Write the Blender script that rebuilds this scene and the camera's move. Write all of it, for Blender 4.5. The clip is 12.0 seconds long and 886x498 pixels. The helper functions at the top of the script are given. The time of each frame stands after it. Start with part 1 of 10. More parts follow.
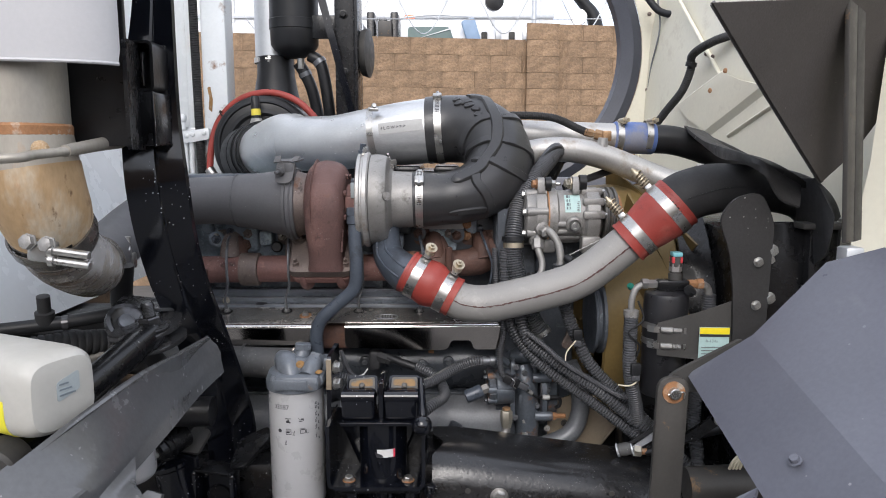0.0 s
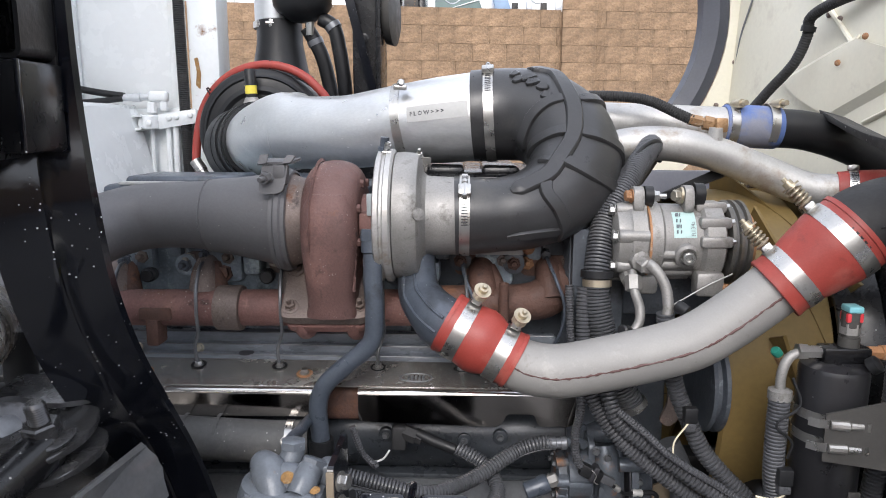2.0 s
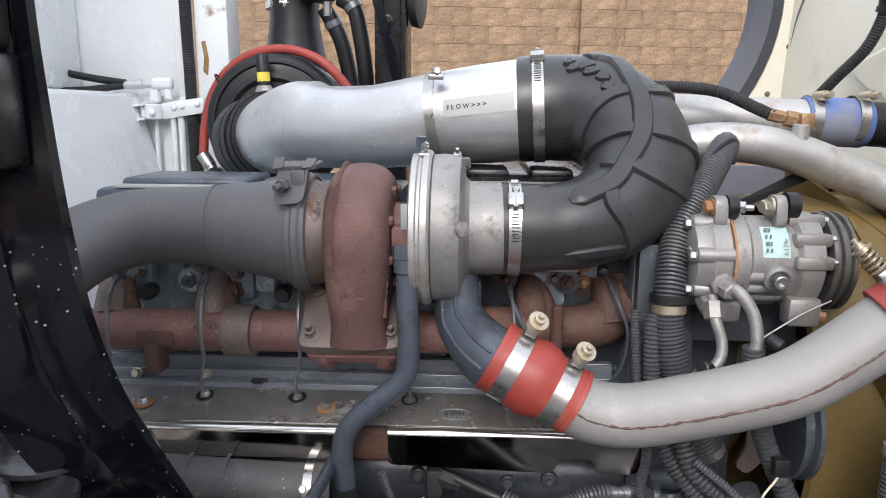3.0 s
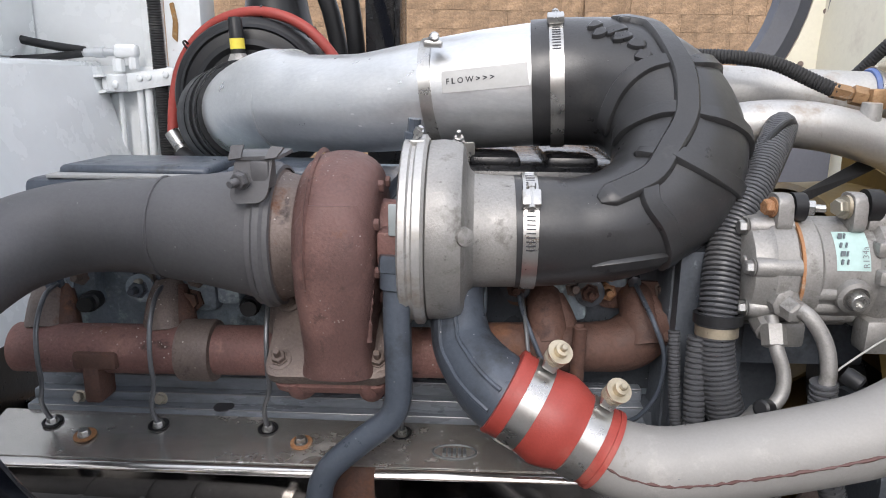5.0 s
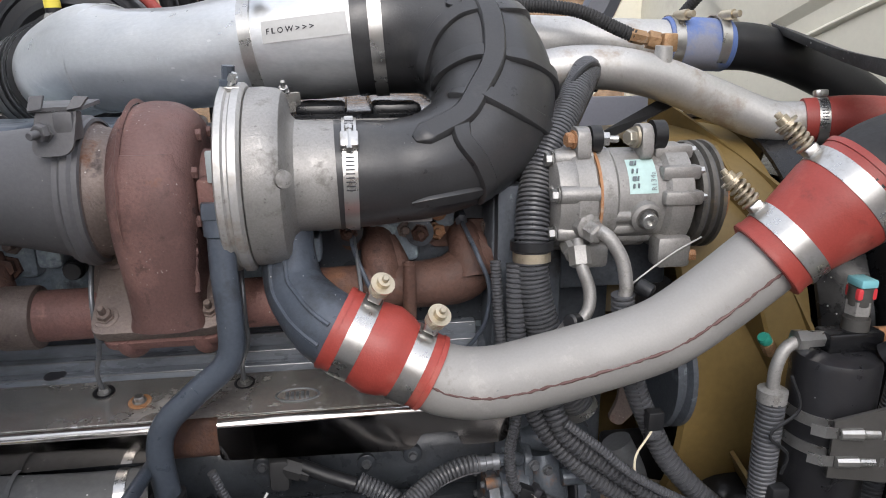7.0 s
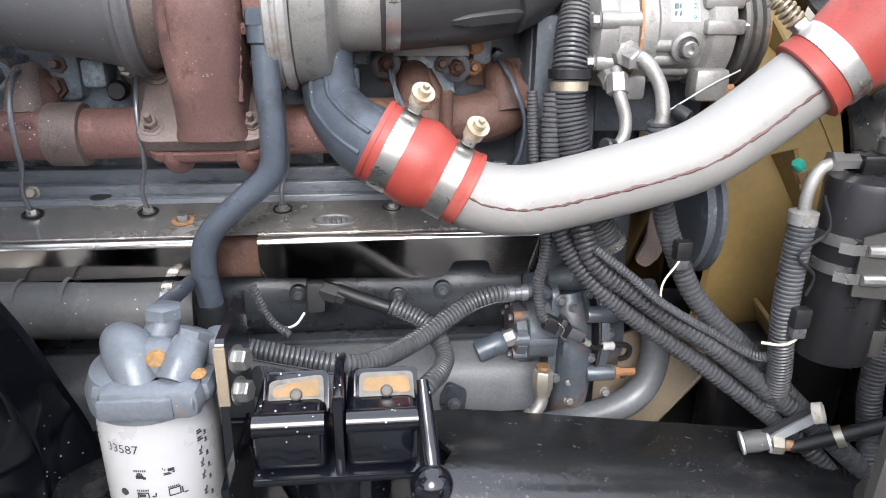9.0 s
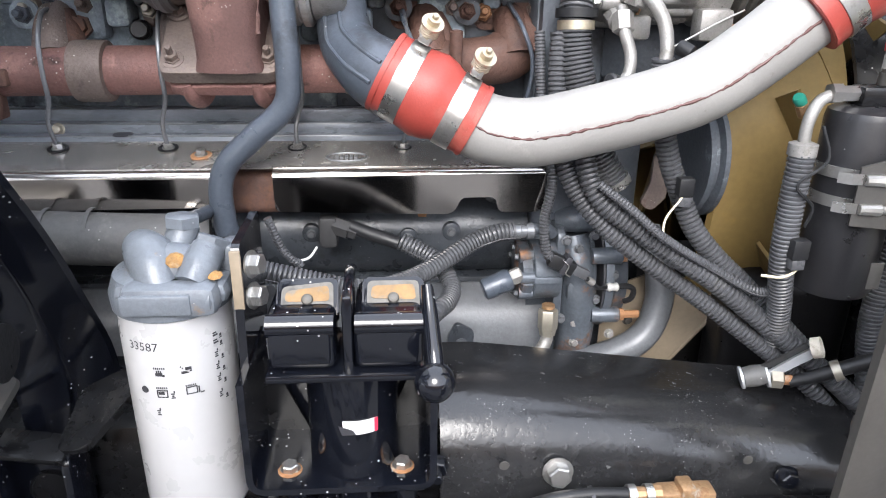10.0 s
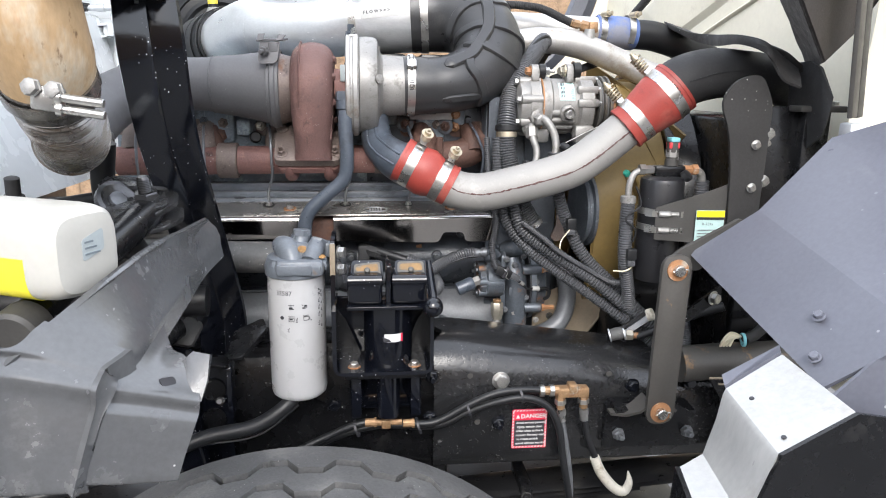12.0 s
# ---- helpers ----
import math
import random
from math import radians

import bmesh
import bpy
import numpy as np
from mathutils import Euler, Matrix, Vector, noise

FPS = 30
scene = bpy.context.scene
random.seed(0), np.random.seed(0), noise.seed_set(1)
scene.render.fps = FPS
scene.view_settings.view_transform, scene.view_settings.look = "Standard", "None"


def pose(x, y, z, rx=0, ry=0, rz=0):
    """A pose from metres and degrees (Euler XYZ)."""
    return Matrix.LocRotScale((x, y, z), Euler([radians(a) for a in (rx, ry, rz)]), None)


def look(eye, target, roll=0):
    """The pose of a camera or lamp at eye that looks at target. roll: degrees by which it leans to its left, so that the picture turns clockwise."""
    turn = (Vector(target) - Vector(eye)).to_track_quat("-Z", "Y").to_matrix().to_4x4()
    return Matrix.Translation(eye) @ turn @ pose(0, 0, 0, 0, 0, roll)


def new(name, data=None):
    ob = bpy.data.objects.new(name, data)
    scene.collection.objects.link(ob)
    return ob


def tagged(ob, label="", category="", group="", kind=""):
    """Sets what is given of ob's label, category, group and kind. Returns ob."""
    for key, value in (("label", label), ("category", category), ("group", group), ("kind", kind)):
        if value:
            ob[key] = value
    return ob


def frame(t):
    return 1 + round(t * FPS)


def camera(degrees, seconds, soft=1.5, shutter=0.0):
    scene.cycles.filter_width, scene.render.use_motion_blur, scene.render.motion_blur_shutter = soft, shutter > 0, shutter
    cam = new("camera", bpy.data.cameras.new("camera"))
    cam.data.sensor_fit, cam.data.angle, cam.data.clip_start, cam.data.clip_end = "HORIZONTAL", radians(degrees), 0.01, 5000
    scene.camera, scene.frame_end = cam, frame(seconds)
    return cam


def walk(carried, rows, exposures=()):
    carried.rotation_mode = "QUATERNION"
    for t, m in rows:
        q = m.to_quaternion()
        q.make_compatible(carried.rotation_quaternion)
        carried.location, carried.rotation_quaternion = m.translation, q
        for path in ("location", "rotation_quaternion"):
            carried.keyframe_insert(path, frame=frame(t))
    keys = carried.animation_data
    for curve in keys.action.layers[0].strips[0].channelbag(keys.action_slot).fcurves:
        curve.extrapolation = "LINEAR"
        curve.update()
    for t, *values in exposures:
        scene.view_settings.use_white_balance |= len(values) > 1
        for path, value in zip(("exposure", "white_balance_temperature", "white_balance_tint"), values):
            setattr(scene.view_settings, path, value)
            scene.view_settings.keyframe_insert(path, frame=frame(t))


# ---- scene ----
cam = camera(64.9, 12.0, 1.0)
METRES, EYE, TILT, LEAN, TURN = 1.65, 1.62, -8.0, 0.0, 0.0
ROWS = [
    (0.0, 0.0, 0.0, 0.0, 0.0, 0.0, -0.0),
    (0.5, -0.0154, 0.0668, 0.0179, -0.08, -0.37, -0.1),
    (1.0, -0.0224, 0.1353, 0.0318, 0.26, -0.79, -0.23),
    (1.5, -0.0213, 0.2074, 0.0457, 1.14, -1.33, -0.37),
    (2.0, -0.0267, 0.2543, 0.0543, 1.98, -1.99, -0.53),
    (2.5, -0.0396, 0.2988, 0.0647, 2.5, -2.66, -0.65),
    (3.0, -0.0568, 0.343, 0.0773, 2.81, -3.35, -0.82),
    (3.5, -0.0604, 0.3823, 0.0851, 3.13, -4.18, -1.14),
    (3.7, -0.0602, 0.3965, 0.0885, 3.33, -4.60, -1.12),
    (5.3, -0.0608, 0.4425, 0.0955, 2.36, -6.02, -0.80),
    (5.5, -0.056, 0.4374, 0.0955, 1.37, -6.16, -0.53),
    (6.0, -0.0379, 0.4273, 0.0912, -1.79, -6.26, 0.46),
    (6.5, -0.03, 0.4232, 0.0869, -5.04, -6.82, 1.25),
    (7.0, -0.0274, 0.4218, 0.0763, -7.33, -8.04, 1.55),
    (7.2, -0.0295, 0.4216, 0.0715, -8.22, -8.56, 1.52),
    (8.8, -0.0446, 0.4037, 0.0122, -6.12, -12.64, 0.33),
    (9.0, -0.0434, 0.4017, 0.0046, -5.69, -13.11, 0.21),
    (9.5, -0.0377, 0.3963, -0.0165, -4.8, -13.68, 0.02),
    (10.0, -0.0405, 0.3773, -0.0323, -4.31, -13.59, -0.12),
    (10.5, -0.0406, 0.311, -0.0343, -4.44, -12.47, -0.25),
    (11.0, -0.0441, 0.2138, -0.0312, -4.98, -10.36, -0.29),
    (11.5, -0.0592, 0.1207, -0.0399, -5.83, -7.8, -0.21),
    (12.0, -0.0866, 0.0231, -0.0545, -6.49, -5.39, 0.09),
]
EXPOSURES = [(0.0, 0.30, 6480, 12), (1.5, 0.56, 6480, 12), (2.5, 0.60, 6480, 12), (5.5, 0.55, 6580, 12), (7.2, 0.48, 6560, 12), (9.0, 1.48, 6420, 11), (10.5, 1.66, 6400, 11), (11.4, 1.56, 6380, 10), (12.0, 1.16, 6500, 10)]
walk(cam, [(t, pose(0, 0, EYE, TILT, LEAN, TURN) @ pose(METRES * x, METRES * y, METRES * z, 90 + pitch, roll, yaw)) for t, x, y, z, yaw, pitch, roll in ROWS], EXPOSURES)

# ---- light: a bright, thinly overcast day ----
world = bpy.data.worlds.new("world")
scene.world = world
world.use_nodes = True
wn, wl = world.node_tree.nodes, world.node_tree.links
sky = wn.new("ShaderNodeTexSky")
sky.sky_type = "NISHITA"
sky.sun_disc = False
sky.sun_elevation, sky.sun_rotation = radians(38), radians(187)
sky.air_density, sky.dust_density, sky.ozone_density = 1.0, 4.0, 1.0
haze = wn.new("ShaderNodeMixRGB")
haze.inputs["Fac"].default_value = 0.72
haze.inputs["Color2"].default_value = (9.2, 9.8, 11.0, 1)
wl.new(sky.outputs["Color"], haze.inputs["Color1"])
wl.new(haze.outputs["Color"], wn["Background"].inputs["Color"])
wn["Background"].inputs["Strength"].default_value = 0.148
sun = new("sun", bpy.data.lights.new("sun", "SUN"))
sun.data.energy, sun.data.angle, sun.data.color = 1.4, radians(30), (1.0, 0.985, 0.96)
sun.matrix_world = look((-0.8, -5.0, 6.2), (0, 1.4, 1.2))


# ---- materials ----
def mat(name, col, rough=0.5, metal=0.0, var=0.2, scale=6.0, bump=0.1, grain=160.0, stain=(), speck=(), coat=0.0, island=0.0, stretch=(1, 1, 1), relief=0.002, spec=0.5, rvar=0.28):
    """A worn surface: broad tone, fine grain, stains [(colour, cover, scale, roughness, metal)] and specks (colour, cover, scale)."""
    m = bpy.data.materials.new(name)
    m.use_nodes = True
    n, l = m.node_tree.nodes, m.node_tree.links
    b = n["Principled BSDF"]
    co = n.new("ShaderNodeTexCoord").outputs["Object"]
    mp = n.new("ShaderNodeMapping")
    mp.inputs["Scale"].default_value = stretch
    l.new(co, mp.inputs["Vector"])
    co = mp.outputs["Vector"]

    def noise_at(s, d=4.0, r=0.6):
        x = n.new("ShaderNodeTexNoise")
        x.inputs["Scale"].default_value, x.inputs["Detail"].default_value, x.inputs["Roughness"].default_value = s, d, r
        l.new(co, x.inputs["Vector"])
        return x.outputs["Fac"]

    def ramp(fac, a, z, va, vz):
        x = n.new("ShaderNodeMapRange")
        for key, v in zip(("From Min", "From Max", "To Min", "To Max"), (a, z, va, vz)):
            x.inputs[key].default_value = v
        l.new(fac, x.inputs["Value"])
        return x.outputs["Result"]

    def mix(fac, c1, c2, mode="MIX"):
        x = n.new("ShaderNodeMixRGB")
        x.blend_type = mode
        for key, v in (("Fac", fac), ("Color1", c1), ("Color2", c2)):
            if isinstance(v, (int, float)):
                x.inputs[key].default_value = v
            elif isinstance(v, tuple):
                x.inputs[key].default_value = (*v[:3], 1)
            else:
                l.new(v, x.inputs[key])
        return x.outputs["Color"]

    broad = ramp(noise_at(scale), 0.3, 0.7, 1 - var, 1 + var)
    fine = ramp(noise_at(grain, 2.0), 0.3, 0.7, 1 - var * 0.45, 1 + var * 0.45)
    c = mix(1.0, tuple(col), broad, "MULTIPLY")
    c = mix(1.0, c, fine, "MULTIPLY")
    if island:
        info = n.new("ShaderNodeObjectInfo").outputs["Random"]
        c = mix(1.0, c, ramp(info, 0, 1, 1 - island, 1 + island), "MULTIPLY")
    ro = ramp(noise_at(scale * 4), 0.25, 0.75, max(0.03, rough * (1 - rvar)), min(1.0, rough * (1 + rvar)))
    me = None
    for sc, cover, ss, srough, smetal in stain:
        f = ramp(noise_at(ss, 6.0, 0.68), 0.62 - cover * 0.3, 0.68 - cover * 0.3 + 0.06, 0.0, 1.0)
        c = mix(f, c, mix(1.0, tuple(sc), fine, "MULTIPLY"))
        x = n.new("ShaderNodeMix")
        l.new(f, x.inputs[0]); l.new(ro, x.inputs[2]); x.inputs[3].default_value = srough
        ro = x.outputs[0]
        y = n.new("ShaderNodeMix")
        l.new(f, y.inputs[0])
        y.inputs[2].default_value = metal
        if me is not None:
            l.new(me, y.inputs[2])
        y.inputs[3].default_value = smetal
        me = y.outputs[0]
    if speck:
        v = n.new("ShaderNodeTexVoronoi")
        v.inputs["Scale"].default_value = speck[2]
        l.new(co, v.inputs["Vector"])
        gate = ramp(noise_at(speck[2] * 0.11, 2.0), 0.5, 0.62, 0.0, 1.0)
        near = ramp(v.outputs["Distance"], speck[1] * 0.7, speck[1], 1.0, 0.0)
        x = n.new("ShaderNodeMath")
        x.operation = "MULTIPLY"
        l.new(gate, x.inputs[0]); l.new(near, x.inputs[1])
        c = mix(x.outputs[0], c, tuple(speck[0]))
    l.new(c, b.inputs["Base Color"])
    l.new(ro, b.inputs["Roughness"])
    b.inputs["Metallic"].default_value = metal
    b.inputs["Specular IOR Level"].default_value = spec
    if me is not None:
        l.new(me, b.inputs["Metallic"])
    if coat:
        b.inputs["Coat Weight"].default_value, b.inputs["Coat Roughness"].default_value = coat, 0.12
    if bump:
        bp = n.new("ShaderNodeBump")
        bp.inputs["Strength"].default_value, bp.inputs["Distance"].default_value = bump, relief
        l.new(mix(0.35, noise_at(grain, 3.0), noise_at(scale * 5, 3.0)), bp.inputs["Height"])
        l.new(bp.outputs["Normal"], b.inputs["Normal"])
    return m


def plain(name, col, rough=0.5, metal=0.0):
    return mat(name, col, rough, metal, var=0.08, bump=0.0)


RUST = (0.16, 0.07, 0.035)
M = {
    "alu": mat("dented_aluminium_sheet", (0.60, 0.61, 0.615), 0.36, 0.78, 0.10, 7, 0.14, 260, stain=[((0.56, 0.575, 0.59), 0.34, 11, 0.44, 0.8), ((0.72, 0.73, 0.74), 0.0, 26, 0.36, 0.85)], speck=((0.9, 0.9, 0.9), 0.10, 60), stretch=(0.45, 1, 1), rvar=0.4),
    "alu_cast": mat("cast_aluminium", (0.275, 0.268, 0.257), 0.48, 0.45, 0.20, 16, 0.30, 420, stain=[((0.15, 0.142, 0.130), 0.20, 30, 0.6, 0.3), ((0.12, 0.115, 0.110), 0.02, 150, 0.6, 0.3), ((0.36, 0.35, 0.335), 0.0, 60, 0.4, 0.6)], rvar=0.35),
    "alu_pipe": mat("satin_aluminium_pipe", (0.29, 0.282, 0.270), 0.60, 0.2, 0.07, 6, 0.12, 380, stain=[((0.36, 0.345, 0.33), 0.12, 20, 0.6, 0.3), ((0.21, 0.195, 0.18), -0.04, 34, 0.6, 0.3)]),
    "alu_worn": mat("dirty_aluminium_pipe", (0.46, 0.455, 0.445), 0.48, 0.6, 0.14, 8, 0.15, 300, stain=[((0.34, 0.30, 0.26), 0.26, 14, 0.6, 0.4), ((0.22, 0.19, 0.16), 0.0, 40, 0.6, 0.2)]),
    "steel": mat("zinc_plated_steel", (0.46, 0.455, 0.44), 0.30, 0.9, 0.10, 12, 0.06, 400, stain=[((0.30, 0.285, 0.26), 0.2, 30, 0.45, 0.7)]),
    "zinc_yellow": mat("dull_yellow_zinc_steel", (0.44, 0.385, 0.29), 0.40, 0.75, 0.15, 40, 0.08, 400, stain=[((0.30, 0.27, 0.23), 0.25, 50, 0.5, 0.5)]),
    "stainless": mat("polished_stainless_sheet", (0.46, 0.43, 0.405), 0.11, 1.0, 0.05, 6, 0.0, 90),
    "stainless_fold": mat("rolled_stainless_edge", (0.60, 0.58, 0.56), 0.20, 0.95, 0.06, 6, 0.02, 120, speck=((0.85, 0.85, 0.85), 0.10, 95)),
    "stainless_top": mat("spotted_stainless_top", (0.50, 0.48, 0.455), 0.22, 0.78, 0.12, 6, 0.03, 120, stain=[((0.36, 0.34, 0.32), 0.16, 12, 0.35, 0.7), ((0.60, 0.58, 0.55), -0.02, 20, 0.4, 0.5)], speck=((0.88, 0.88, 0.88), 0.20, 80), stretch=(0.7, 1, 1)),
    "chrome_dull": mat("tarnished_plating", (0.105, 0.10, 0.09), 0.5, 0.35, 0.25, 30, 0.2, 200, stain=[((0.06, 0.058, 0.055), 0.25, 60, 0.5, 0.3), ((0.15, 0.12, 0.08), 0.15, 40, 0.55, 0.2)]),
    "turbine": mat("rusty_turbine_casting", (0.135, 0.074, 0.066), 0.62, 0.15, 0.24, 13, 0.34, 340, stain=[((0.195, 0.105, 0.090), 0.30, 20, 0.75, 0.0), ((0.070, 0.040, 0.037), 0.14, 40, 0.8, 0.0), ((0.22, 0.095, 0.05), -0.06, 14, 0.9, 0.0)], speck=((0.5, 0.45, 0.42), 0.12, 150), relief=0.004),
    "manifold": mat("rusty_manifold_casting", (0.215, 0.112, 0.098), 0.62, 0.15, 0.30, 9, 0.40, 300, stain=[(RUST, 0.12, 12, 0.9, 0.0), ((0.27, 0.150, 0.130), 0.24, 24, 0.8, 0.0), ((0.060, 0.034, 0.031), 0.12, 30, 0.8, 0.0)], speck=((0.6, 0.55, 0.5), 0.16, 150), relief=0.004),
    "manifold_dark": mat("deep_rust_casting", (0.095, 0.050, 0.038), 0.7, 0.1, 0.3, 12, 0.5, 190, stain=[((0.16, 0.075, 0.042), 0.2, 14, 0.9, 0.0), ((0.05, 0.03, 0.028), 0.1, 30, 0.9, 0.0)], relief=0.004),
    "frayed": mat("frayed_grey_foam", (0.105, 0.10, 0.095), 0.8, 0.0, 0.4, 40, 1.0, 130, stain=[((0.42, 0.41, 0.38), 0.06, 90, 0.8, 0.0)], relief=0.006),
    "block_paint": mat("oily_dark_block_paint", (0.046, 0.052, 0.061), 0.30, 0.1, 0.3, 8, 0.25, 200, stain=[((0.075, 0.085, 0.10), 0.18, 9, 0.45, 0.1), ((0.015, 0.015, 0.017), 0.16, 14, 0.4, 0.0)], speck=((0.4, 0.4, 0.4), 0.08, 120)),
    "skirt_paint": mat("grey_block_skirt_paint", (0.13, 0.137, 0.148), 0.42, 0.1, 0.22, 7, 0.2, 200, stain=[((0.05, 0.052, 0.056), 0.18, 10, 0.5, 0.0)], speck=((0.4, 0.4, 0.4), 0.08, 120)),
    "hose_grey": mat("dusty_grey_hose", (0.085, 0.085, 0.084), 0.6, 0.0, 0.2, 12, 0.3, 160, stain=[((0.15, 0.145, 0.14), 0.16, 14, 0.8, 0.0)], speck=((0.55, 0.54, 0.52), 0.10, 90)),
    "zinc_plain": mat("pale_plated_steel", (0.36, 0.335, 0.28), 0.35, 0.6, 0.12, 40, 0.08, 300),
    "filter_head": mat("grey_cast_head_paint", (0.125, 0.14, 0.16), 0.36, 0.1, 0.2, 16, 0.3, 260, stain=[((0.05, 0.052, 0.055), 0.10, 16, 0.5, 0.0), ((0.26, 0.15, 0.06), -0.1, 24, 0.7, 0.0)], speck=((0.5, 0.5, 0.5), 0.08, 110)),
    "rust_bright": mat("bright_rust_bloom", (0.26, 0.14, 0.045), 0.75, 0.0, 0.3, 60, 0.8, 300, stain=[((0.30, 0.22, 0.13), 0.3, 80, 0.6, 0.0)]),
    "tan_stain": mat("orange_tan_stain", (0.21, 0.125, 0.05), 0.6, 0.1, 0.25, 40, 0.1, 200, stain=[((0.14, 0.12, 0.09), 0.3, 60, 0.5, 0.2)]),
    "manifold_grey": mat("heat_grey_casting", (0.190, 0.150, 0.132), 0.55, 0.35, 0.30, 14, 0.35, 340, stain=[(RUST, 0.22, 14, 0.9, 0.0), ((0.060, 0.045, 0.042), 0.14, 30, 0.7, 0.0)], speck=((0.6, 0.55, 0.5), 0.15, 150), relief=0.004),
    "rust_pipe": mat("rust_streaked_pipe", (0.40, 0.27, 0.145), 0.6, 0.2, 0.2, 9, 0.3, 200, stain=[((0.50, 0.43, 0.33), 0.36, 9, 0.55, 0.2), ((0.40, 0.18, 0.06), 0.10, 12, 0.7, 0.1), ((0.12, 0.065, 0.03), 0.04, 60, 0.85, 0.0)], stretch=(1, 1, 0.4)),
    "stack_cream": mat("weathered_cream_pipe", (0.35, 0.325, 0.28), 0.5, 0.4, 0.12, 7, 0.15, 200, stain=[((0.42, 0.22, 0.09), 0.14, 9, 0.7, 0.05)], stretch=(1, 1, 0.4)),
    "ledge": mat("ledge_grey_paint", (0.185, 0.205, 0.235), 0.30, 0.1, 0.2, 9, 0.2, 240, stain=[((0.14, 0.15, 0.165), 0.22, 12, 0.5, 0.0)], speck=((0.5, 0.5, 0.5), 0.07, 90), stretch=(0.3, 1, 1)),
    "exhaust": mat("heat_coated_exhaust", (0.126, 0.124, 0.128), 0.55, 0.25, 0.12, 5, 0.14, 240, speck=((0.45, 0.43, 0.4), 0.08, 90)),
    "bellows": mat("tarnished_steel_bellows", (0.20, 0.19, 0.178), 0.26, 0.8, 0.2, 9, 0.1, 200, stain=[((0.17, 0.145, 0.11), 0.2, 10, 0.4, 0.6)]),
    "rubber": mat("black_rubber", (0.014, 0.0145, 0.016), 0.42, 0.0, 0.20, 9, 0.10, 260, stain=[((0.030, 0.030, 0.031), 0.12, 10, 0.55, 0.0)], spec=0.35),
    "rubber_moulded": mat("moulded_black_rubber", (0.030, 0.0303, 0.032), 0.36, 0.0, 0.20, 9, 0.16, 320, stain=[((0.052, 0.051, 0.050), 0.16, 12, 0.5, 0.0)], speck=((0.45, 0.44, 0.42), 0.035, 90), spec=0.5, rvar=0.35),
    "rubber_dusty": mat("dusty_black_rubber", (0.030, 0.030, 0.031), 0.62, 0.0, 0.2, 8, 0.2, 220, stain=[((0.075, 0.073, 0.070), 0.18, 7, 0.75, 0.0)], speck=((0.45, 0.44, 0.42), 0.045, 70), spec=0.30),
    "rubber_scuffed": mat("scuffed_black_rubber", (0.034, 0.033, 0.033), 0.6, 0.0, 0.2, 8, 0.25, 220, stain=[((0.075, 0.073, 0.070), 0.2, 7, 0.75, 0.0)], speck=((0.50, 0.49, 0.46), 0.13, 75), spec=0.30),
    "loom": mat("split_loom_plastic", (0.068, 0.070, 0.076), 0.32, 0.0, 0.18, 14, 0.0, 200, stain=[((0.10, 0.10, 0.10), 0.14, 9, 0.6, 0.0)], spec=0.40),
    "red_silicone": mat("red_silicone_rubber", (0.31, 0.047, 0.036), 0.50, 0.0, 0.14, 9, 0.18, 380, stain=[((0.36, 0.105, 0.08), 0.26, 9, 0.65, 0.0), ((0.17, 0.035, 0.03), 0.10, 24, 0.6, 0.0)]),
    "red_hose": mat("faded_red_hose", (0.30, 0.045, 0.035), 0.6, 0.0, 0.15, 12, 0.1, 250),
    "blue_silicone": mat("faded_blue_silicone", (0.085, 0.14, 0.33), 0.6, 0.0, 0.12, 10, 0.1, 300, stain=[((0.20, 0.21, 0.26), 0.34, 9, 0.8, 0.0)]),
    "engine": mat("engine_blue_grey_paint", (0.085, 0.097, 0.115), 0.5, 0.1, 0.30, 9, 0.4, 210, stain=[((0.035, 0.037, 0.042), 0.24, 9, 0.5, 0.0), ((0.28, 0.33, 0.36), 0.0, 20, 0.6, 0.0)]),
    "engine_light": mat("engine_grey_paint", (0.066, 0.079, 0.100), 0.33, 0.1, 0.22, 9, 0.25, 240, stain=[((0.03, 0.033, 0.038), 0.20, 12, 0.5, 0.0)], speck=((0.5, 0.5, 0.5), 0.07, 90)),
    "pump": mat("oily_grey_casting", (0.10, 0.115, 0.135), 0.38, 0.3, 0.25, 16, 0.35, 240, stain=[((0.23, 0.11, 0.05), 0.22, 24, 0.7, 0.0), ((0.03, 0.032, 0.035), 0.18, 13, 0.5, 0.0)]),
    "peeled": mat("peeled_head_paint", (0.21, 0.25, 0.285), 0.55, 0.1, 0.3, 18, 0.5, 240, stain=[((0.42, 0.50, 0.52), 0.28, 32, 0.7, 0.0), ((0.04, 0.045, 0.05), 0.2, 10, 0.6, 0.0)]),
    "black_gloss": mat("glossy_black_paint", (0.0042, 0.0050, 0.0080), 0.12, 0.0, 0.2, 5, 0.05, 90, stain=[((0.016, 0.016, 0.017), -0.04, 9, 0.4, 0.0)], speck=((0.62, 0.62, 0.62), 0.13, 120), coat=0.2, rvar=0.4),
    "frame_paint": mat("frame_rail_black_paint", (0.0150, 0.0153, 0.0165), 0.22, 0.0, 0.3, 6, 0.42, 130, stain=[((0.036, 0.036, 0.037), 0.18, 7, 0.36, 0.0), ((0.20, 0.20, 0.195), -0.09, 60, 0.8, 0.0)], speck=((0.50, 0.50, 0.49), 0.12, 260), coat=0.15, spec=0.5, rvar=0.4),
    "drier_paint": mat("dusty_black_can_paint", (0.016, 0.016, 0.018), 0.32, 0.0, 0.2, 10, 0.1, 200, stain=[((0.06, 0.058, 0.055), 0.2, 9, 0.6, 0.0)], speck=((0.5, 0.5, 0.48), 0.08, 90)),
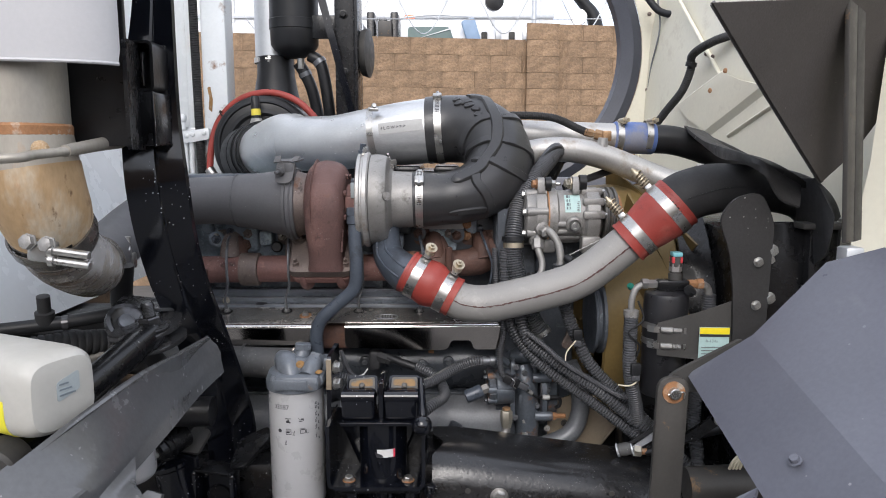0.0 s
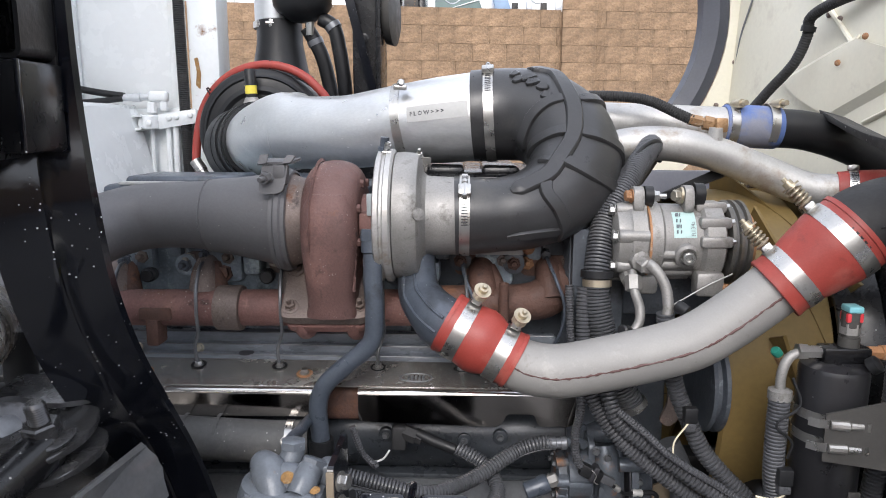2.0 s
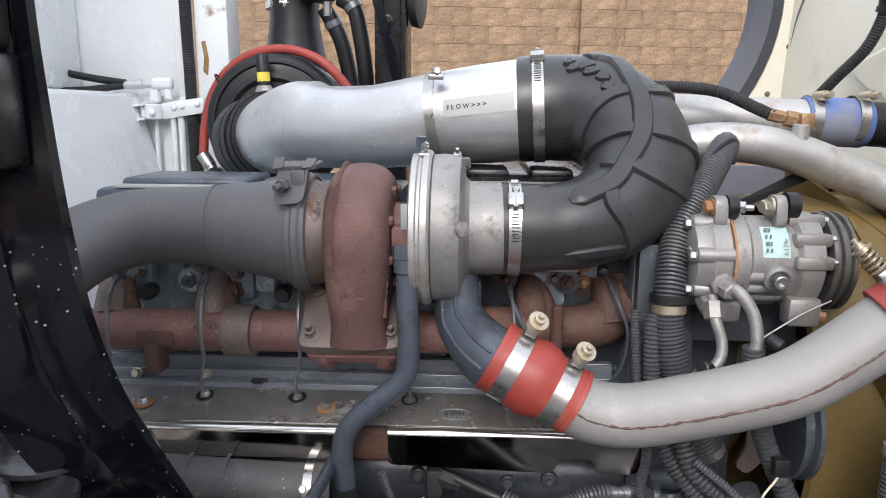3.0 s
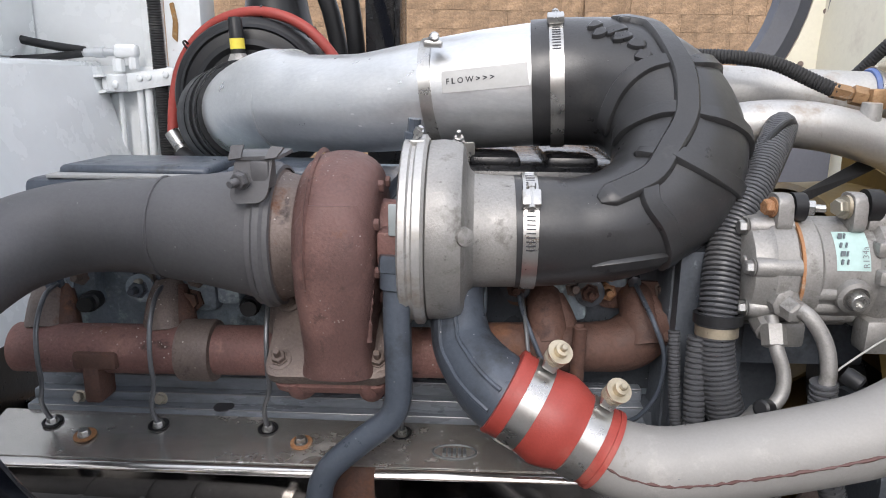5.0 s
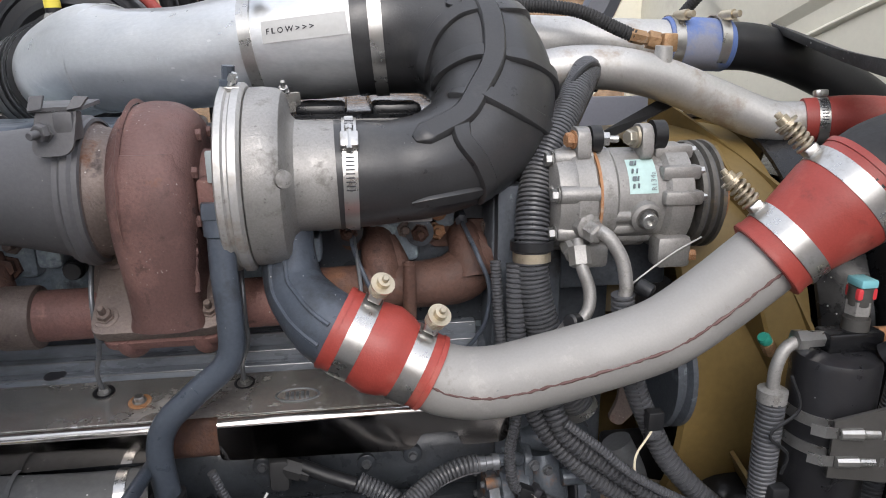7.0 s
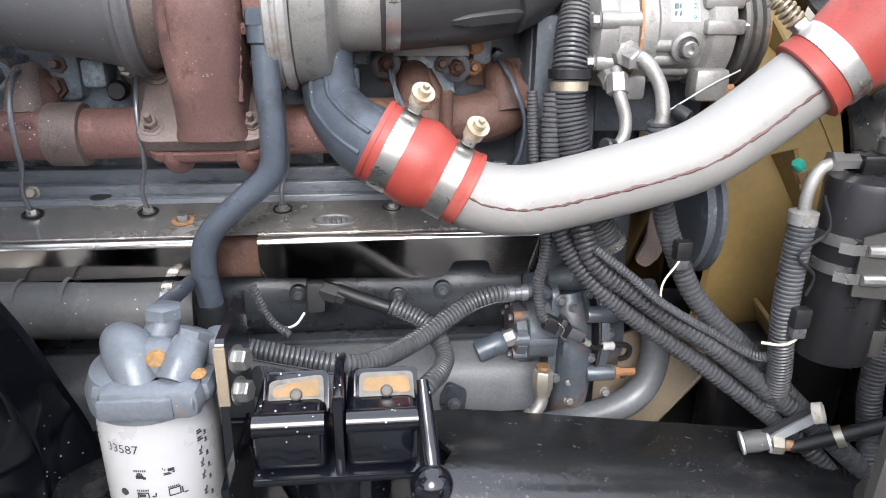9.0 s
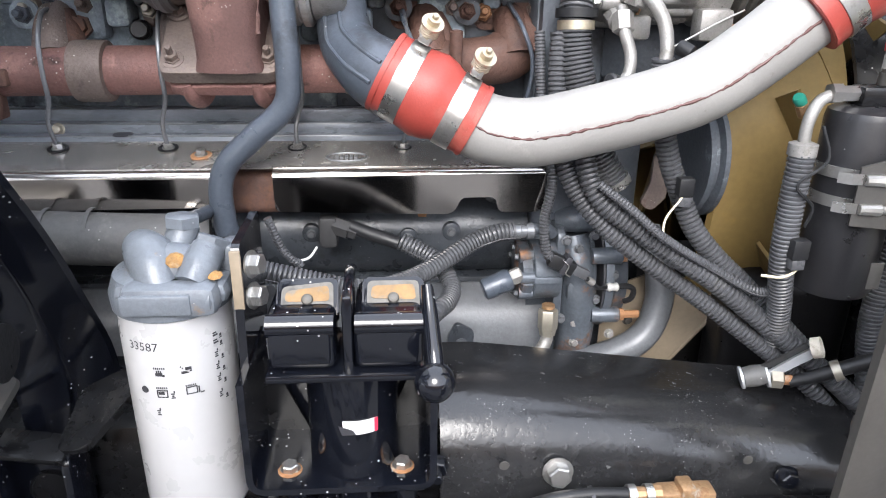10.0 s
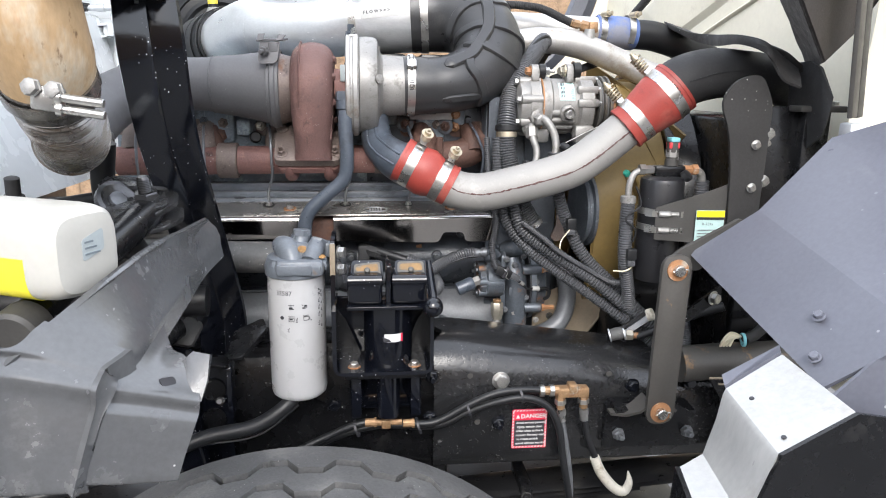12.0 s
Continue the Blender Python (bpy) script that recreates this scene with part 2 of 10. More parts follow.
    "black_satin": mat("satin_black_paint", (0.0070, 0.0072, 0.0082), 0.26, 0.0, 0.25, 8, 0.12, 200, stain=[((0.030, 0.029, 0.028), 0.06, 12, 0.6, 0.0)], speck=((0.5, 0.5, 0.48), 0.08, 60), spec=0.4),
    "bracket_grey": mat("dusty_black_bracket", (0.055, 0.053, 0.050), 0.55, 0.0, 0.16, 9, 0.12, 220, stain=[((0.10, 0.095, 0.09), 0.2, 8, 0.7, 0.0)], speck=((0.5, 0.5, 0.48), 0.035, 60), spec=0.30),
    "link_grey": mat("dusty_steel_link", (0.066, 0.062, 0.057), 0.5, 0.2, 0.12, 9, 0.1, 220, stain=[((0.30, 0.17, 0.07), 0.02, 16, 0.8, 0.0)]),
    "fender_plastic": mat("weathered_black_plastic", (0.080, 0.082, 0.085), 0.24, 0.0, 0.16, 5, 0.18, 150, stain=[((0.135, 0.136, 0.138), 0.14, 11, 0.34, 0.0), ((0.24, 0.24, 0.24), -0.16, 40, 0.5, 0.0)], speck=((0.5, 0.5, 0.5), 0.06, 48), spec=0.8),
    "arch_rubber": mat("blue_black_arch_rubber", (0.050, 0.055, 0.072), 0.45, 0.0, 0.15, 6, 0.1, 150, stain=[((0.085, 0.088, 0.10), 0.15, 7, 0.6, 0.0)]),
    "flap": mat("black_splash_sheet", (0.11, 0.115, 0.14), 0.36, 0.0, 0.12, 4, 0.08, 150, stain=[((0.16, 0.165, 0.185), 0.10, 5, 0.5, 0.0)], speck=((0.45, 0.45, 0.45), 0.08, 30)),
    "insulation": mat("matt_dark_liner", (0.066, 0.060, 0.056), 0.85, 0.0, 0.14, 6, 0.5, 300, speck=((0.35, 0.33, 0.3), 0.05, 60), spec=0.20),
    "cream": mat("cream_hood_paint", (0.72, 0.69, 0.57), 0.35, 0.0, 0.05, 3, 0.08, 90, stain=[((0.62, 0.58, 0.48), 0.12, 6, 0.6, 0.0)], speck=((0.25, 0.2, 0.14), 0.03, 45)),
    "cab_white": mat("white_cab_paint", (0.78, 0.805, 0.81), 0.26, 0.0, 0.03, 3, 0.03, 60, stain=[((0.70, 0.70, 0.68), 0.06, 5, 0.5, 0.0)], coat=0.2),
    "cab_rust": mat("rust_chipped_white_paint", (0.74, 0.77, 0.78), 0.35, 0.0, 0.05, 4, 0.1, 90, stain=[((0.22, 0.11, 0.05), 0.06, 13, 0.85, 0.0)]),
    "filter_white": mat("white_filter_enamel", (0.42, 0.42, 0.425), 0.30, 0.0, 0.03, 6, 0.03, 120, coat=0.2),
    "ink": plain("black_print", (0.03, 0.03, 0.035), 0.5),
    "ink_rust": plain("dark_red_brown_line", (0.085, 0.034, 0.030), 0.6),
    "ink_grey": plain("grey_print", (0.16, 0.17, 0.18), 0.5),
    "label_pale": plain("pale_grey_label", (0.34, 0.38, 0.39), 0.5),
    "label_slate": plain("faded_slate_print", (0.16, 0.19, 0.21), 0.5),
    "label_grey": plain("grey_foil_label", (0.40, 0.40, 0.39), 0.5, 0.0),
    "label_white": plain("white_label", (0.62, 0.62, 0.61), 0.45),
    "label_cyan": mat("faded_cyan_label", (0.40, 0.55, 0.53), 0.45, 0.0, 0.08, 20, 0.0),
    "label_yellow": plain("yellow_label", (0.85, 0.68, 0.02), 0.45),
    "label_red": plain("red_label", (0.66, 0.03, 0.07), 0.45),
    "yellow_fan": mat("yellow_fan_plastic", (0.185, 0.126, 0.044), 0.5, 0.0, 0.14, 5, 0.08, 120, stain=[((0.22, 0.14, 0.04), 0.18, 6, 0.6, 0.0)]),
    "tan": mat("dusty_tan_plate", (0.26, 0.21, 0.15), 0.6, 0.0, 0.15, 6, 0.1, 120),
    "brass": mat("rusty_brass", (0.33, 0.205, 0.11), 0.45, 0.55, 0.25, 40, 0.15, 300, stain=[((0.22, 0.11, 0.05), 0.25, 60, 0.7, 0.2), ((0.45, 0.40, 0.33), 0.10, 50, 0.4, 0.6)]),
    "rust_steel": mat("rusty_steel", (0.34, 0.17, 0.08), 0.75, 0.25, 0.25, 30, 0.3, 300, stain=[((0.55, 0.50, 0.42), 0.2, 30, 0.4, 0.7)]),
    "plastic_green": plain("green_plastic_plug", (0.02, 0.20, 0.15), 0.4),
    "plastic_red": plain("red_plastic_plug", (0.62, 0.05, 0.06), 0.4),
    "plastic_cyan": plain("cyan_plastic_plug", (0.20, 0.50, 0.55), 0.4),
    "plastic_yellow": plain("yellow_plastic", (0.75, 0.62, 0.08), 0.45),
    "jug": mat("dirty_white_jug", (0.44, 0.43, 0.395), 0.42, 0.0, 0.06, 7, 0.1, 90, stain=[((0.50, 0.47, 0.38), 0.06, 9, 0.6, 0.0)]),
    "jug_label": mat("yellow_jug_label", (0.80, 0.72, 0.04), 0.4, 0.0, 0.06, 9, 0.05, 90),
    "tyre": mat("tyre_rubber", (0.085, 0.085, 0.086), 0.72, 0.0, 0.24, 9, 0.45, 220, stain=[((0.14, 0.137, 0.133), 0.22, 9, 0.8, 0.0), ((0.04, 0.04, 0.04), 0.05, 30, 0.7, 0.0)], speck=((0.4, 0.39, 0.37), 0.08, 90), spec=0.30),
    "shield_metal": mat("silver_heat_shield", (0.43, 0.43, 0.44), 0.5, 0.25, 0.04, 3, 0.05, 200),
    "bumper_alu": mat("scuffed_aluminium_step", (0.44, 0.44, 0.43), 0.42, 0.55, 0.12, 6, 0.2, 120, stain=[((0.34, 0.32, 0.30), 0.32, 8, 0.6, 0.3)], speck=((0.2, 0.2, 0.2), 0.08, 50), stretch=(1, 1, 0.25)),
    "sleeve_cream": mat("grubby_cream_plastic", (0.55, 0.52, 0.45), 0.5, 0.0, 0.12, 20, 0.05, 200, stain=[((0.35, 0.31, 0.24), 0.2, 40, 0.6, 0.0)]),
    "galv": mat("galvanised_pipe", (0.58, 0.60, 0.62), 0.45, 0.6, 0.08, 10, 0.08, 120),
    "wire": plain("bare_wire", (0.66, 0.60, 0.45), 0.5),
    "steel_line": mat("grey_steel_line", (0.165, 0.172, 0.185), 0.35, 0.5, 0.15, 30, 0.05, 300),
    "mortar": mat("block_mortar", (0.235, 0.155, 0.095), 0.9, 0.0, 0.14, 4, 0.5, 90),
    "block": mat("split_face_tan_block", (0.275, 0.182, 0.110), 0.9, 0.0, 0.34, 7, 1.0, 42, stain=[((0.21, 0.135, 0.080), 0.10, 22, 0.9, 0.0), ((0.36, 0.25, 0.16), 0.02, 30, 0.9, 0.0)], island=0.10, relief=0.02),
    "asphalt": mat("asphalt", (0.10, 0.098, 0.095), 0.85, 0.0, 0.2, 1.5, 0.5, 140),
    "truck_white": mat("distant_white_paint", (0.78, 0.79, 0.80), 0.4, 0.0, 0.06, 1.2, 0.0),
    "glass_far": plain("dark_green_glass", (0.14, 0.20, 0.19), 0.08),
    "greasy": mat("greasy_bare_steel", (0.085, 0.085, 0.088), 0.20, 0.65, 0.35, 14, 0.4, 180, stain=[((0.02, 0.02, 0.02), 0.22, 16, 0.4, 0.1), ((0.22, 0.21, 0.20), 0.02, 30, 0.3, 0.8)], rvar=0.4),
    "dark": mat("grimy_black_metal", (0.012, 0.012, 0.0130), 0.33, 0.0, 0.3, 9, 0.3, 160, stain=[((0.030, 0.028, 0.026), 0.12, 9, 0.7, 0.0)], spec=0.40),
    "blue_far": plain("faded_blue_paint", (0.24, 0.34, 0.48), 0.5),
    "orange_far": plain("orange_lamp_plastic", (0.75, 0.16, 0.02), 0.4),
}


# ---- builders ----
def part(name, bm, material, parent, label="", smooth=35.0):
    """One mesh, drawn in world metres, as a part of a thing (or alone, with parent None)."""
    off = Vector()
    p = parent
    while p is not None:
        off += p.location
        p = p.parent
    bmesh.ops.translate(bm, verts=bm.verts, vec=-off)
    bmesh.ops.recalc_face_normals(bm, faces=bm.faces)
    me = bpy.data.meshes.new(name)
    for f in bm.faces:
        f.smooth = True
    for e in bm.edges:
        if len(e.link_faces) == 2:
            e.smooth = e.calc_face_angle(0) < radians(smooth)
    bm.to_mesh(me)
    bm.free()
    me.materials.append(M[material])
    ob = new(name, me)
    ob.parent = parent
    if label:
        tagged(ob, label)
    return ob


def thing(name, at, label, category, group="", kind=""):
    ob = new(name)
    ob.empty_display_size = 0.02
    ob.location = at
    return tagged(ob, label, category, group, kind)


def V(*a):
    return Vector(a)


def spline(pts, n=8):
    """Points along a smooth curve through pts, n to a span."""
    pts = [Vector(p) for p in pts]
    if len(pts) == 2:
        return [pts[0].lerp(pts[1], i / n) for i in range(n + 1)]
    out = []
    ext = [2 * pts[0] - pts[1]] + pts + [2 * pts[-1] - pts[-2]]
    for i in range(1, len(ext) - 2):
        a, b, c, d = ext[i - 1:i + 3]
        for k in range(n):
            u = k / n
            out.append(0.5 * (2 * b + (c - a) * u + (2 * a - 5 * b + 4 * c - d) * u * u + (3 * b - a - 3 * c + d) * u ** 3))
    out.append(pts[-1])
    return out


def frames(path):
    """A side and an up for each point of a path, carried along without twist."""
    tan = [(path[min(i + 1, len(path) - 1)] - path[max(i - 1, 0)]).normalized() for i in range(len(path))]
    up = Vector((0, 0, 1)) if abs(tan[0].z) < 0.9 else Vector((0, -1, 0))
    out = []
    for t in tan:
        up = (up - t * up.dot(t)).normalized()
        out.append((t, t.cross(up).normalized(), up.copy()))
    return out


def sweep(bm, path, radii, seg=16, caps=True, squash=1.0, hollow=0.0):
    """A tube round a path; radii one for all or one a point."""
    if isinstance(radii, (int, float)):
        radii = [radii] * len(path)
    rings = []
    for p, r, (t, s, u) in zip(path, radii, frames(path)):
        rings.append([bm.verts.new(p + r * (math.cos(2 * math.pi * k / seg) * s + squash * math.sin(2 * math.pi * k / seg) * u)) for k in range(seg)])
    for a, b in zip(rings, rings[1:]):
        for k in range(seg):
            bm.faces.new((a[k], a[(k + 1) % seg], b[(k + 1) % seg], b[k]))
    if caps:
        bm.faces.new(rings[0][::-1])
        bm.faces.new(rings[-1])
    return bm


def tube(pts, r, n=8, seg=16, caps=True, squash=1.0, bm=None):
    """A tube through a few points; r one number or one for each point."""
    bm = bm or bmesh.new()
    path = spline(pts, n)
    if isinstance(r, (list, tuple)):
        rr = []
        for a, b in zip(r, r[1:]):
            rr += [a + (b - a) * (k / n) for k in range(n)]
        r = rr + [r[-1]]
    return sweep(bm, path, r, seg, caps, squash)


def even(path, step):
    """The same path in even steps."""
    out, left = [path[0].copy()], step
    for a, b in zip(path, path[1:]):
        d = (b - a).length
        while d >= left and d > 1e-9:
            a = a + (b - a) * (left / d)
            out.append(a.copy())
            d = (b - a).length
            left = step
        left -= d
    return out


def corrugated(pts, r, pitch=0.0045, depth=0.09, seg=12, bm=None):
    """A split-loom or bellows hose: ridges and grooves along a curve."""
    bm = bm or bmesh.new()
    path = even(spline(pts, 10), pitch / 4)
    wave = (1.0, 1.0, 0.98, 1 - depth)
    return sweep(bm, path, [r * wave[i % 4] for i in range(len(path))], seg)


def lathe(profile, origin, axis, seg=32, bm=None, caps=True):
    """Turns (along, radius) pairs round an axis from origin."""
    bm = bm or bmesh.new()
    o, a = Vector(origin), Vector(axis).normalized()
    s = a.orthogonal().normalized()
    u = a.cross(s)
    rings = []
    for d, r in profile:
        rings.append([bm.verts.new(o + a * d + r * (math.cos(2 * math.pi * k / seg) * s + math.sin(2 * math.pi * k / seg) * u)) for k in range(seg)])
    for x, y in zip(rings, rings[1:]):
        for k in range(seg):
            bm.faces.new((x[k], x[(k + 1) % seg], y[(k + 1) % seg], y[k]))
    if caps:
        bm.faces.new(rings[0][::-1])
        bm.faces.new(rings[-1])
    return bm


def band(origin, axis, r, width, thick=0.0015, seg=32, bm=None):
    """A flat closed band."""
    w = width / 2
    p = [(-w, r), (-w, r + thick), (w, r + thick), (w, r), (-w, r)]
    return lathe(p, origin, axis, seg, bm, caps=False)


def box(lo, hi, bevel=0.003, bm=None, turn=None, seg=2):
    """A box from corner lo to corner hi with rounded edges; turn: a matrix round its centre."""
    bm = bm or bmesh.new()
    lo, hi = Vector(lo), Vector(hi)
    c, d = (lo + hi) / 2, hi - lo
    made = bmesh.ops.create_cube(bm, size=1.0, matrix=Matrix.Diagonal((*d, 1)))
    vs = made["verts"]
    if bevel:
        es = list({e for v in vs for e in v.link_edges})
        got = bmesh.ops.bevel(bm, geom=es, offset=min(bevel, min(d) * 0.45), segments=seg, affect="EDGES", profile=0.5)
        vs = list({v for f in got["faces"] for v in f.verts} | {v for v in vs if v.is_valid})
    m = Matrix.Translation(c) @ (turn.to_4x4() if turn is not None else Matrix())
    bmesh.ops.transform(bm, matrix=m, verts=vs)
    return bm


def slab(outline, thick, bm=None, bevel=0.0):
    """A plate: an outline of world points, given a thickness along its normal, to both sides."""
    bm = bm or bmesh.new()
    pts = [Vector(p) for p in outline]
    nrm = Vector()
    for i, p in enumerate(pts):
        q = pts[(i + 1) % len(pts)]
        nrm += Vector(((p.y - q.y) * (p.z + q.z), (p.z - q.z) * (p.x + q.x), (p.x - q.x) * (p.y + q.y)))
    nrm.normalize()
    a = [bm.verts.new(p + nrm * thick / 2) for p in pts]
    b = [bm.verts.new(p - nrm * thick / 2) for p in pts]
    fs = [bm.faces.new(a), bm.faces.new(b[::-1])]
    k = len(pts)
    for i in range(k):
        fs.append(bm.faces.new((a[i], b[i], b[(i + 1) % k], a[(i + 1) % k])))
    if bevel:
        es = list({e for f in fs[:2] for e in f.edges})
        bmesh.ops.bevel(bm, geom=es, offset=bevel, segments=2, affect="EDGES", profile=0.5)
    return bm


def rounded(pts, r, n=5):
    """An outline with its corners rounded to radius r (one, or one a corner)."""
    pts = [Vector(p) for p in pts]
    out = []
    for i, p in enumerate(pts):
        rr = r[i] if isinstance(r, (list, tuple)) else r
        a, b = pts[i - 1], pts[(i + 1) % len(pts)]
        da, db = (a - p), (b - p)
        k = min(rr, da.length * 0.45, db.length * 0.45)
        if k < 1e-5:
            out.append(p)
            continue
        s, e = p + da.normalized() * k, p + db.normalized() * k
        for j in range(n + 1):
            u = j / n
            out.append(s.lerp(p, u).lerp(p.lerp(e, u), u))
    return out


def sheet(rows, thick, bm=None):
    """A bent sheet through a grid of world points, with a thickness."""
    bm = bm or bmesh.new()
    g = [[bm.verts.new(Vector(p)) for p in r] for r in rows]
    fs = []
    for a, b in zip(g, g[1:]):
        for i in range(len(a) - 1):
            fs.append(bm.faces.new((a[i], a[i + 1], b[i + 1], b[i])))
    bmesh.ops.recalc_face_normals(bm, faces=fs)
    bmesh.ops.solidify(bm, geom=fs, thickness=thick)
    return bm


SHARED = {}


def shared_mesh(kind, material):
    key = (kind, material)
    if key not in SHARED:
        bm = bmesh.new()
        if kind == "hex_bolt":
            lathe([(0, 0.52), (0.09, 0.55), (0.12, 0.42)], (0, 0, 0), (0, 0, 1), 20, bm)
            lathe([(0.12, 0.42), (0.46, 0.42), (0.52, 0.36)], (0, 0, 0), (0, 0, 1), 6, bm)
        elif kind == "stud_nut":
            lathe([(0, 0.52), (0.08, 0.52), (0.10, 0.43), (0.42, 0.43), (0.46, 0.37)], (0, 0, 0), (0, 0, 1), 6, bm)
            lathe([(0.45, 0.21), (0.95, 0.21), (1.0, 0.17)], (0, 0, 0), (0, 0, 1), 12, bm)
        elif kind == "round_head":
            lathe([(0, 0.5), (0.12, 0.5), (0.26, 0.42), (0.34, 0.25), (0.36, 0.05)], (0, 0, 0), (0, 0, 1), 14, bm)
        elif kind == "socket_head":
            lathe([(0, 0.5), (0.5, 0.5), (0.55, 0.45), (0.55, 0.26), (0.3, 0.24)], (0, 0, 0), (0, 0, 1), 14, bm)
        elif kind == "washer":
            lathe([(0, 0.3), (0, 0.5), (0.08, 0.5), (0.08, 0.3)], (0, 0, 0), (0, 0, 1), 20, bm)
        bmesh.ops.recalc_face_normals(bm, faces=bm.faces)
        me = bpy.data.meshes.new(kind)
        for f in bm.faces:
            f.smooth = True
        for e in bm.edges:
            if len(e.link_faces) == 2:
                e.smooth = e.calc_face_angle(0) < radians(32)
        bm.to_mesh(me)
        bm.free()
        me.materials.append(M[material])
        SHARED[key] = me
    return SHARED[key]


def fastener(parent, at, normal, size=0.012, material="steel", kind="hex_bolt", name="bolt"):
    """A bolt, nut or rivet of that head size, as a part of parent."""
    ob = new(name, shared_mesh(kind, material))
    off = Vector()
    p = parent
    while p is not None:
        off += p.location
        p = p.parent
    q = Vector(normal).to_track_quat("Z", "Y")
    ob.matrix_basis = Matrix.LocRotScale(Vector(at) - off, q, Vector((size, size, size)))
    ob.parent = parent
    return ob


def lettering(name, text, at, right, up, size, material, parent, curve=None, wrap=None, bold=0.0):
    """Printed words as a thin raised mesh. right, up: directions of the line. curve: (centre, radius) wraps round an upright can."""
    cu = bpy.data.curves.new(name, "FONT")
    cu.body, cu.size, cu.extrude, cu.resolution_u, cu.offset = text, size, 0.0, 2, size * bold
    tmp = bpy.data.objects.new(name, cu)
    me = bpy.data.meshes.new_from_object(tmp)
    bpy.data.objects.remove(tmp)
    r, u, at = Vector(right).normalized(), Vector(up).normalized(), Vector(at)
    n = r.cross(u)
    bm = bmesh.new()
    bm.from_mesh(me)
    bpy.data.meshes.remove(me)
    for v in bm.verts:
        if wrap:
            v.co = wrap(v.co.x, v.co.y)
        elif curve:
            c, rad = Vector(curve[0]), curve[1]
            a = math.atan2(at.y - c.y, at.x - c.x) + v.co.x / rad
            v.co = Vector((c.x + rad * math.cos(a), c.y + rad * math.sin(a), at.z + v.co.y))
        else:
            v.co = at + r * v.co.x + u * v.co.y + n * 0.0003
    return part(name, bm, material, parent)


def worm_clamp(parent, c, axis, r, width=0.013, face=(0, -1, 0.6), name="hose_clamp"):
    """A slotted band with its screw housing, as a part with pieces."""
    a = Vector(axis).normalized()
    f = Vector(face)
    f = (f - a * f.dot(a)).normalized()
    s = a.cross(f)
    c = Vector(c)
    b = part(name, band(c, a, r, width, 0.0014, 40), "steel", parent, "slotted stainless hose clamp")
    rot = Matrix((s, a, f)).transposed()
    hb = box((-0.009, -width * 0.62, 0), (0.009, width * 0.62, 0.009), 0.002)
    lathe([(-0.016, 0.0045), (-0.011, 0.0045), (-0.011, 0.0036), (0.012, 0.0036), (0.012, 0.002)], (0, 0, 0.006), (1, 0, 0), 8, hb)
    for k in range(7):
        ang = 0.010 + 0.0042 * k
        box((-ang - 0.009, -width * 0.3, -0.0012 - (ang + 0.009) ** 2 / (2 * r)), (-ang - 0.0072, width * 0.3, 0.0008 - (ang + 0.009) ** 2 / (2 * r)), 0, hb)
    bmesh.ops.transform(hb, matrix=Matrix.Translation(c + f * (r + 0.0008)) @ rot.to_4x4(), verts=hb.verts)
    part("screw_housing", hb, "steel", b)
    for k in range(9):
        ang = -(0.016 + 0.0040 * k) / r
        for sign in (1, -1):
            sl = box((-0.0007, -width * 0.30, -0.0004), (0.0007, width * 0.30, 0.0004), 0)
            turn = Matrix.Rotation(sign * ang, 3, a) @ f
            m = Matrix((a.cross(turn), a, turn)).transposed().to_4x4()
            bmesh.ops.transform(sl, matrix=Matrix.Translation(c + turn * (r + 0.0014)) @ m, verts=sl.verts)
            part("slot", sl, "ink", b)
    return b


def spring_clamp(parent, c, axis, r, width=0.019, face=(0, -1, 1), out=False, name="t_bolt_clamp"):
    """A wide band with a spring-loaded bolt standing off it."""
    a = Vector(axis).normalized()
    f = Vector(face)
    f = (f - a * f.dot(a)).normalized()
    s = a.cross(f)
    c = Vector(c)
    b = part(name, band(c, a, r, width, 0.0014, 48), "steel", parent, "polished steel band clamp with a spring bolt")
    o = c + f * (r + (0.006 if out else 0.012))
    lug = box((-0.010, -width * 0.36, -0.009), (0.010, width * 0.36, 0.002), 0.002)
    rot = Matrix((s, a, f)).transposed().to_4x4()
    bmesh.ops.transform(lug, matrix=Matrix.Translation(o) @ rot, verts=lug.verts)
    part("lug", lug, "steel", b)
    bolt_axis = f if out else (f * 0.62 + Vector((0, -0.62, 0.20))).normalized()
    bm = lathe([(-0.006, 0.0034), (0.044, 0.0034), (0.045, 0.0026)] if out else [(-0.010, 0.0034), (0.028, 0.0034), (0.029, 0.0026)], o, bolt_axis, 10)
    part("bolt", bm, "zinc_yellow", b)
    path = []
    q1 = bolt_axis.orthogonal().normalized()
    q2 = bolt_axis.cross(q1)
    for k in range(57):
        an = 2 * math.pi * k / 12
        path.append(o + bolt_axis * (0.001 + (0.028 if out else 0.014) * k / 56) + 0.0085 * (math.cos(an) * q1 + math.sin(an) * q2))
    part("spring", sweep(bmesh.new(), path, 0.0021, 6), "zinc_yellow", b)
    part("washer", lathe([(0, 0.0045), (0, 0.0118), (0.0025, 0.0118), (0.0025, 0.0065), (0.009, 0.0065), (0.0095, 0.004)], o + bolt_axis * (0.030 if out else 0.0155), bolt_axis, 20), "zinc_yellow", b)
    return b

# ---- ground, far vehicles ----
ground = part("ground", box((-400, -400, -0.3), (400, 400, 0.0), 0), "asphalt", None)
tagged(ground, "grey asphalt yard", "ground", "", "structure")

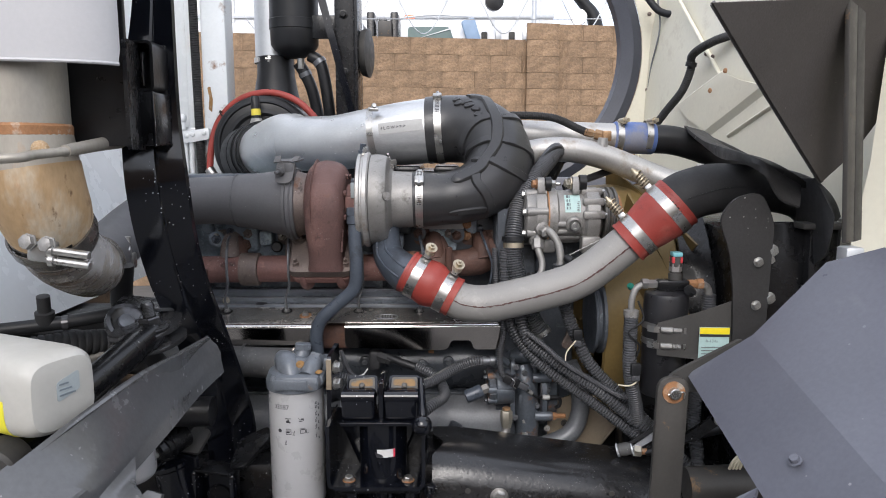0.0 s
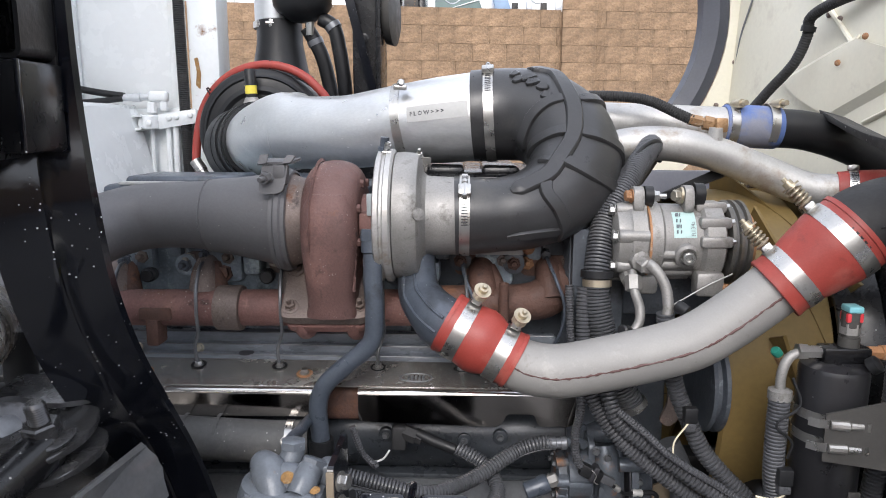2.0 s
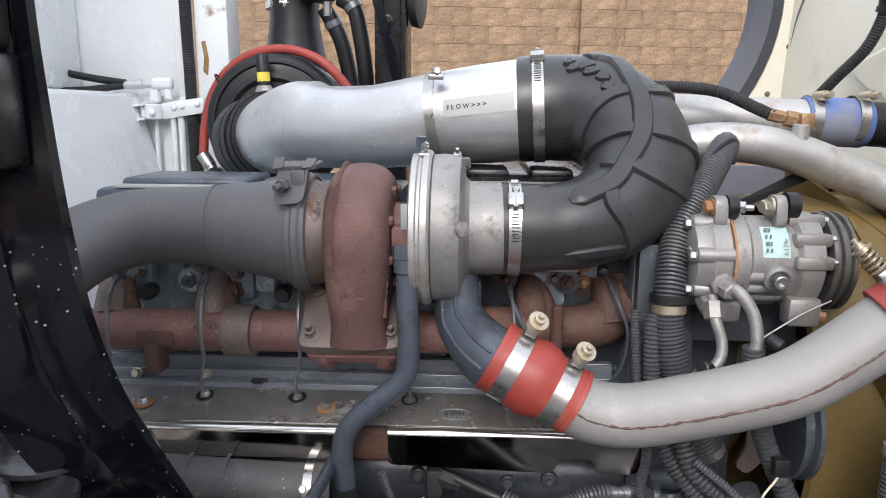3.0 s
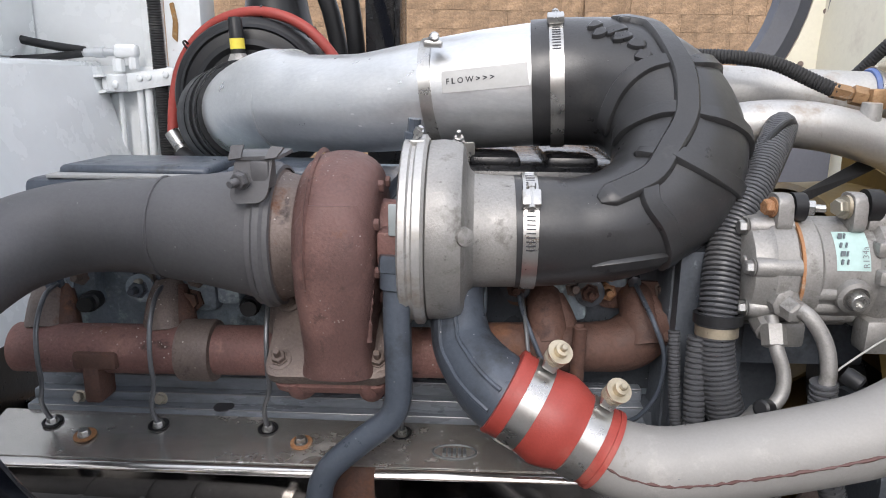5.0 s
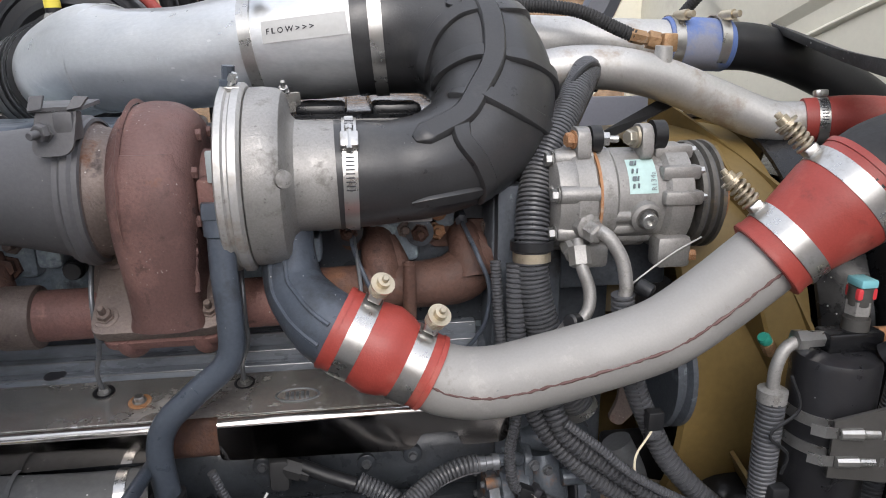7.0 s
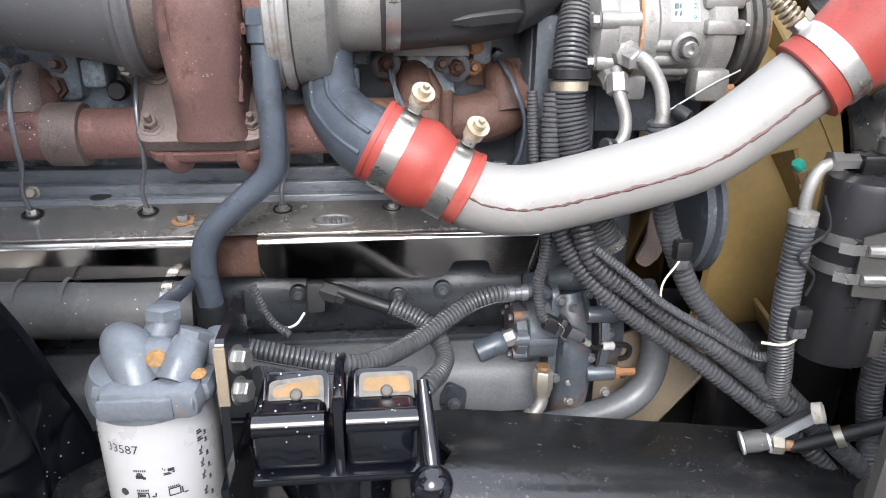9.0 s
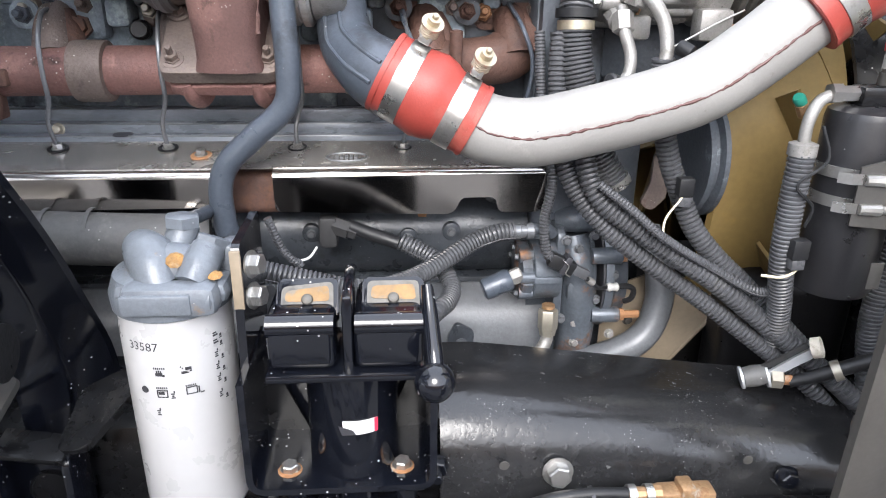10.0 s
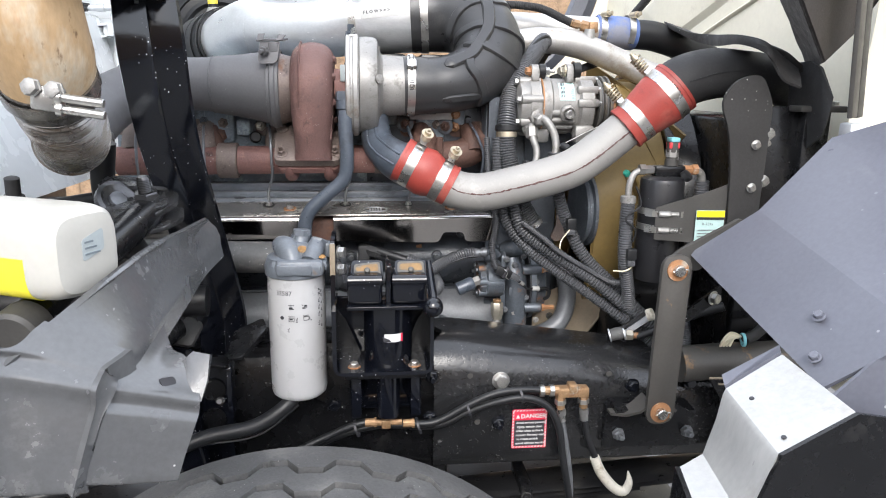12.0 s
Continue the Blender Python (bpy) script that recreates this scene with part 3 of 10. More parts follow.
# Plain wall added out of view so upright faces mirror something darker than sky.
south = thing("unseen_south_wall", (0, -7.0, 0), "unseen tan wall added behind the camera to darken reflections", "wall", "", "structure")
part("core", box((-14, -7.2, 0), (14, -7.0, 2.7), 0.01), "mortar", south)
part("cap", box((-14, -7.23, 2.7), (14, -6.97, 2.76), 0.01), "mortar", south)

# ---- truck frame ----
rail = thing("frame_rail", (0.2, 1.2, 0.82), "glossy black painted truck frame rail with bolts", "frame rail")
def rail_z(x):
    return 1.075 - 0.135 * max(0.0, x - 0.03)
rows = []
for i in range(15):
    x = -0.02 + i * 0.045
    z = rail_z(x)
    cut = 0.075 * max(0.0, 1 - i / 2.2)
    rows.append([V(x, 1.34, z - 0.004), V(x, 1.30, z - 0.002), V(x + cut * 0.3, 1.262, z - 0.003), V(x, 1.226, z - 0.013), V(x, 1.204, z - 0.032), V(x, 1.193, z - 0.060), V(x, 1.190, z - 0.10), V(x, 1.190, 0.86), V(x, 1.194, 0.832), V(x, 1.215, 0.818), V(x, 1.30, 0.816)])
part("side_member", sheet(rows, 0.009), "frame_paint", rail, smooth=50)
part("rear_member", sheet([[V(x, 1.36, 1.052), V(x, 1.262, 1.052), V(x, 1.232, 1.040), V(x, 1.222, 1.012), V(x, 1.222, 0.84), V(x, 1.24, 0.812), V(x, 1.34, 0.81)] for x in (-3.4, -2.0, -1.0, -0.5, -0.2, 0.10)], 0.009), "black_satin", rail)
# Far rail, added to cover bright ground that would show beyond.
part("far_member", sheet([[V(x, 1.96, 1.05), V(x, 2.03, 1.04), V(x, 2.03, 0.84), V(x, 1.96, 0.82)] for x in (-3.4, -1.5, 0.0, 0.65)], 0.009), "frame_paint", rail)
part("cross_tube", tube([(0.44, 1.19, 1.02), (0.60, 1.19, 1.025), (0.95, 1.19, 1.02)], 0.034, 4, 20), "link_grey", rail)
for x, z, s in ((-0.025, 1.014, 0.026), (-0.027, 0.933, 0.026), (0.100, 0.918, 0.026), (0.353, 0.982, 0.024), (0.465, 0.985, 0.024), (0.326, 0.892, 0.024), (0.460, 0.889, 0.024), (-0.155, 0.90, 0.022), (-0.20, 0.95, 0.022)):
    fastener(rail, (x, 1.189 if x > -0.06 else 1.217, z), (0, -1, 0), s, "black_gloss", "stud_nut" if s > 0.025 else "hex_bolt")
fastener(rail, (0.102, 1.189, 1.000), (0, -1, 0.1), 0.030, "steel")
for x, z in ((0.045, 1.012), (0.305, 1.007), (0.06, 0.92), (0.26, 0.95)):
    part("rivet_hole", lathe([(0, 0.0055), (0.001, 0.005)], (x, 1.1855, z), (0, -1, 0), 14), "bracket_grey", rail)
plate = thing("rail_sticker", (0.16, 1.187, 0.86), "red and white danger sticker with white words on black", "sticker")
def sticker(name, x0, x1, z0, z1, y, material, r=0.003):
    return part(name, slab(rounded([(x0, y, z0), (x1, y, z0), (x1, y, z1), (x0, y, z1)], r, 3), 0.0004), material, plate)
sticker("border", 0.1255, 0.1915, 0.8635, 0.9425, 1.1848, "label_red")
bm = bmesh.new()
for k in range(11):
    x = 0.127 + 0.006 * k
    for z in (0.8650, 0.9385):
        slab([(x, 1.1843, z), (x + 0.0032, 1.1843, z), (x + 0.0046, 1.1843, z + 0.0028), (x + 0.0014, 1.1843, z + 0.0028)], 0.0003, bm)
for k in range(12):
    z = 0.868 + 0.006 * k
    for x in (0.1263, 0.1880):
        slab([(x, 1.1843, z), (x + 0.0028, 1.1843, z + 0.0014), (x + 0.0028, 1.1843, z + 0.0046), (x, 1.1843, z + 0.0032)], 0.0003, bm)
part("white_stripes", bm, "label_white", plate)
sticker("red_head", 0.130, 0.187, 0.9215, 0.9375, 1.1843, "label_red", 0.001)
sticker("black_field", 0.130, 0.187, 0.8685, 0.9205, 1.1843, "ink", 0.001)
lettering("headline", "DANGER", (0.1415, 1.1838, 0.9250), (1, 0, 0), (0, 0, 1), 0.0118, "label_white", plate, None, None, 0.03)
part("warning_triangle", slab([(0.1325, 1.1838, 0.9248), (0.1400, 1.1838, 0.9248), (0.13625, 1.1838, 0.9328)], 0.0003), "label_white", plate)
for k, line in enumerate(("Avoid serious personal", "injury, remain clear", "of fan when engine is", "running. Fan may start", "to rotate at high", "speed without warning.")):
    lettering("line", line, (0.1330 + (0.002 if k in (1, 4) else 0), 1.1838, 0.9140 - k * 0.0083), (1, 0, 0), (0, 0, 1), 0.0061, "label_white", plate, None, None, 0.035)

# ---- front tyre and springs ----
cab = thing("truck_cab", (-1.6, 1.7, 0.0), "white truck cab wall with pillar and hinges behind the engine", "truck cab")
bm = bmesh.new()
R = 0.492
TW = 0.145
prof = [(-TW, 0.30), (-TW - 0.012, 0.40), (-TW, 0.452), (-TW + 0.018, 0.476)]
seg = 168
cols = []
edges = [(-0.128, R - 0.004), (-0.072, R), (-0.071, R - 0.016), (-0.056, R - 0.016), (-0.055, R), (-0.008, R + 0.001), (-0.007, R - 0.015), (0.007, R - 0.015), (0.008, R + 0.001), (0.055, R), (0.056, R - 0.016), (0.071, R - 0.016), (0.072, R), (0.128, R - 0.004)]
full = prof + edges + [(-d, r) for d, r in prof[::-1]]
for k in range(seg):
    a = 2 * math.pi * k / seg
    zig = 0.012 * (1 if (k // 3) % 2 else -1)
    ring = []
    for d, r in full:
        dd = d + (zig if abs(d) < 0.1 else 0)
        ring.append(bm.verts.new(V(-0.243 + r * math.sin(a), 0.905 + dd, 0.482 + r * math.cos(a))))
    cols.append(ring)
for k in range(seg):
    A, B = cols[k], cols[(k + 1) % seg]
    for i in range(len(full) - 1):
        bm.faces.new((A[i], A[i + 1], B[i + 1], B[i]))
wheel = part("wheel", bm, "tyre", cab, "worn black front tyre with zigzag tread grooves")
part("rim", lathe([(-0.12, 0.10), (-0.12, 0.29), (-0.10, 0.305), (0.13, 0.305), (0.13, 0.28), (0.05, 0.25), (0.05, 0.05)], (-0.243, 0.905, 0.482), (0, 1, 0), 40), "bumper_alu", wheel)
spring = thing("leaf_spring", (0.1, 1.26, 0.72), "dark steel leaf spring pack under the frame rail", "leaf spring")
for k in range(5):
    part("leaf", tube([(-0.55 + 0.1 * k, 1.26, 0.690 - 0.014 * k), (0.0, 1.26, 0.735 - 0.014 * k), (0.60 - 0.1 * k, 1.26, 0.770 - 0.014 * k)], 0.045, 6, 12, True, 0.13), "dark", spring)
part("spring_clip", box((0.155, 1.215, 0.67), (0.180, 1.31, 0.765), 0.004), "black_satin", spring)
fastener(spring, (0.167, 1.214, 0.74), (0, -1, 0.3), 0.02, "dark")

# Dark pieces added beneath the engine so no sunlit asphalt shows through.
axle = thing("added_front_axle", (-0.2, 1.5, 0.40), "axle beam and dark slab added under the engine, blocking the lit ground", "axle")
part("beam", box((-0.27, 1.05, 0.44), (-0.13, 2.35, 0.56), 0.02), "dark", axle)
part("drag_link", tube([(-0.9, 1.25, 0.62), (-0.4, 1.2, 0.56), (0.05, 1.12, 0.52)], 0.022, 5, 14), "dark", axle)
part("under_shield", box((-0.95, 1.42, 0.40), (0.62, 1.90, 0.56), 0.03), "dark", axle)

# ---- cab ----
part("front_wall", sheet([[V(-0.890, y, 1.685), V(-0.860, y, 1.56), V(-0.815, y, 1.42), V(-0.770, y, 1.30)] for y in (0.55, 1.1, 1.65, 2.17)], 0.02), "cab_white", cab, "", 60)
part("wall_return", box((-1.30, 0.57, 1.28), (-0.90, 2.15, 1.66), 0.012), "cab_white", cab)
part("cowl_ledge", box((-1.60, 0.55, 1.685), (-0.885, 2.205, 1.700), 0.006), "cab_white", cab)
part("upper_wall", box((-2.4, 0.55, 1.70), (-1.02, 2.23, 2.9), 0.03), "cab_white", cab)
part("lower_body", box((-2.4, 1.40, 0.62), (-0.98, 2.10, 1.30), 0.01), "dark", cab)
part("window_glass", slab(rounded([(-1.016, 0.75, 1.80), (-1.016, 2.02, 1.80), (-1.016, 2.02, 2.55), (-1.016, 0.75, 2.55)], 0.09, 8), 0.004), "cab_white", cab)
part("corner_panel", box((-0.93, 2.185, 1.25), (-0.737, 2.200, 1.692), 0.004), "cab_white", cab)
part("door_panel", box((-1.05, 2.215, 1.69), (-0.790, 2.235, 2.9), 0.006), "cab_white", cab)
part("pillar", box((-0.788, 2.190, 1.20), (-0.763, 2.250, 2.9), 0.006), "cab_white", cab)
part("door_post", box((-0.735, 2.175, 1.20), (-0.657, 2.26, 2.9), 0.010), "cab_rust", cab)
part("rust_scab", slab(rounded([(-0.718, 2.1735, 1.748), (-0.708, 2.1735, 1.738), (-0.704, 2.1735, 1.775), (-0.710, 2.1735, 1.815), (-0.719, 2.1735, 1.812), (-0.714, 2.1735, 1.780)], 0.003), 0.002), "rust_bright", cab, "rust patch where paint has lifted")
part("corrugated_conduit", corrugated([(-0.744, 2.170, 1.30), (-0.746, 2.168, 1.60), (-0.748, 2.170, 1.75), (-0.750, 2.170, 1.95), (-0.752, 2.170, 2.6)], 0.0135, 0.0050, 0.16, 12), "rubber_dusty", cab)
for x, r in ((-0.8305, 0.0055), (-0.790, 0.0068), (-0.7715, 0.0080)):
    part("air_pipe", tube([(x, 2.165, 1.20), (x - 0.001, 2.165, 1.50), (x, 2.165, 1.655)], r, 4, 14), "cab_white", cab)
part("bracket_back", box((-0.9035, 2.130, 1.627), (-0.8985, 2.178, 1.671), 0.001), "cab_white", cab)
for z0, z1 in ((1.668, 1.673), (1.631, 1.6425)):
    part("bracket_flange", slab([(-0.899, 2.130, z0), (-0.843, 2.130, z1), (-0.843, 2.178, z1), (-0.899, 2.178, z0)], 0.0055), "cab_white", cab)
part("hinge_knuckle", lathe([(0, 0.017), (0.002, 0.0195), (0.032, 0.0195), (0.034, 0.017)], (-0.828, 2.150, 1.6405), (0, 0, 1), 24), "cab_white", cab)
part("hinge_tongue", box((-0.858, 2.142, 1.644), (-0.828, 2.160, 1.670), 0.006), "cab_white", cab)
part("hinge_arm", slab(rounded([(-0.812, 2.160, 1.640), (-0.714, 2.160, 1.656), (-0.714, 2.160, 1.690), (-0.812, 2.160, 1.676)], 0.006), 0.016, None, 0.002), "cab_white", cab)
part("valve_body", lathe([(0, 0.0105), (0.002, 0.0125), (0.024, 0.0125), (0.026, 0.0105)], (-0.8265, 2.160, 1.6795), (0, 0, 1), 8), "cab_white", cab)
part("valve_body", lathe([(0, 0.0080), (0.002, 0.0100), (0.027, 0.0100), (0.029, 0.0080)], (-0.7955, 2.160, 1.6840), (0, 0, 1), 8), "cab_white", cab)
part("valve_elbow", box((-0.832, 2.148, 1.706), (-0.784, 2.172, 1.733), 0.008, None, None, 3), "cab_white", cab)
part("valve_arm", lathe([(0, 0.0085), (0.030, 0.0085), (0.031, 0.0110), (0.050, 0.0110), (0.051, 0.0090), (0.075, 0.0090)], (-0.822, 2.160, 1.7185), (-1, -0.02, -0.03), 12), "galv", cab, "plated hose end")
for x, z in ((-0.782, 1.667), (-0.763, 1.670), (-0.728, 1.675)):
    fastener(cab, (x, 2.151, z), (0, -1, 0), 0.014, "cab_white", "round_head")
fastener(cab, (-0.823, 2.130, 1.655), (0, -1, 0), 0.016, "cab_white", "round_head")
cabh = thing("cab_hose", (-0.95, 2.16, 1.72), "black rubber hose lying along the cab ledge", "hose", "cab hoses")
part("hose", tube([(-0.893, 2.158, 1.7205), (-0.95, 2.158, 1.728), (-1.013, 2.158, 1.739), (-1.10, 2.15, 1.76)], 0.0085, 6, 14), "rubber", cabh)
cabh = thing("cab_hose", (-0.95, 2.14, 1.70), "black rubber hose lying along the cab ledge", "hose", "cab hoses")
part("hose", tube([(-0.895, 2.150, 1.7140), (-0.96, 2.145, 1.7065), (-1.019, 2.145, 1.7030), (-1.10, 2.14, 1.70)], 0.0075, 6, 14), "rubber", cabh)

# ---- open hood: far fender, inner face, near side ----
hood = thing("open_hood", (0.95, 1.8, 0.6), "tilted-open cream truck hood seen from inside, with dark liner", "truck hood")
def hood_x(y):
    return 0.735 + 0.10 * (2.57 - y)
part("far_fender", slab([(0.70, 2.60, 0.9), (2.2, 2.60, 0.9), (2.2, 2.60, 2.6), (0.73, 2.60, 2.6)], 0.012), "cream", hood)
part("arch_seal", sheet([[V(0.198 + r * math.cos(a), y, 1.965 + r * math.sin(a)) for a in [(-1.35 + 2.7 * k / 30) for k in range(31)]] for r, y in ((0.520, 2.60), (0.512, 2.565), (0.48, 2.55), (0.438, 2.565), (0.432, 2.60))], 0.006), "arch_rubber", hood, "wide black rubber arch seal")
part("arch_lip", sheet([[V(0.198 + r * math.cos(a), y, 1.965 + r * math.sin(a)) for a in [(-1.4 + 2.8 * k / 30) for k in range(31)]] for r, y in ((0.60, 2.570), (0.515, 2.572))], 0.006), "cream", hood)
for k in range(9):
    a = -0.95 + k * 0.24
    fastener(hood, (0.198 + 0.552 * math.cos(a), 2.566, 1.965 + 0.552 * math.sin(a)), (0, -1, 0), 0.015, "manifold_grey", "round_head", "rivet")

# ---- engine ----
engine = thing("engine", (-0.35, 1.75, 0.95), "dark blue-grey painted six-cylinder diesel engine set between the frame rails", "engine")
part("block", box((-0.64, 1.50, 0.72), (0.13, 2.0, 1.30), 0.02), "engine", engine)
bm = box((-0.645, 1.535, 1.30), (0.125, 1.95, 1.528), 0.006)
for i in range(5):
    x = -0.58 + i * 0.145
    box((x - 0.03, 1.515, 1.40), (x + 0.03, 1.545, 1.49), 0.008, bm)
    box((x + 0.05, 1.52, 1.44), (x + 0.075, 1.545, 1.525), 0.006, bm)
part("head_panel", box((-0.135, 1.5300, 1.312), (0.1285, 1.5345, 1.527), 0.002), "block_paint", engine, "dark navy painted head side")
part("cylinder_head", bm, "peeled", engine, "cylinder head with peeling blue-grey paint")
bm = box((-0.632, 1.525, 1.528), (-0.20, 1.700, 1.556), 0.010)
for x0, x1 in ((-0.612, -0.425), (-0.405, -0.235)):
    part("cover_rib", box((x0, 1.565, 1.550), (x1, 1.688, 1.567), 0.012, None, None, 3), "engine_light", engine)
part("valve_cover", bm, "engine_light", engine, "grey ribbed valve cover")
bm = box((-0.18, 1.53, 1.528), (0.12, 1.93, 1.575), 0.012)
for i in range(3):
    part("cover_rib", box((-0.11 + 0.09 * i, 1.56, 1.570), (-0.05 + 0.09 * i, 1.90, 1.586), 0.006), "black_satin", engine)
part("valve_cover", bm, "black_satin", engine, "black front valve cover")
part("cover_strip", box((-0.605, 1.530, 1.5555), (-0.21, 1.552, 1.5600), 0.001), "alu_worn", engine, "bright strip along the cover")
for x, y in ((-0.475, 1.498), (-0.575, 1.497), (0.012, 1.497)):
    fastener(engine, (x, y - 0.0005, 1.295), (0, -1, 0.3), 0.015, "zinc_plain")
part("oil_patch", lathe([(0, 0.0125), (0.0008, 0.0115)], (-0.397, 1.492, 1.2900), (0, -0.05, 1), 18), "ink", engine, "dark oil patch")
part("notch_casting", box((-0.272, 1.425, 1.205), (-0.193, 1.475, 1.258), 0.012, None, None, 3), "manifold_dark", engine, "rust-brown casting behind the shield's notch")
part("gasket_rail", box((-0.64, 1.512, 1.508), (0.125, 1.536, 1.528), 0.003), "engine", engine)
for i in range(9):
    fastener(engine, (-0.85 + 0.26 + i * 0.08, 1.534, 1.495), (0, -1, 0), 0.016, "engine_light")
for i in range(4):
    fastener(engine, (-0.61 + i * 0.145, 1.515, 1.445), (0, -1, 0.2), 0.018, "engine_light", "stud_nut", "fitting")
# side of the block: ledges, bosses and a swelling casting
for y, z0, z1 in ((1.484, 1.270, 1.290), (1.500, 1.288, 1.302), (1.515, 1.300, 1.318)):
    part("side_ledge", box((-0.635, y, z0), (0.10, 1.54, z1), 0.003), "ledge", engine, "stepped blue-grey ledge below the manifold")
    # The highlight along each step, built as a thin paler tube.
    part("worn_edge", tube([(-0.63, y + 0.0005, z1 - 0.0006), (-0.25, y + 0.0005, z1 - 0.0006), (0.098, y + 0.0005, z1 - 0.0006)], 0.0011, 2, 6), "steel_line", engine, "pale tube standing in for the highlight on the edge")
bm = tube([(-0.63, 1.535, 1.150), (-0.30, 1.53, 1.150), (0.148, 1.53, 1.150)], 0.062, 6, 40, True, 1.0)
part("side_casting", bm, "block_paint", engine, "smooth dark swelling along the block")
part("side_web", box((-0.63, 1.476, 1.070), (0.145, 1.53, 1.096), 0.006), "block_paint", engine)
part("lower_skirt", sheet([[V(x, 1.470, 1.092), V(x, 1.468, 1.060), V(x, 1.460, 1.048), V(x, 1.452, 1.030), V(x, 1.452, 0.93), V(x, 1.47, 0.80)] for x in (-0.63, -0.3, 0.148)], 0.006), "skirt_paint", engine, "paler lower skirt of the block", 60)
for x, z in ((-0.17, 1.165), (-0.045, 1.158), (0.012, 1.165), (-0.36, 1.16), (-0.50, 1.15), (0.066, 1.216)):
    part("boss", lathe([(0, 0.0125), (0.008, 0.0118), (0.009, 0.010)], (x, 1.474, z), (0, -1, 0), 18), "block_paint", engine)
    fastener(engine, (x, 1.466, z), (0, -1, 0), 0.0115, "steel_line")
part("rust_run", slab([(-0.032, 1.479, 1.188), (-0.020, 1.479, 1.19), (-0.022, 1.472, 1.155), (-0.028, 1.472, 1.150)], 0.0012), "rust_steel", engine, "streak of rust")
part("drain_boss", slab(rounded([(0.010, 1.448, 0.995), (0.040, 1.448, 0.995), (0.044, 1.448, 1.030), (0.018, 1.448, 1.042), (0.006, 1.448, 1.02)], 0.008), 0.012, None, 0.002), "block_paint", engine)
fastener(engine, (0.026, 1.440, 1.012), (0, -1, 0), 0.016, "steel_line")
part("sump", box((-0.62, 1.50, 0.55), (0.05, 1.92, 0.73), 0.03), "dark", engine)
bm = slab(rounded([(0.115, 1.47, 0.98), (0.165, 1.47, 0.98), (0.165, 1.47, 1.50), (0.115, 1.47, 1.50)], 0.012), 0.02)
box((0.11, 1.48, 0.80), (0.20, 1.98, 1.52), 0.012, bm)
box((0.19, 1.60, 0.75), (0.31, 1.98, 1.50), 0.02, bm)
part("timing_cover", bm, "engine", engine)
for z in (1.02, 1.10, 1.19, 1.28, 1.37, 1.45):
    fastener(engine, (0.14, 1.459, z), (0, -1, 0), 0.013, "engine_light")
bm = box((-0.045, 1.505, 1.452), (0.045, 1.512, 1.50), 0.001)
part("data_plate", bm, "label_grey", engine, "small grey data plate")
bm = bmesh.new()
for i in range(4):
    box((-0.037, 1.5035, 1.487 - i * 0.008), (0.020 - 0.01 * (i % 2), 1.5046, 1.490 - i * 0.008), 0, bm)
part("plate_print", bm, "ink_grey", engine)
fastener(engine, (0.052, 1.505, 1.463), (0, -1, 0), 0.018, "rust_steel")

# stainless shield
shield = thing("heat_shield", (-0.38, 1.44, 1.26), "polished stainless shield folded along the engine side, speckled with paint", "heat shield")
X0, X1 = -0.66, 0.118
top = [(X0, 1.485, 1.282), (X1, 1.475, 1.284), (X1, 1.4105, 1.2685), (X0, 1.4105, 1.2650)]
part("top_face", slab(top, 0.0016), "stainless_top", shield)
part("fold", tube([(X0, 1.4085, 1.2560), (-0.262, 1.4085, 1.2575)], 0.0086, 2, 20), "stainless_fold", shield)
part("fold", tube([(-0.203, 1.4085, 1.2575), (X1, 1.4085, 1.2595)], 0.0086, 2, 20), "stainless_fold", shield)
fr = [(X0, 1.400, 1.258), (-0.262, 1.400, 1.258), (-0.262, 1.405, 1.222), (X0, 1.405, 1.218)]
part("front_face", slab(rounded(fr, [0, 0, 0.004, 0]), 0.0016), "stainless", shield)
fr = [(-0.203, 1.400, 1.259), (X1, 1.400, 1.262), (X1, 1.4055, 1.212), (0.064, 1.4055, 1.212), (0.058, 1.403, 1.232), (0.018, 1.403, 1.232), (0.008, 1.406, 1.210), (-0.203, 1.405, 1.216)]
part("front_face", slab(rounded(fr, [0.004, 0.003, 0.014, 0.008, 0.006, 0.006, 0.012, 0.008]), 0.0016), "stainless", shield)
for x in (-0.54, -0.291, 0.036):
    part("rubber_washer", lathe([(0, 0.0125), (0.0012, 0.0125), (0.0016, 0.011)], (x, 1.441, 1.2750), (0, -0.2, 1), 20), "rust_steel", shield, "rust-stained washer")
    fastener(shield, (x, 1.440, 1.2765), (0, -0.2, 1), 0.014, "steel")
for x in (-0.590, -0.4635, -0.3350, -0.1805, -0.051):
    part("grommet", lathe([(0, 0.0118), (0.0012, 0.0118), (0.0016, 0.010), (0.0004, 0.0085)], (x, 1.462, 1.2795), (0, -0.2, 1), 20), "rubber", shield)
    fastener(shield, (x + 0.001, 1.460, 1.2800), (0, -0.2, 1), 0.0135, "steel")
em = bmesh.new()
ring = [V(-0.119 + 0.024 * math.cos(k * math.pi / 16), 1.434 + 0.011 * math.sin(k * math.pi / 16), 1.2745 + 0.011 * math.sin(k * math.pi / 16) * 0.2) for k in range(33)]
sweep(em, ring, 0.0011, 6, False)
for k in range(5):
    box((-0.132 + 0.0056 * k, 1.428, 1.2725), (-0.1285 + 0.0056 * k, 1.440, 1.2758), 0.0005, em)
part("stamped_emblem", em, "steel_line", shield)

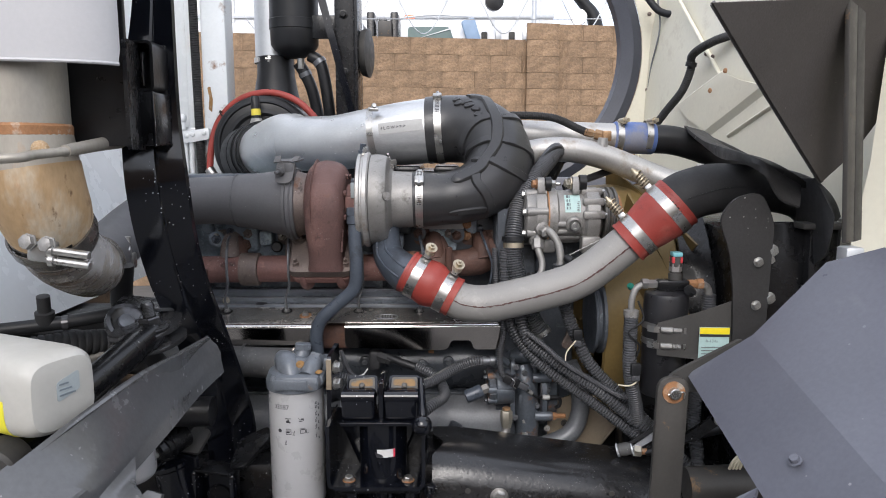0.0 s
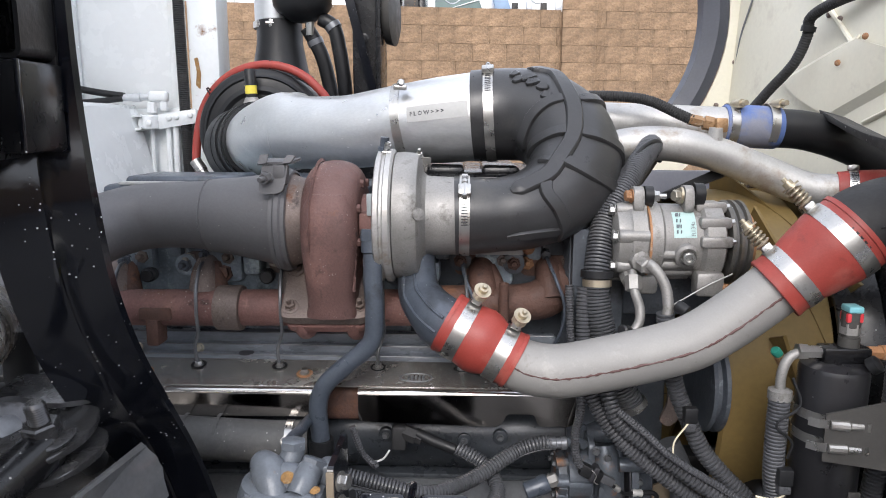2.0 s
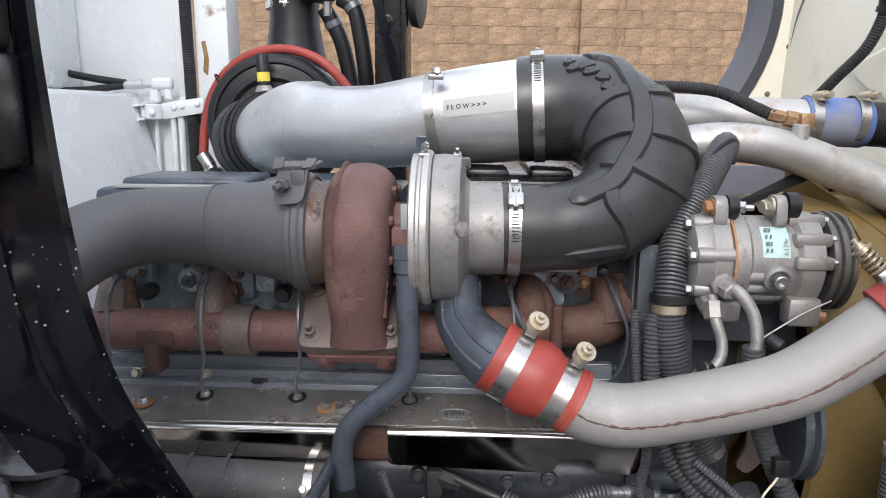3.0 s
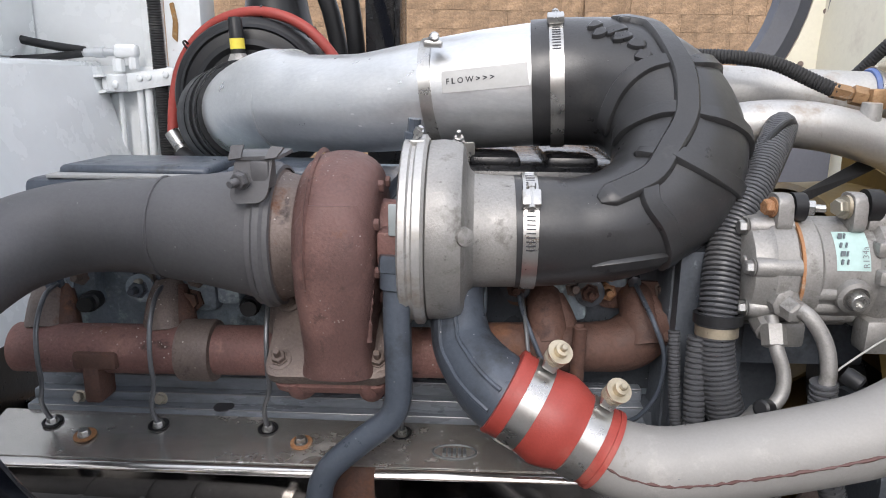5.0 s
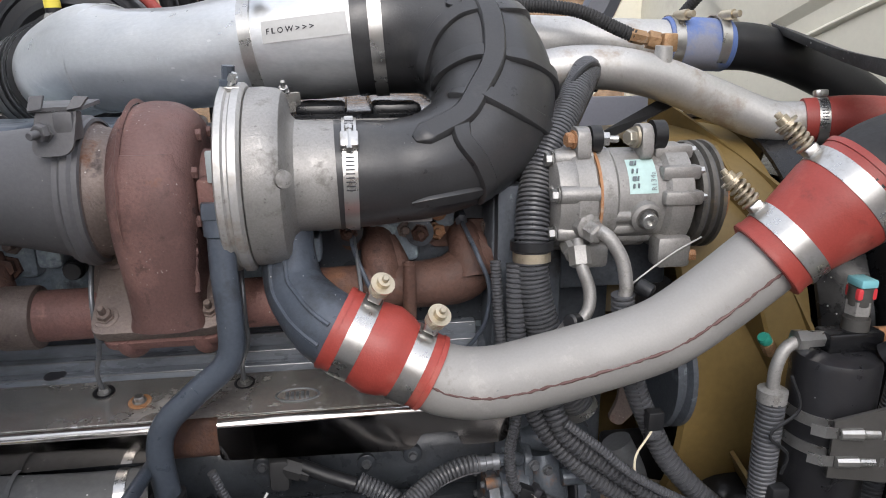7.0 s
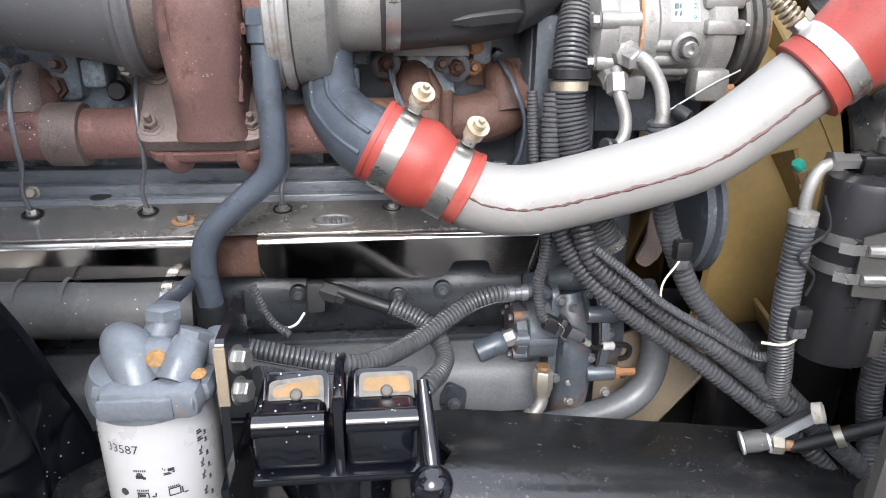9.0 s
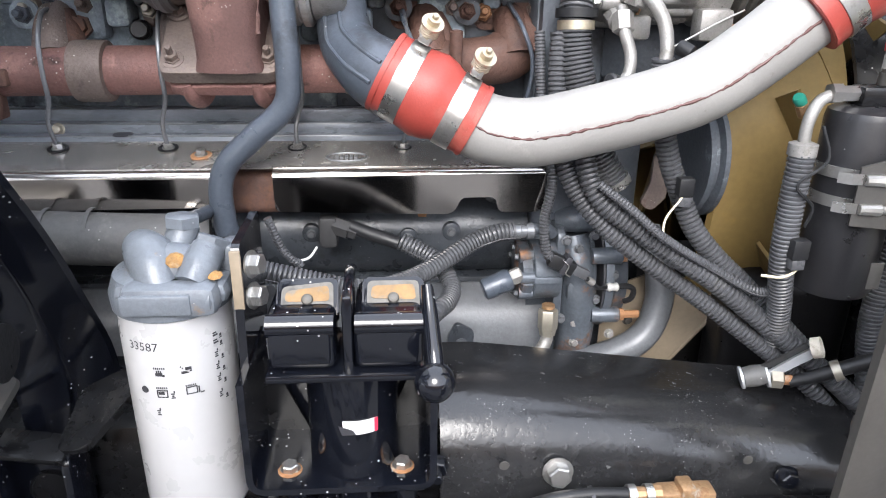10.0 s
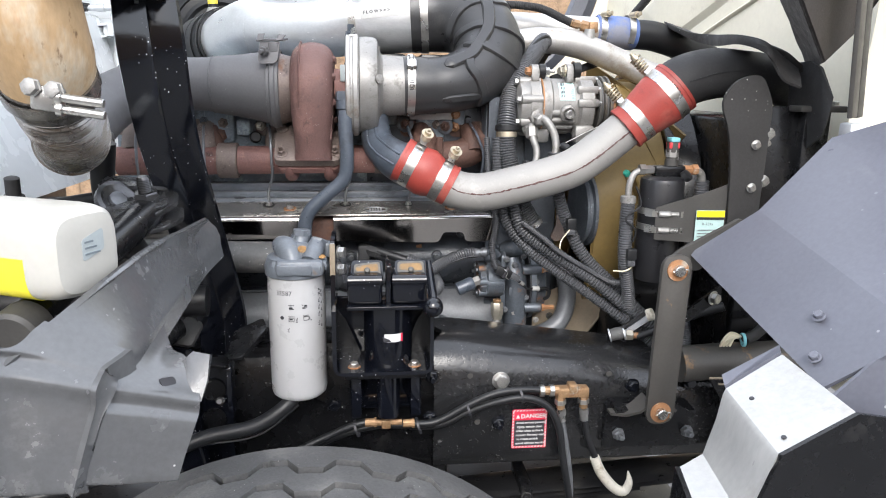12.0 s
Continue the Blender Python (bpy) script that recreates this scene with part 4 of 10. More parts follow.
# steel injector lines running down through the shield
for x in (-0.590, -0.4635, -0.3350, -0.1805):
    ln = thing("injector_line", (x, 1.46, 1.28), "thin dark steel line bent down past the exhaust manifold", "fuel line", "injector lines")
    part("line", tube([(x + 0.003, 1.520, 1.437), (x + 0.003, 1.490, 1.436), (x + 0.008, 1.462, 1.430), (x + 0.0115, 1.438, 1.404), (x + 0.0125, 1.432, 1.370), (x + 0.0130, 1.433, 1.343), (x + 0.003, 1.443, 1.312), (x, 1.462, 1.279)], 0.0027, 8, 10), "steel_line", ln)
    part("nut", lathe([(0, 0.0105), (0.008, 0.0105), (0.009, 0.0085), (0.020, 0.0070), (0.022, 0.004)], (x + 0.003, 1.526, 1.437), (0.05, -1, -0.05), 6), "peeled", ln)
ln = thing("injector_line", (-0.05, 1.46, 1.28), "thin dark steel line bent down behind the boot", "fuel line", "injector lines")
part("line", tube([(-0.050, 1.515, 1.445), (-0.046, 1.47, 1.425), (-0.042, 1.44, 1.38), (-0.046, 1.445, 1.32), (-0.051, 1.462, 1.279)], 0.0023, 6, 8), "steel_line", ln)
# fittings crowded along the head
for x, z, k in ((-0.59, 1.436, 0), (-0.557, 1.412, 1), (-0.494, 1.430, 0), (-0.435, 1.415, 2), (-0.384, 1.433, 3), (-0.365, 1.412, 1), (-0.290, 1.435, 0), (-0.245, 1.42, 2), (-0.145, 1.435, 0), (-0.10, 1.425, 3), (-0.054, 1.442, 0), (0.03, 1.438, 0)):
    if k == 0:
        part("washer_boss", lathe([(0, 0.017), (0.004, 0.017), (0.005, 0.013)], (x, 1.512, z), (0, -1, 0.1), 22), "peeled" if x < -0.2 else "block_paint", engine)
        fastener(engine, (x, 1.508, z), (0, -1, 0.1), 0.022, "engine_light" if x < -0.2 else "manifold_dark", "stud_nut")
    elif k == 1:
        part("sensor", lathe([(0, 0.012), (0.02, 0.012), (0.022, 0.009), (0.034, 0.009)], (x, 1.52, z), (0.2, -1, 0.1), 14), "rubber", engine, "black sensor plug")
    elif k == 2:
        part("fitting", lathe([(0, 0.015), (0.008, 0.015), (0.008, 0.011), (0.018, 0.011), (0.019, 0.007)], (x, 1.515, z), (0.1, -1, 0.2), 6), "manifold_dark", engine, "deeply rusted fitting")
    else:
        part("lug", box((x - 0.014, 1.495, z - 0.016), (x + 0.014, 1.535, z + 0.016), 0.006), "peeled", engine)
for pts in ([(-0.050, 1.525, 1.447), (-0.0495, 1.480, 1.432), (-0.0375, 1.455, 1.403), (-0.020, 1.450, 1.36), (-0.016, 1.465, 1.318)], [(0.081, 1.525, 1.451), (0.085, 1.485, 1.4385), (0.0915, 1.455, 1.421), (0.1035, 1.450, 1.386), (0.0995, 1.450, 1.345), (0.084, 1.455, 1.315), (0.070, 1.465, 1.300)]):
    ln = thing("injector_line", pts[0], "thin dark steel line bent down past the exhaust manifold", "fuel line", "injector lines")
    part("line", tube(pts, 0.0027, 7, 10), "engine_light", ln)
    part("nut", lathe([(0, 0.008), (0.016, 0.008), (0.018, 0.004)], V(*pts[0]) + V(0, 0.004, 0.002), (0, -1, -0.2), 6), "block_paint", ln)

# ---- exhaust manifold ----
man = thing("exhaust_manifold", (-0.3, 1.48, 1.37), "rusty brown cast exhaust manifold along the cylinder head", "exhaust manifold")
part("log", tube([(-0.625, 1.475, 1.367), (-0.45, 1.475, 1.369), (-0.12, 1.48, 1.372)], 0.0285, 6, 28), "manifold", man)
part("log", tube([(-0.10, 1.485, 1.378), (0.03, 1.49, 1.380), (0.075, 1.497, 1.385), (0.105, 1.515, 1.405)], [0.028, 0.028, 0.032, 0.034], 6, 24), "manifold_dark", man, "deep brown rusted front leg")
part("sleeve", lathe([(0, 0.0285), (0.001, 0.0345), (0.004, 0.0355), (0.036, 0.0355), (0.039, 0.0345), (0.040, 0.0285)], (-0.432, 1.475, 1.369), (1, 0, 0), 32), "manifold_grey", man, "heat-greyed slip sleeve")
part("sleeve", lathe([(0, 0.028), (0.003, 0.034), (0.030, 0.034), (0.033, 0.028)], (-0.122, 1.482, 1.376), (1, 0, 0), 28), "manifold_grey", man)
for x in (-0.60, -0.46, -0.32, -0.02, 0.085):
    bm = tube([(x, 1.535, 1.43), (x, 1.505, 1.42), (x + 0.004, 1.485, 1.385)], [0.020, 0.021, 0.026], 5, 16)
    part("port", bm, "manifold_dark" if x > -0.1 else "manifold_grey", man)
    fl = rounded([(x - 0.044, 1.531, 1.415), (x + 0.044, 1.531, 1.415), (x + 0.044, 1.531, 1.448), (x - 0.044, 1.531, 1.448)], 0.015)
    part("port_flange", slab(fl, 0.012), "manifold_dark" if x > -0.1 else "manifold_grey", man)
    fastener(man, (x - 0.033, 1.522, 1.436), (0, -1, 0.15), 0.022, "rust_steel" if x > -0.1 else "zinc_plain", "stud_nut")
    fastener(man, (x + 0.033, 1.522, 1.440), (0, -1, 0.15), 0.024, "manifold_grey", "stud_nut")
    part("port_web", tube([(x + 0.012, 1.512, 1.432), (x + 0.020, 1.500, 1.412), (x + 0.026, 1.488, 1.388)], [0.010, 0.013, 0.016], 5, 12), "manifold_dark", man)
part("stub", lathe([(-0.085, 0.006), (-0.084, 0.0078), (0.026, 0.0078), (0.027, 0.0055), (0.022, 0.0045)], (0.012, 1.450, 1.393), (0, -0.10, 1), 20), "manifold_dark", man, "rust-streaked upright stub tube")
bm = box((-0.535, 1.44, 1.315), (-0.515, 1.475, 1.36), 0.004)
box((-0.545, 1.44, 1.355), (-0.495, 1.455, 1.375), 0.004, bm)
part("lug", bm, "manifold_dark", man, "deeply rusted lug")

# ---- turbocharger ----
turbo = thing("turbocharger", (-0.19, 1.45, 1.40), "turbocharger with a rusty turbine housing and a cast aluminium compressor", "turbocharger")
T = (1, 0, 0)
c0 = V(-0.238, 1.455, 1.507)
bm = bmesh.new()
prof = []
for k in range(17):
    a = math.pi * k / 16
    prof.append((-0.041 * math.cos(a), 0.058 + 0.036 * math.sin(a) ** 0.75))
lathe([(-0.041, 0.03)] + prof + [(0.041, 0.03)], c0, T, 40, bm)
neck = []
for z, y0, y1, w in ((0.050, -0.082, 0.02, 0.030), (0.030, -0.092, 0.02, 0.038), (0.0, -0.096, 0.02, 0.0405), (-0.035, -0.093, 0.02, 0.0395), (-0.070, -0.087, 0.02, 0.0370), (-0.098, -0.082, 0.02, 0.0350), (-0.116, -0.079, 0.02, 0.0355), (-0.128, -0.076, 0.02, 0.0400)):
    q = rounded([c0 + V(-w, y0, z), c0 + V(w, y0, z), c0 + V(w, y1, z), c0 + V(-w, y1, z)], [0.034, 0.034, 0.01, 0.01], 9)
    neck.append([bm.verts.new(v) for v in q])
for a, b in zip(neck, neck[1:]):
    for k in range(len(a)):
        bm.faces.new((a[k], a[(k + 1) % len(a)], b[(k + 1) % len(a)], b[k]))
bm.faces.new(neck[0]); bm.faces.new(neck[-1])
part("turbine_housing", bm, "turbine", turbo, "rust-brown rough cast turbine volute")
part("seam", lathe([(-0.0022, 0.092), (0, 0.0965), (0.0022, 0.092)], c0 + V(-0.022, 0, 0), T, 40, None, False), "turbine", turbo)
random.seed(9)
flash = [c0 + V(0.0372 - 0.004 * k / 23 + 0.0020 * random.random(), -0.066 - 0.002 * k / 23, -0.004 - 0.084 * k / 23) for k in range(24)]
part("casting_flash", tube(flash, [0.0018 + 0.0014 * random.random() for p in flash], 2, 7), "turbine", turbo, "ragged casting flash")
fl = rounded([(-0.313, 1.394, 1.372), (-0.187, 1.396, 1.372), (-0.187, 1.470, 1.435), (-0.313, 1.470, 1.435)], [0.012, 0.012, 0.010, 0.010])
part("foot_flange", slab(fl, 0.016, None, 0.002), "manifold_grey", turbo, "bolted heat-greyed foot flange")
part("lower_flange", slab([p + V(0, 0.012, -0.016) for p in rounded([(-0.308, 1.394, 1.372), (-0.190, 1.396, 1.372), (-0.190, 1.470, 1.435), (-0.308, 1.470, 1.435)], 0.012)], 0.013, None, 0.002), "manifold", turbo)
for x in (-0.288, -0.212):
    part("flange_lobe", tube([(x, 1.405, 1.366), (x + 0.002, 1.418, 1.352), (x + 0.004, 1.440, 1.345), (x + 0.004, 1.470, 1.352)], [0.006, 0.0105, 0.0135, 0.014], 6, 18), "manifold", turbo)
for p in ((-0.300, 1.404, 1.391), (-0.198, 1.406, 1.391), (-0.302, 1.456, 1.436)):
    part("bolt_pad", lathe([(-0.004, 0.0130), (0.0005, 0.0125), (0.001, 0.011)], p, (0, -0.65, 0.76), 18), "manifold_grey", turbo)
    fastener(turbo, V(*p) + V(0, -0.001, 0.001), (0, -0.65, 0.76), 0.0175, "manifold_grey", "stud_nut")
part("outlet_neck", lathe([(0, 0.058), (0.004, 0.0615), (0.020, 0.064), (0.030, 0.067), (0.034, 0.073), (0.040, 0.073), (0.042, 0.05)], (-0.268, 1.452, 1.511), (-1, 0, 0), 48), "manifold_grey", turbo)
part("centre_housing", lathe([(0, 0.062), (0.006, 0.062), (0.008, 0.04), (0.034, 0.038), (0.036, 0.07), (0.042, 0.07)], (-0.208, 1.452, 1.512), T, 32), "manifold", turbo)
for k in range(8):
    a = 2 * math.pi * k / 8 + 0.35
    fastener(turbo, (-0.201, 1.452 + 0.062 * math.cos(a), 1.510 + 0.062 * math.sin(a)), (1, 0, 0), 0.015, "turbine")
part("data_plate", box((-0.184, 1.386, 1.527), (-0.163, 1.390, 1.558), 0.002), "label_pale", turbo, "small off-white plate")
part("plate_rivet", lathe([(0, 0.0025), (0.001, 0.002)], (-0.173, 1.386, 1.542), (0, -1, 0), 10), "ink", turbo)
part("oil_boss", box((-0.196, 1.39, 1.495), (-0.168, 1.43, 1.53), 0.004), "manifold", turbo)
part("oil_fitting", lathe([(0, 0.009), (0.016, 0.009), (0.017, 0.0065), (0.03, 0.0065)], (-0.166, 1.44, 1.605), (0.1, -0.1, 1), 8), "engine_light", turbo)
c1 = V(0, 1.452, 1.520)
bm = lathe([(-0.174, 0.05), (-0.174, 0.093), (-0.172, 0.097), (-0.166, 0.097), (-0.164, 0.094), (-0.161, 0.094), (-0.159, 0.098), (-0.152, 0.098), (-0.149, 0.094)], c1, T, 56)
part("back_plate", bm, "alu_worn", turbo, "machined ring of the compressor")
bm = lathe([(-0.150, 0.088), (-0.147, 0.0925), (-0.134, 0.0935), (-0.121, 0.0920), (-0.1145, 0.0885), (-0.1115, 0.082), (-0.1105, 0.072), (-0.1075, 0.064), (-0.103, 0.060)], c1, T, 56)
part("compressor_housing", bm, "alu_cast", turbo, "cast aluminium compressor scroll")
bm = lathe([(-0.108, 0.060), (-0.095, 0.0585), (-0.07, 0.0575), (-0.060, 0.0575), (-0.058, 0.054)], c1, T, 48)
part("inlet", bm, "alu_cast", turbo)
part("boss", lathe([(0, 0.0095), (0.007, 0.0085), (0.008, 0.005)], c1 + V(-0.113, -0.083, 0.012), V(0.55, -1, 0.1), 16), "alu_cast", turbo)
bm = lathe([(-0.008, 0.0028), (0.009, 0.0028)], (-0.160, 1.43, 1.620), (0.5, -0.3, 1), 8)
lathe([(0, 0.005), (0.006, 0.005)], (-0.160, 1.43, 1.620), (0.5, -0.3, 1), 6, bm)
box((-0.168, 1.424, 1.610), (-0.152, 1.436, 1.615), 0.0015, bm)
part("band_bolt", bm, "steel", turbo)
bm = tube([(-0.120, 1.452, 1.480), (-0.1185, 1.442, 1.440), (-0.112, 1.420, 1.409), (-0.097, 1.396, 1.393), (-0.079, 1.373, 1.3815), (-0.055, 1.358, 1.369)], [0.029, 0.0285, 0.0315, 0.0345, 0.0380, 0.040], 9, 32)
part("discharge_elbow", bm, "engine_light", turbo, "smooth grey cast discharge elbow")
ec = spline([(-0.1185, 1.442, 1.440), (-0.112, 1.420, 1.409), (-0.097, 1.396, 1.393), (-0.079, 1.373, 1.3815), (-0.055, 1.358, 1.369)], 6)
for side in (V(-0.55, -0.75, 0.10), V(-0.10, -0.75, 0.45)):
    ridge = []
    for k, p in enumerate(ec[1:-3]):
        along = (ec[k + 2] - ec[k]).normalized()
        out = (side - along * side.dot(along)).normalized()
        ridge.append(p + out * (0.0288 + 0.0100 * k / (len(ec) - 5)))
    part("elbow_rib", tube(ridge, 0.0026, 2, 8), "engine_light", turbo)
bm = lathe([(0, 0.019), (0.004, 0.0205), (0.016, 0.0205), (0.018, 0.012)], (-0.176, 1.392, 1.508), (0, -0.1, -1), 6)
part("drain_nut", bm, "engine_light", turbo)

# drain tube
drain = thing("oil_drain_tube", (-0.25, 1.38, 1.2), "blue-grey painted steel oil drain tube bent in front of the shield", "pipe")
part("tube", tube([(-0.176, 1.388, 1.500), (-0.176, 1.383, 1.44), (-0.174, 1.380, 1.385), (-0.180, 1.380, 1.345), (-0.215, 1.380, 1.312), (-0.246, 1.378, 1.282), (-0.257, 1.376, 1.25), (-0.254, 1.376, 1.195)], 0.0135, 8, 18), "engine_light", drain)
part("collar", lathe([(0, 0.0165), (0.016, 0.0165), (0.018, 0.0135)], (-0.176, 1.3875, 1.492), (0, -0.1, -1), 18), "engine_light", drain)
part("hose_end", lathe([(0, 0.018), (0.03, 0.018), (0.031, 0.013)], (-0.254, 1.376, 1.20), (0, 0, -1), 18), "rubber", drain)

# ---- exhaust down-pipe ----
down = thing("exhaust_downpipe", (-0.42, 1.45, 1.45), "dull dark-grey heat-coated exhaust pipe leaving the turbocharger", "exhaust pipe")
bm = tube([(-0.305, 1.450, 1.513), (-0.322, 1.450, 1.5135), (-0.350, 1.450, 1.515), (-0.385, 1.450, 1.5165), (-0.415, 1.450, 1.5175), (-0.440, 1.450, 1.518), (-0.485, 1.450, 1.518), (-0.535, 1.443, 1.514), (-0.580, 1.410, 1.499), (-0.602, 1.35, 1.474), (-0.602, 1.25, 1.446), (-0.588, 1.15, 1.431)], [0.0700, 0.0690, 0.0640, 0.0580, 0.0550, 0.0505, 0.0490, 0.0490, 0.0490, 0.0485, 0.0480, 0.046], 8, 36)
part("pipe", bm, "exhaust", down)
part("pipe_weld", tube([V(-0.428, 1.450, 1.5178) + 0.0532 * V(0.02, math.cos(a), math.sin(a)) for a in [2 * math.pi * k / 24 for k in range(25)]], 0.0014, 2, 6, False), "exhaust", down)
bm = lathe([(-0.012, 0.0700), (-0.011, 0.0735), (-0.006, 0.0735), (-0.003, 0.0765), (0.003, 0.0765), (0.006, 0.0735), (0.011, 0.0735), (0.012, 0.0700)], (-0.310, 1.450, 1.512), (1, 0, 0), 48, None, False)
part("v_band", bm, "exhaust", down)
bm = slab(rounded([(-0.334, 1.381, 1.556), (-0.298, 1.381, 1.558), (-0.293, 1.392, 1.597), (-0.329, 1.392, 1.596)], [0.012, 0.012, 0.003, 0.003]), 0.0035)
slab(rounded([(-0.336, 1.388, 1.598), (-0.286, 1.388, 1.600), (-0.280, 1.418, 1.604), (-0.330, 1.418, 1.603)], 0.003), 0.0035, bm)
slab([(-0.334, 1.387, 1.597), (-0.322, 1.387, 1.599), (-0.320, 1.392, 1.611), (-0.332, 1.392, 1.610)], 0.003, bm)
slab([(-0.300, 1.387, 1.598), (-0.288, 1.387, 1.600), (-0.282, 1.392, 1.609), (-0.294, 1.392, 1.610)], 0.003, bm)
box((-0.314, 1.385, 1.570), (-0.296, 1.412, 1.597), 0.003, bm)
part("v_band_lug", bm, "exhaust", down)
fastener(down, (-0.320, 1.381, 1.580), (-0.35, -1, -0.15), 0.019, "exhaust", "stud_nut")

# ---- intake pipe and rubber elbow ----
intake = thing("air_intake_pipe", (-0.25, 1.66, 1.60), "dented silver aluminium air intake pipe over the engine", "pipe")
AX = [(-0.474, 1.862, 1.615), (-0.438, 1.805, 1.627), (-0.385, 1.748, 1.640), (-0.335, 1.715, 1.6375), (-0.25, 1.68, 1.640), (-0.165, 1.655, 1.652), (-0.09, 1.642, 1.660), (-0.015, 1.635, 1.668)]
RA = [0.070, 0.071, 0.072, 0.0655, 0.064, 0.0675, 0.0725, 0.0745]
part("pipe", tube(AX, RA, 10, 44), "alu", intake)
part("weld_seam", tube([V(-0.363, 1.7335, 1.6393) + 0.0705 * (math.cos(a) * V(0.56, 0.83, 0) + math.sin(a) * V(0.05, 0, 1)) for a in [2 * math.pi * k / 24 for k in range(25)]], 0.0014, 2, 6, False), "alu", intake)
bm = band((-0.153, 1.652, 1.6535), (1, -0.16, 0.14), 0.0690, 0.015, 0.0016, 48)
part("strap", bm, "steel", intake, "bright strap round the pipe")
bm = box((-0.166, 1.578, 1.708), (-0.144, 1.592, 1.716), 0.002)
lathe([(-0.012, 0.006), (0.010, 0.006), (0.012, 0.004)], (-0.155, 1.588, 1.718), (0.2, -1, 0.2), 10, bm)
part("strap_screw", bm, "steel", intake)
bm = slab(rounded([(-0.142, 1.568, 1.598), (-0.104, 1.568, 1.601), (-0.104, 1.580, 1.578), (-0.142, 1.580, 1.575)], 0.004), 0.003)
part("tab", bm, "steel", intake)
fastener(intake, (-0.123, 1.570, 1.602), (0, -0.6, 1), 0.014, "steel", "stud_nut")
# foil label with the flow arrow
lab = bmesh.new()
ip = spline(AX, 10)
ir = []
for a, b in zip(RA, RA[1:]):
    ir += [a + (b - a) * k / 10 for k in range(10)]
ir.append(RA[-1])


def on_pipe(s, ang, lift):
    """A point on the intake pipe's skin; ang up from the side that faces out."""
    i = min(int(s), len(ip) - 2)
    u = s - i
    r = ir[i] + (ir[i + 1] - ir[i]) * u + lift
    t = (ip[min(i + 2, len(ip) - 1)] - ip[max(i - 1, 0)]).normalized()
    out = V(0, -1, 0)
    out = (out - t * out.dot(t)).normalized()
    up = out.cross(t)
    if up.z < 0:
        up = -up
    return ip[i].lerp(ip[i + 1], u) + r * (out * math.cos(ang) + up * math.sin(ang))


sheet([[on_pipe(54.4 + 12.6 * i / 8, a, 0.0009) for a in (0.02, 0.14, 0.26, 0.38)] for i in range(9)], 0.0004, lab)
label = part("flow_label", lab, "label_grey", intake, "grey foil label reading FLOW with three arrows")
flow_step = (on_pipe(66.0, 0.13, 0.0016) - on_pipe(55.0, 0.13, 0.0016)).length / 11
lettering("print", "F L O W > > >", (0, 0, 0), (1, 0, 0), (0, 0, 1), 0.0092, "ink", label, None, lambda x, y: on_pipe(55.0 + x / flow_step, 0.16 + y / 0.071, 0.0019), 0.02)
hump = tube([(-0.534, 1.945, 1.602), (-0.507, 1.91, 1.608), (-0.485, 1.878, 1.612), (-0.464, 1.848, 1.617)], [0.084, 0.083, 0.080, 0.079], 6, 44)
sl = part("rubber_sleeve", hump, "rubber", intake, "ribbed black rubber sleeve")
for k in range(3):
    c = V(-0.511, 1.915, 1.607).lerp(V(-0.471, 1.858, 1.615), k / 2)
    part("sleeve_rib", band(c, (0.62, -0.77, 0.12), 0.081, 0.008, 0.003, 44), "rubber", sl)

elbow = thing("intake_elbow_hose", (0.08, 1.55, 1.48), "black moulded rubber elbow hose with raised ribs, joining the turbocharger", "hose")
EP = [(-0.035, 1.637, 1.667), (0.02, 1.632, 1.670), (0.072, 1.612, 1.665), (0.112, 1.575, 1.635), (0.122, 1.533, 1.592), (0.098, 1.492, 1.553), (0.05, 1.463, 1.530), (0.0, 1.453, 1.522), (-0.062, 1.452, 1.520)]
ER = [0.0765, 0.0765, 0.0765, 0.076, 0.073, 0.067, 0.058, 0.0545, 0.0585]
path = spline(EP, 10)
rad = []
for a, b in zip(ER, ER[1:]):
    rad += [a + (b - a) * k / 10 for k in range(10)]
rad.append(ER[-1])
part("hose", sweep(bmesh.new(), path, rad, 56), "rubber_moulded", elbow)
fr = frames(path)


def on_elbow(s, ang, lift):
    """A point on the elbow's skin: s along it, ang round it from the outer back."""
    i = min(int(s), len(path) - 2)
    u = s - i
    c = path[i].lerp(path[i + 1], u)
    r = rad[i] + (rad[i + 1] - rad[i]) * u + lift
    t, sd, up = fr[i]
    out = V(0.62, -0.78, 0.25)
    out = (out - t * out.dot(t)).normalized()
    sid = t.cross(out)
    return c + r * (math.cos(ang) * out + math.sin(ang) * sid)


def rib(name, places, w, h):
    """A low rounded rib laid along places (s, ang) on the elbow's skin."""
    pts = spline([on_elbow(s, g, 0.0) for s, g in places], 5)
    ups = spline([(on_elbow(s, g, 0.01) - on_elbow(s, g, 0.0)).normalized() for s, g in places], 5)
    rows = []
    for i, (p, u) in enumerate(zip(pts, ups)):
        t = (pts[min(i + 1, len(pts) - 1)] - pts[max(i - 1, 0)]).normalized()
        sd = t.cross(u).normalized()
        k = min(1.0, 0.35 + min(i, len(pts) - 1 - i) * 0.4)
        rows.append([p - sd * w * k - u * 0.004, p - sd * w * 0.92 * k + u * h * 0.6 * k, p - sd * w * 0.76 * k + u * h * k, p + sd * w * 0.76 * k + u * h * k, p + sd * w * 0.92 * k + u * h * 0.6 * k, p + sd * w * k - u * 0.004])
    bm = bmesh.new()
    g = [[bm.verts.new(q) for q in r] for r in rows]
    for x, y in zip(g, g[1:]):
        for i in range(5):
            bm.faces.new((x[i], x[i + 1], y[i + 1], y[i]))
    bm.faces.new(g[0][::-1])
    bm.faces.new(g[-1])
    part(name, bm, "rubber_moulded", elbow, "", 45)


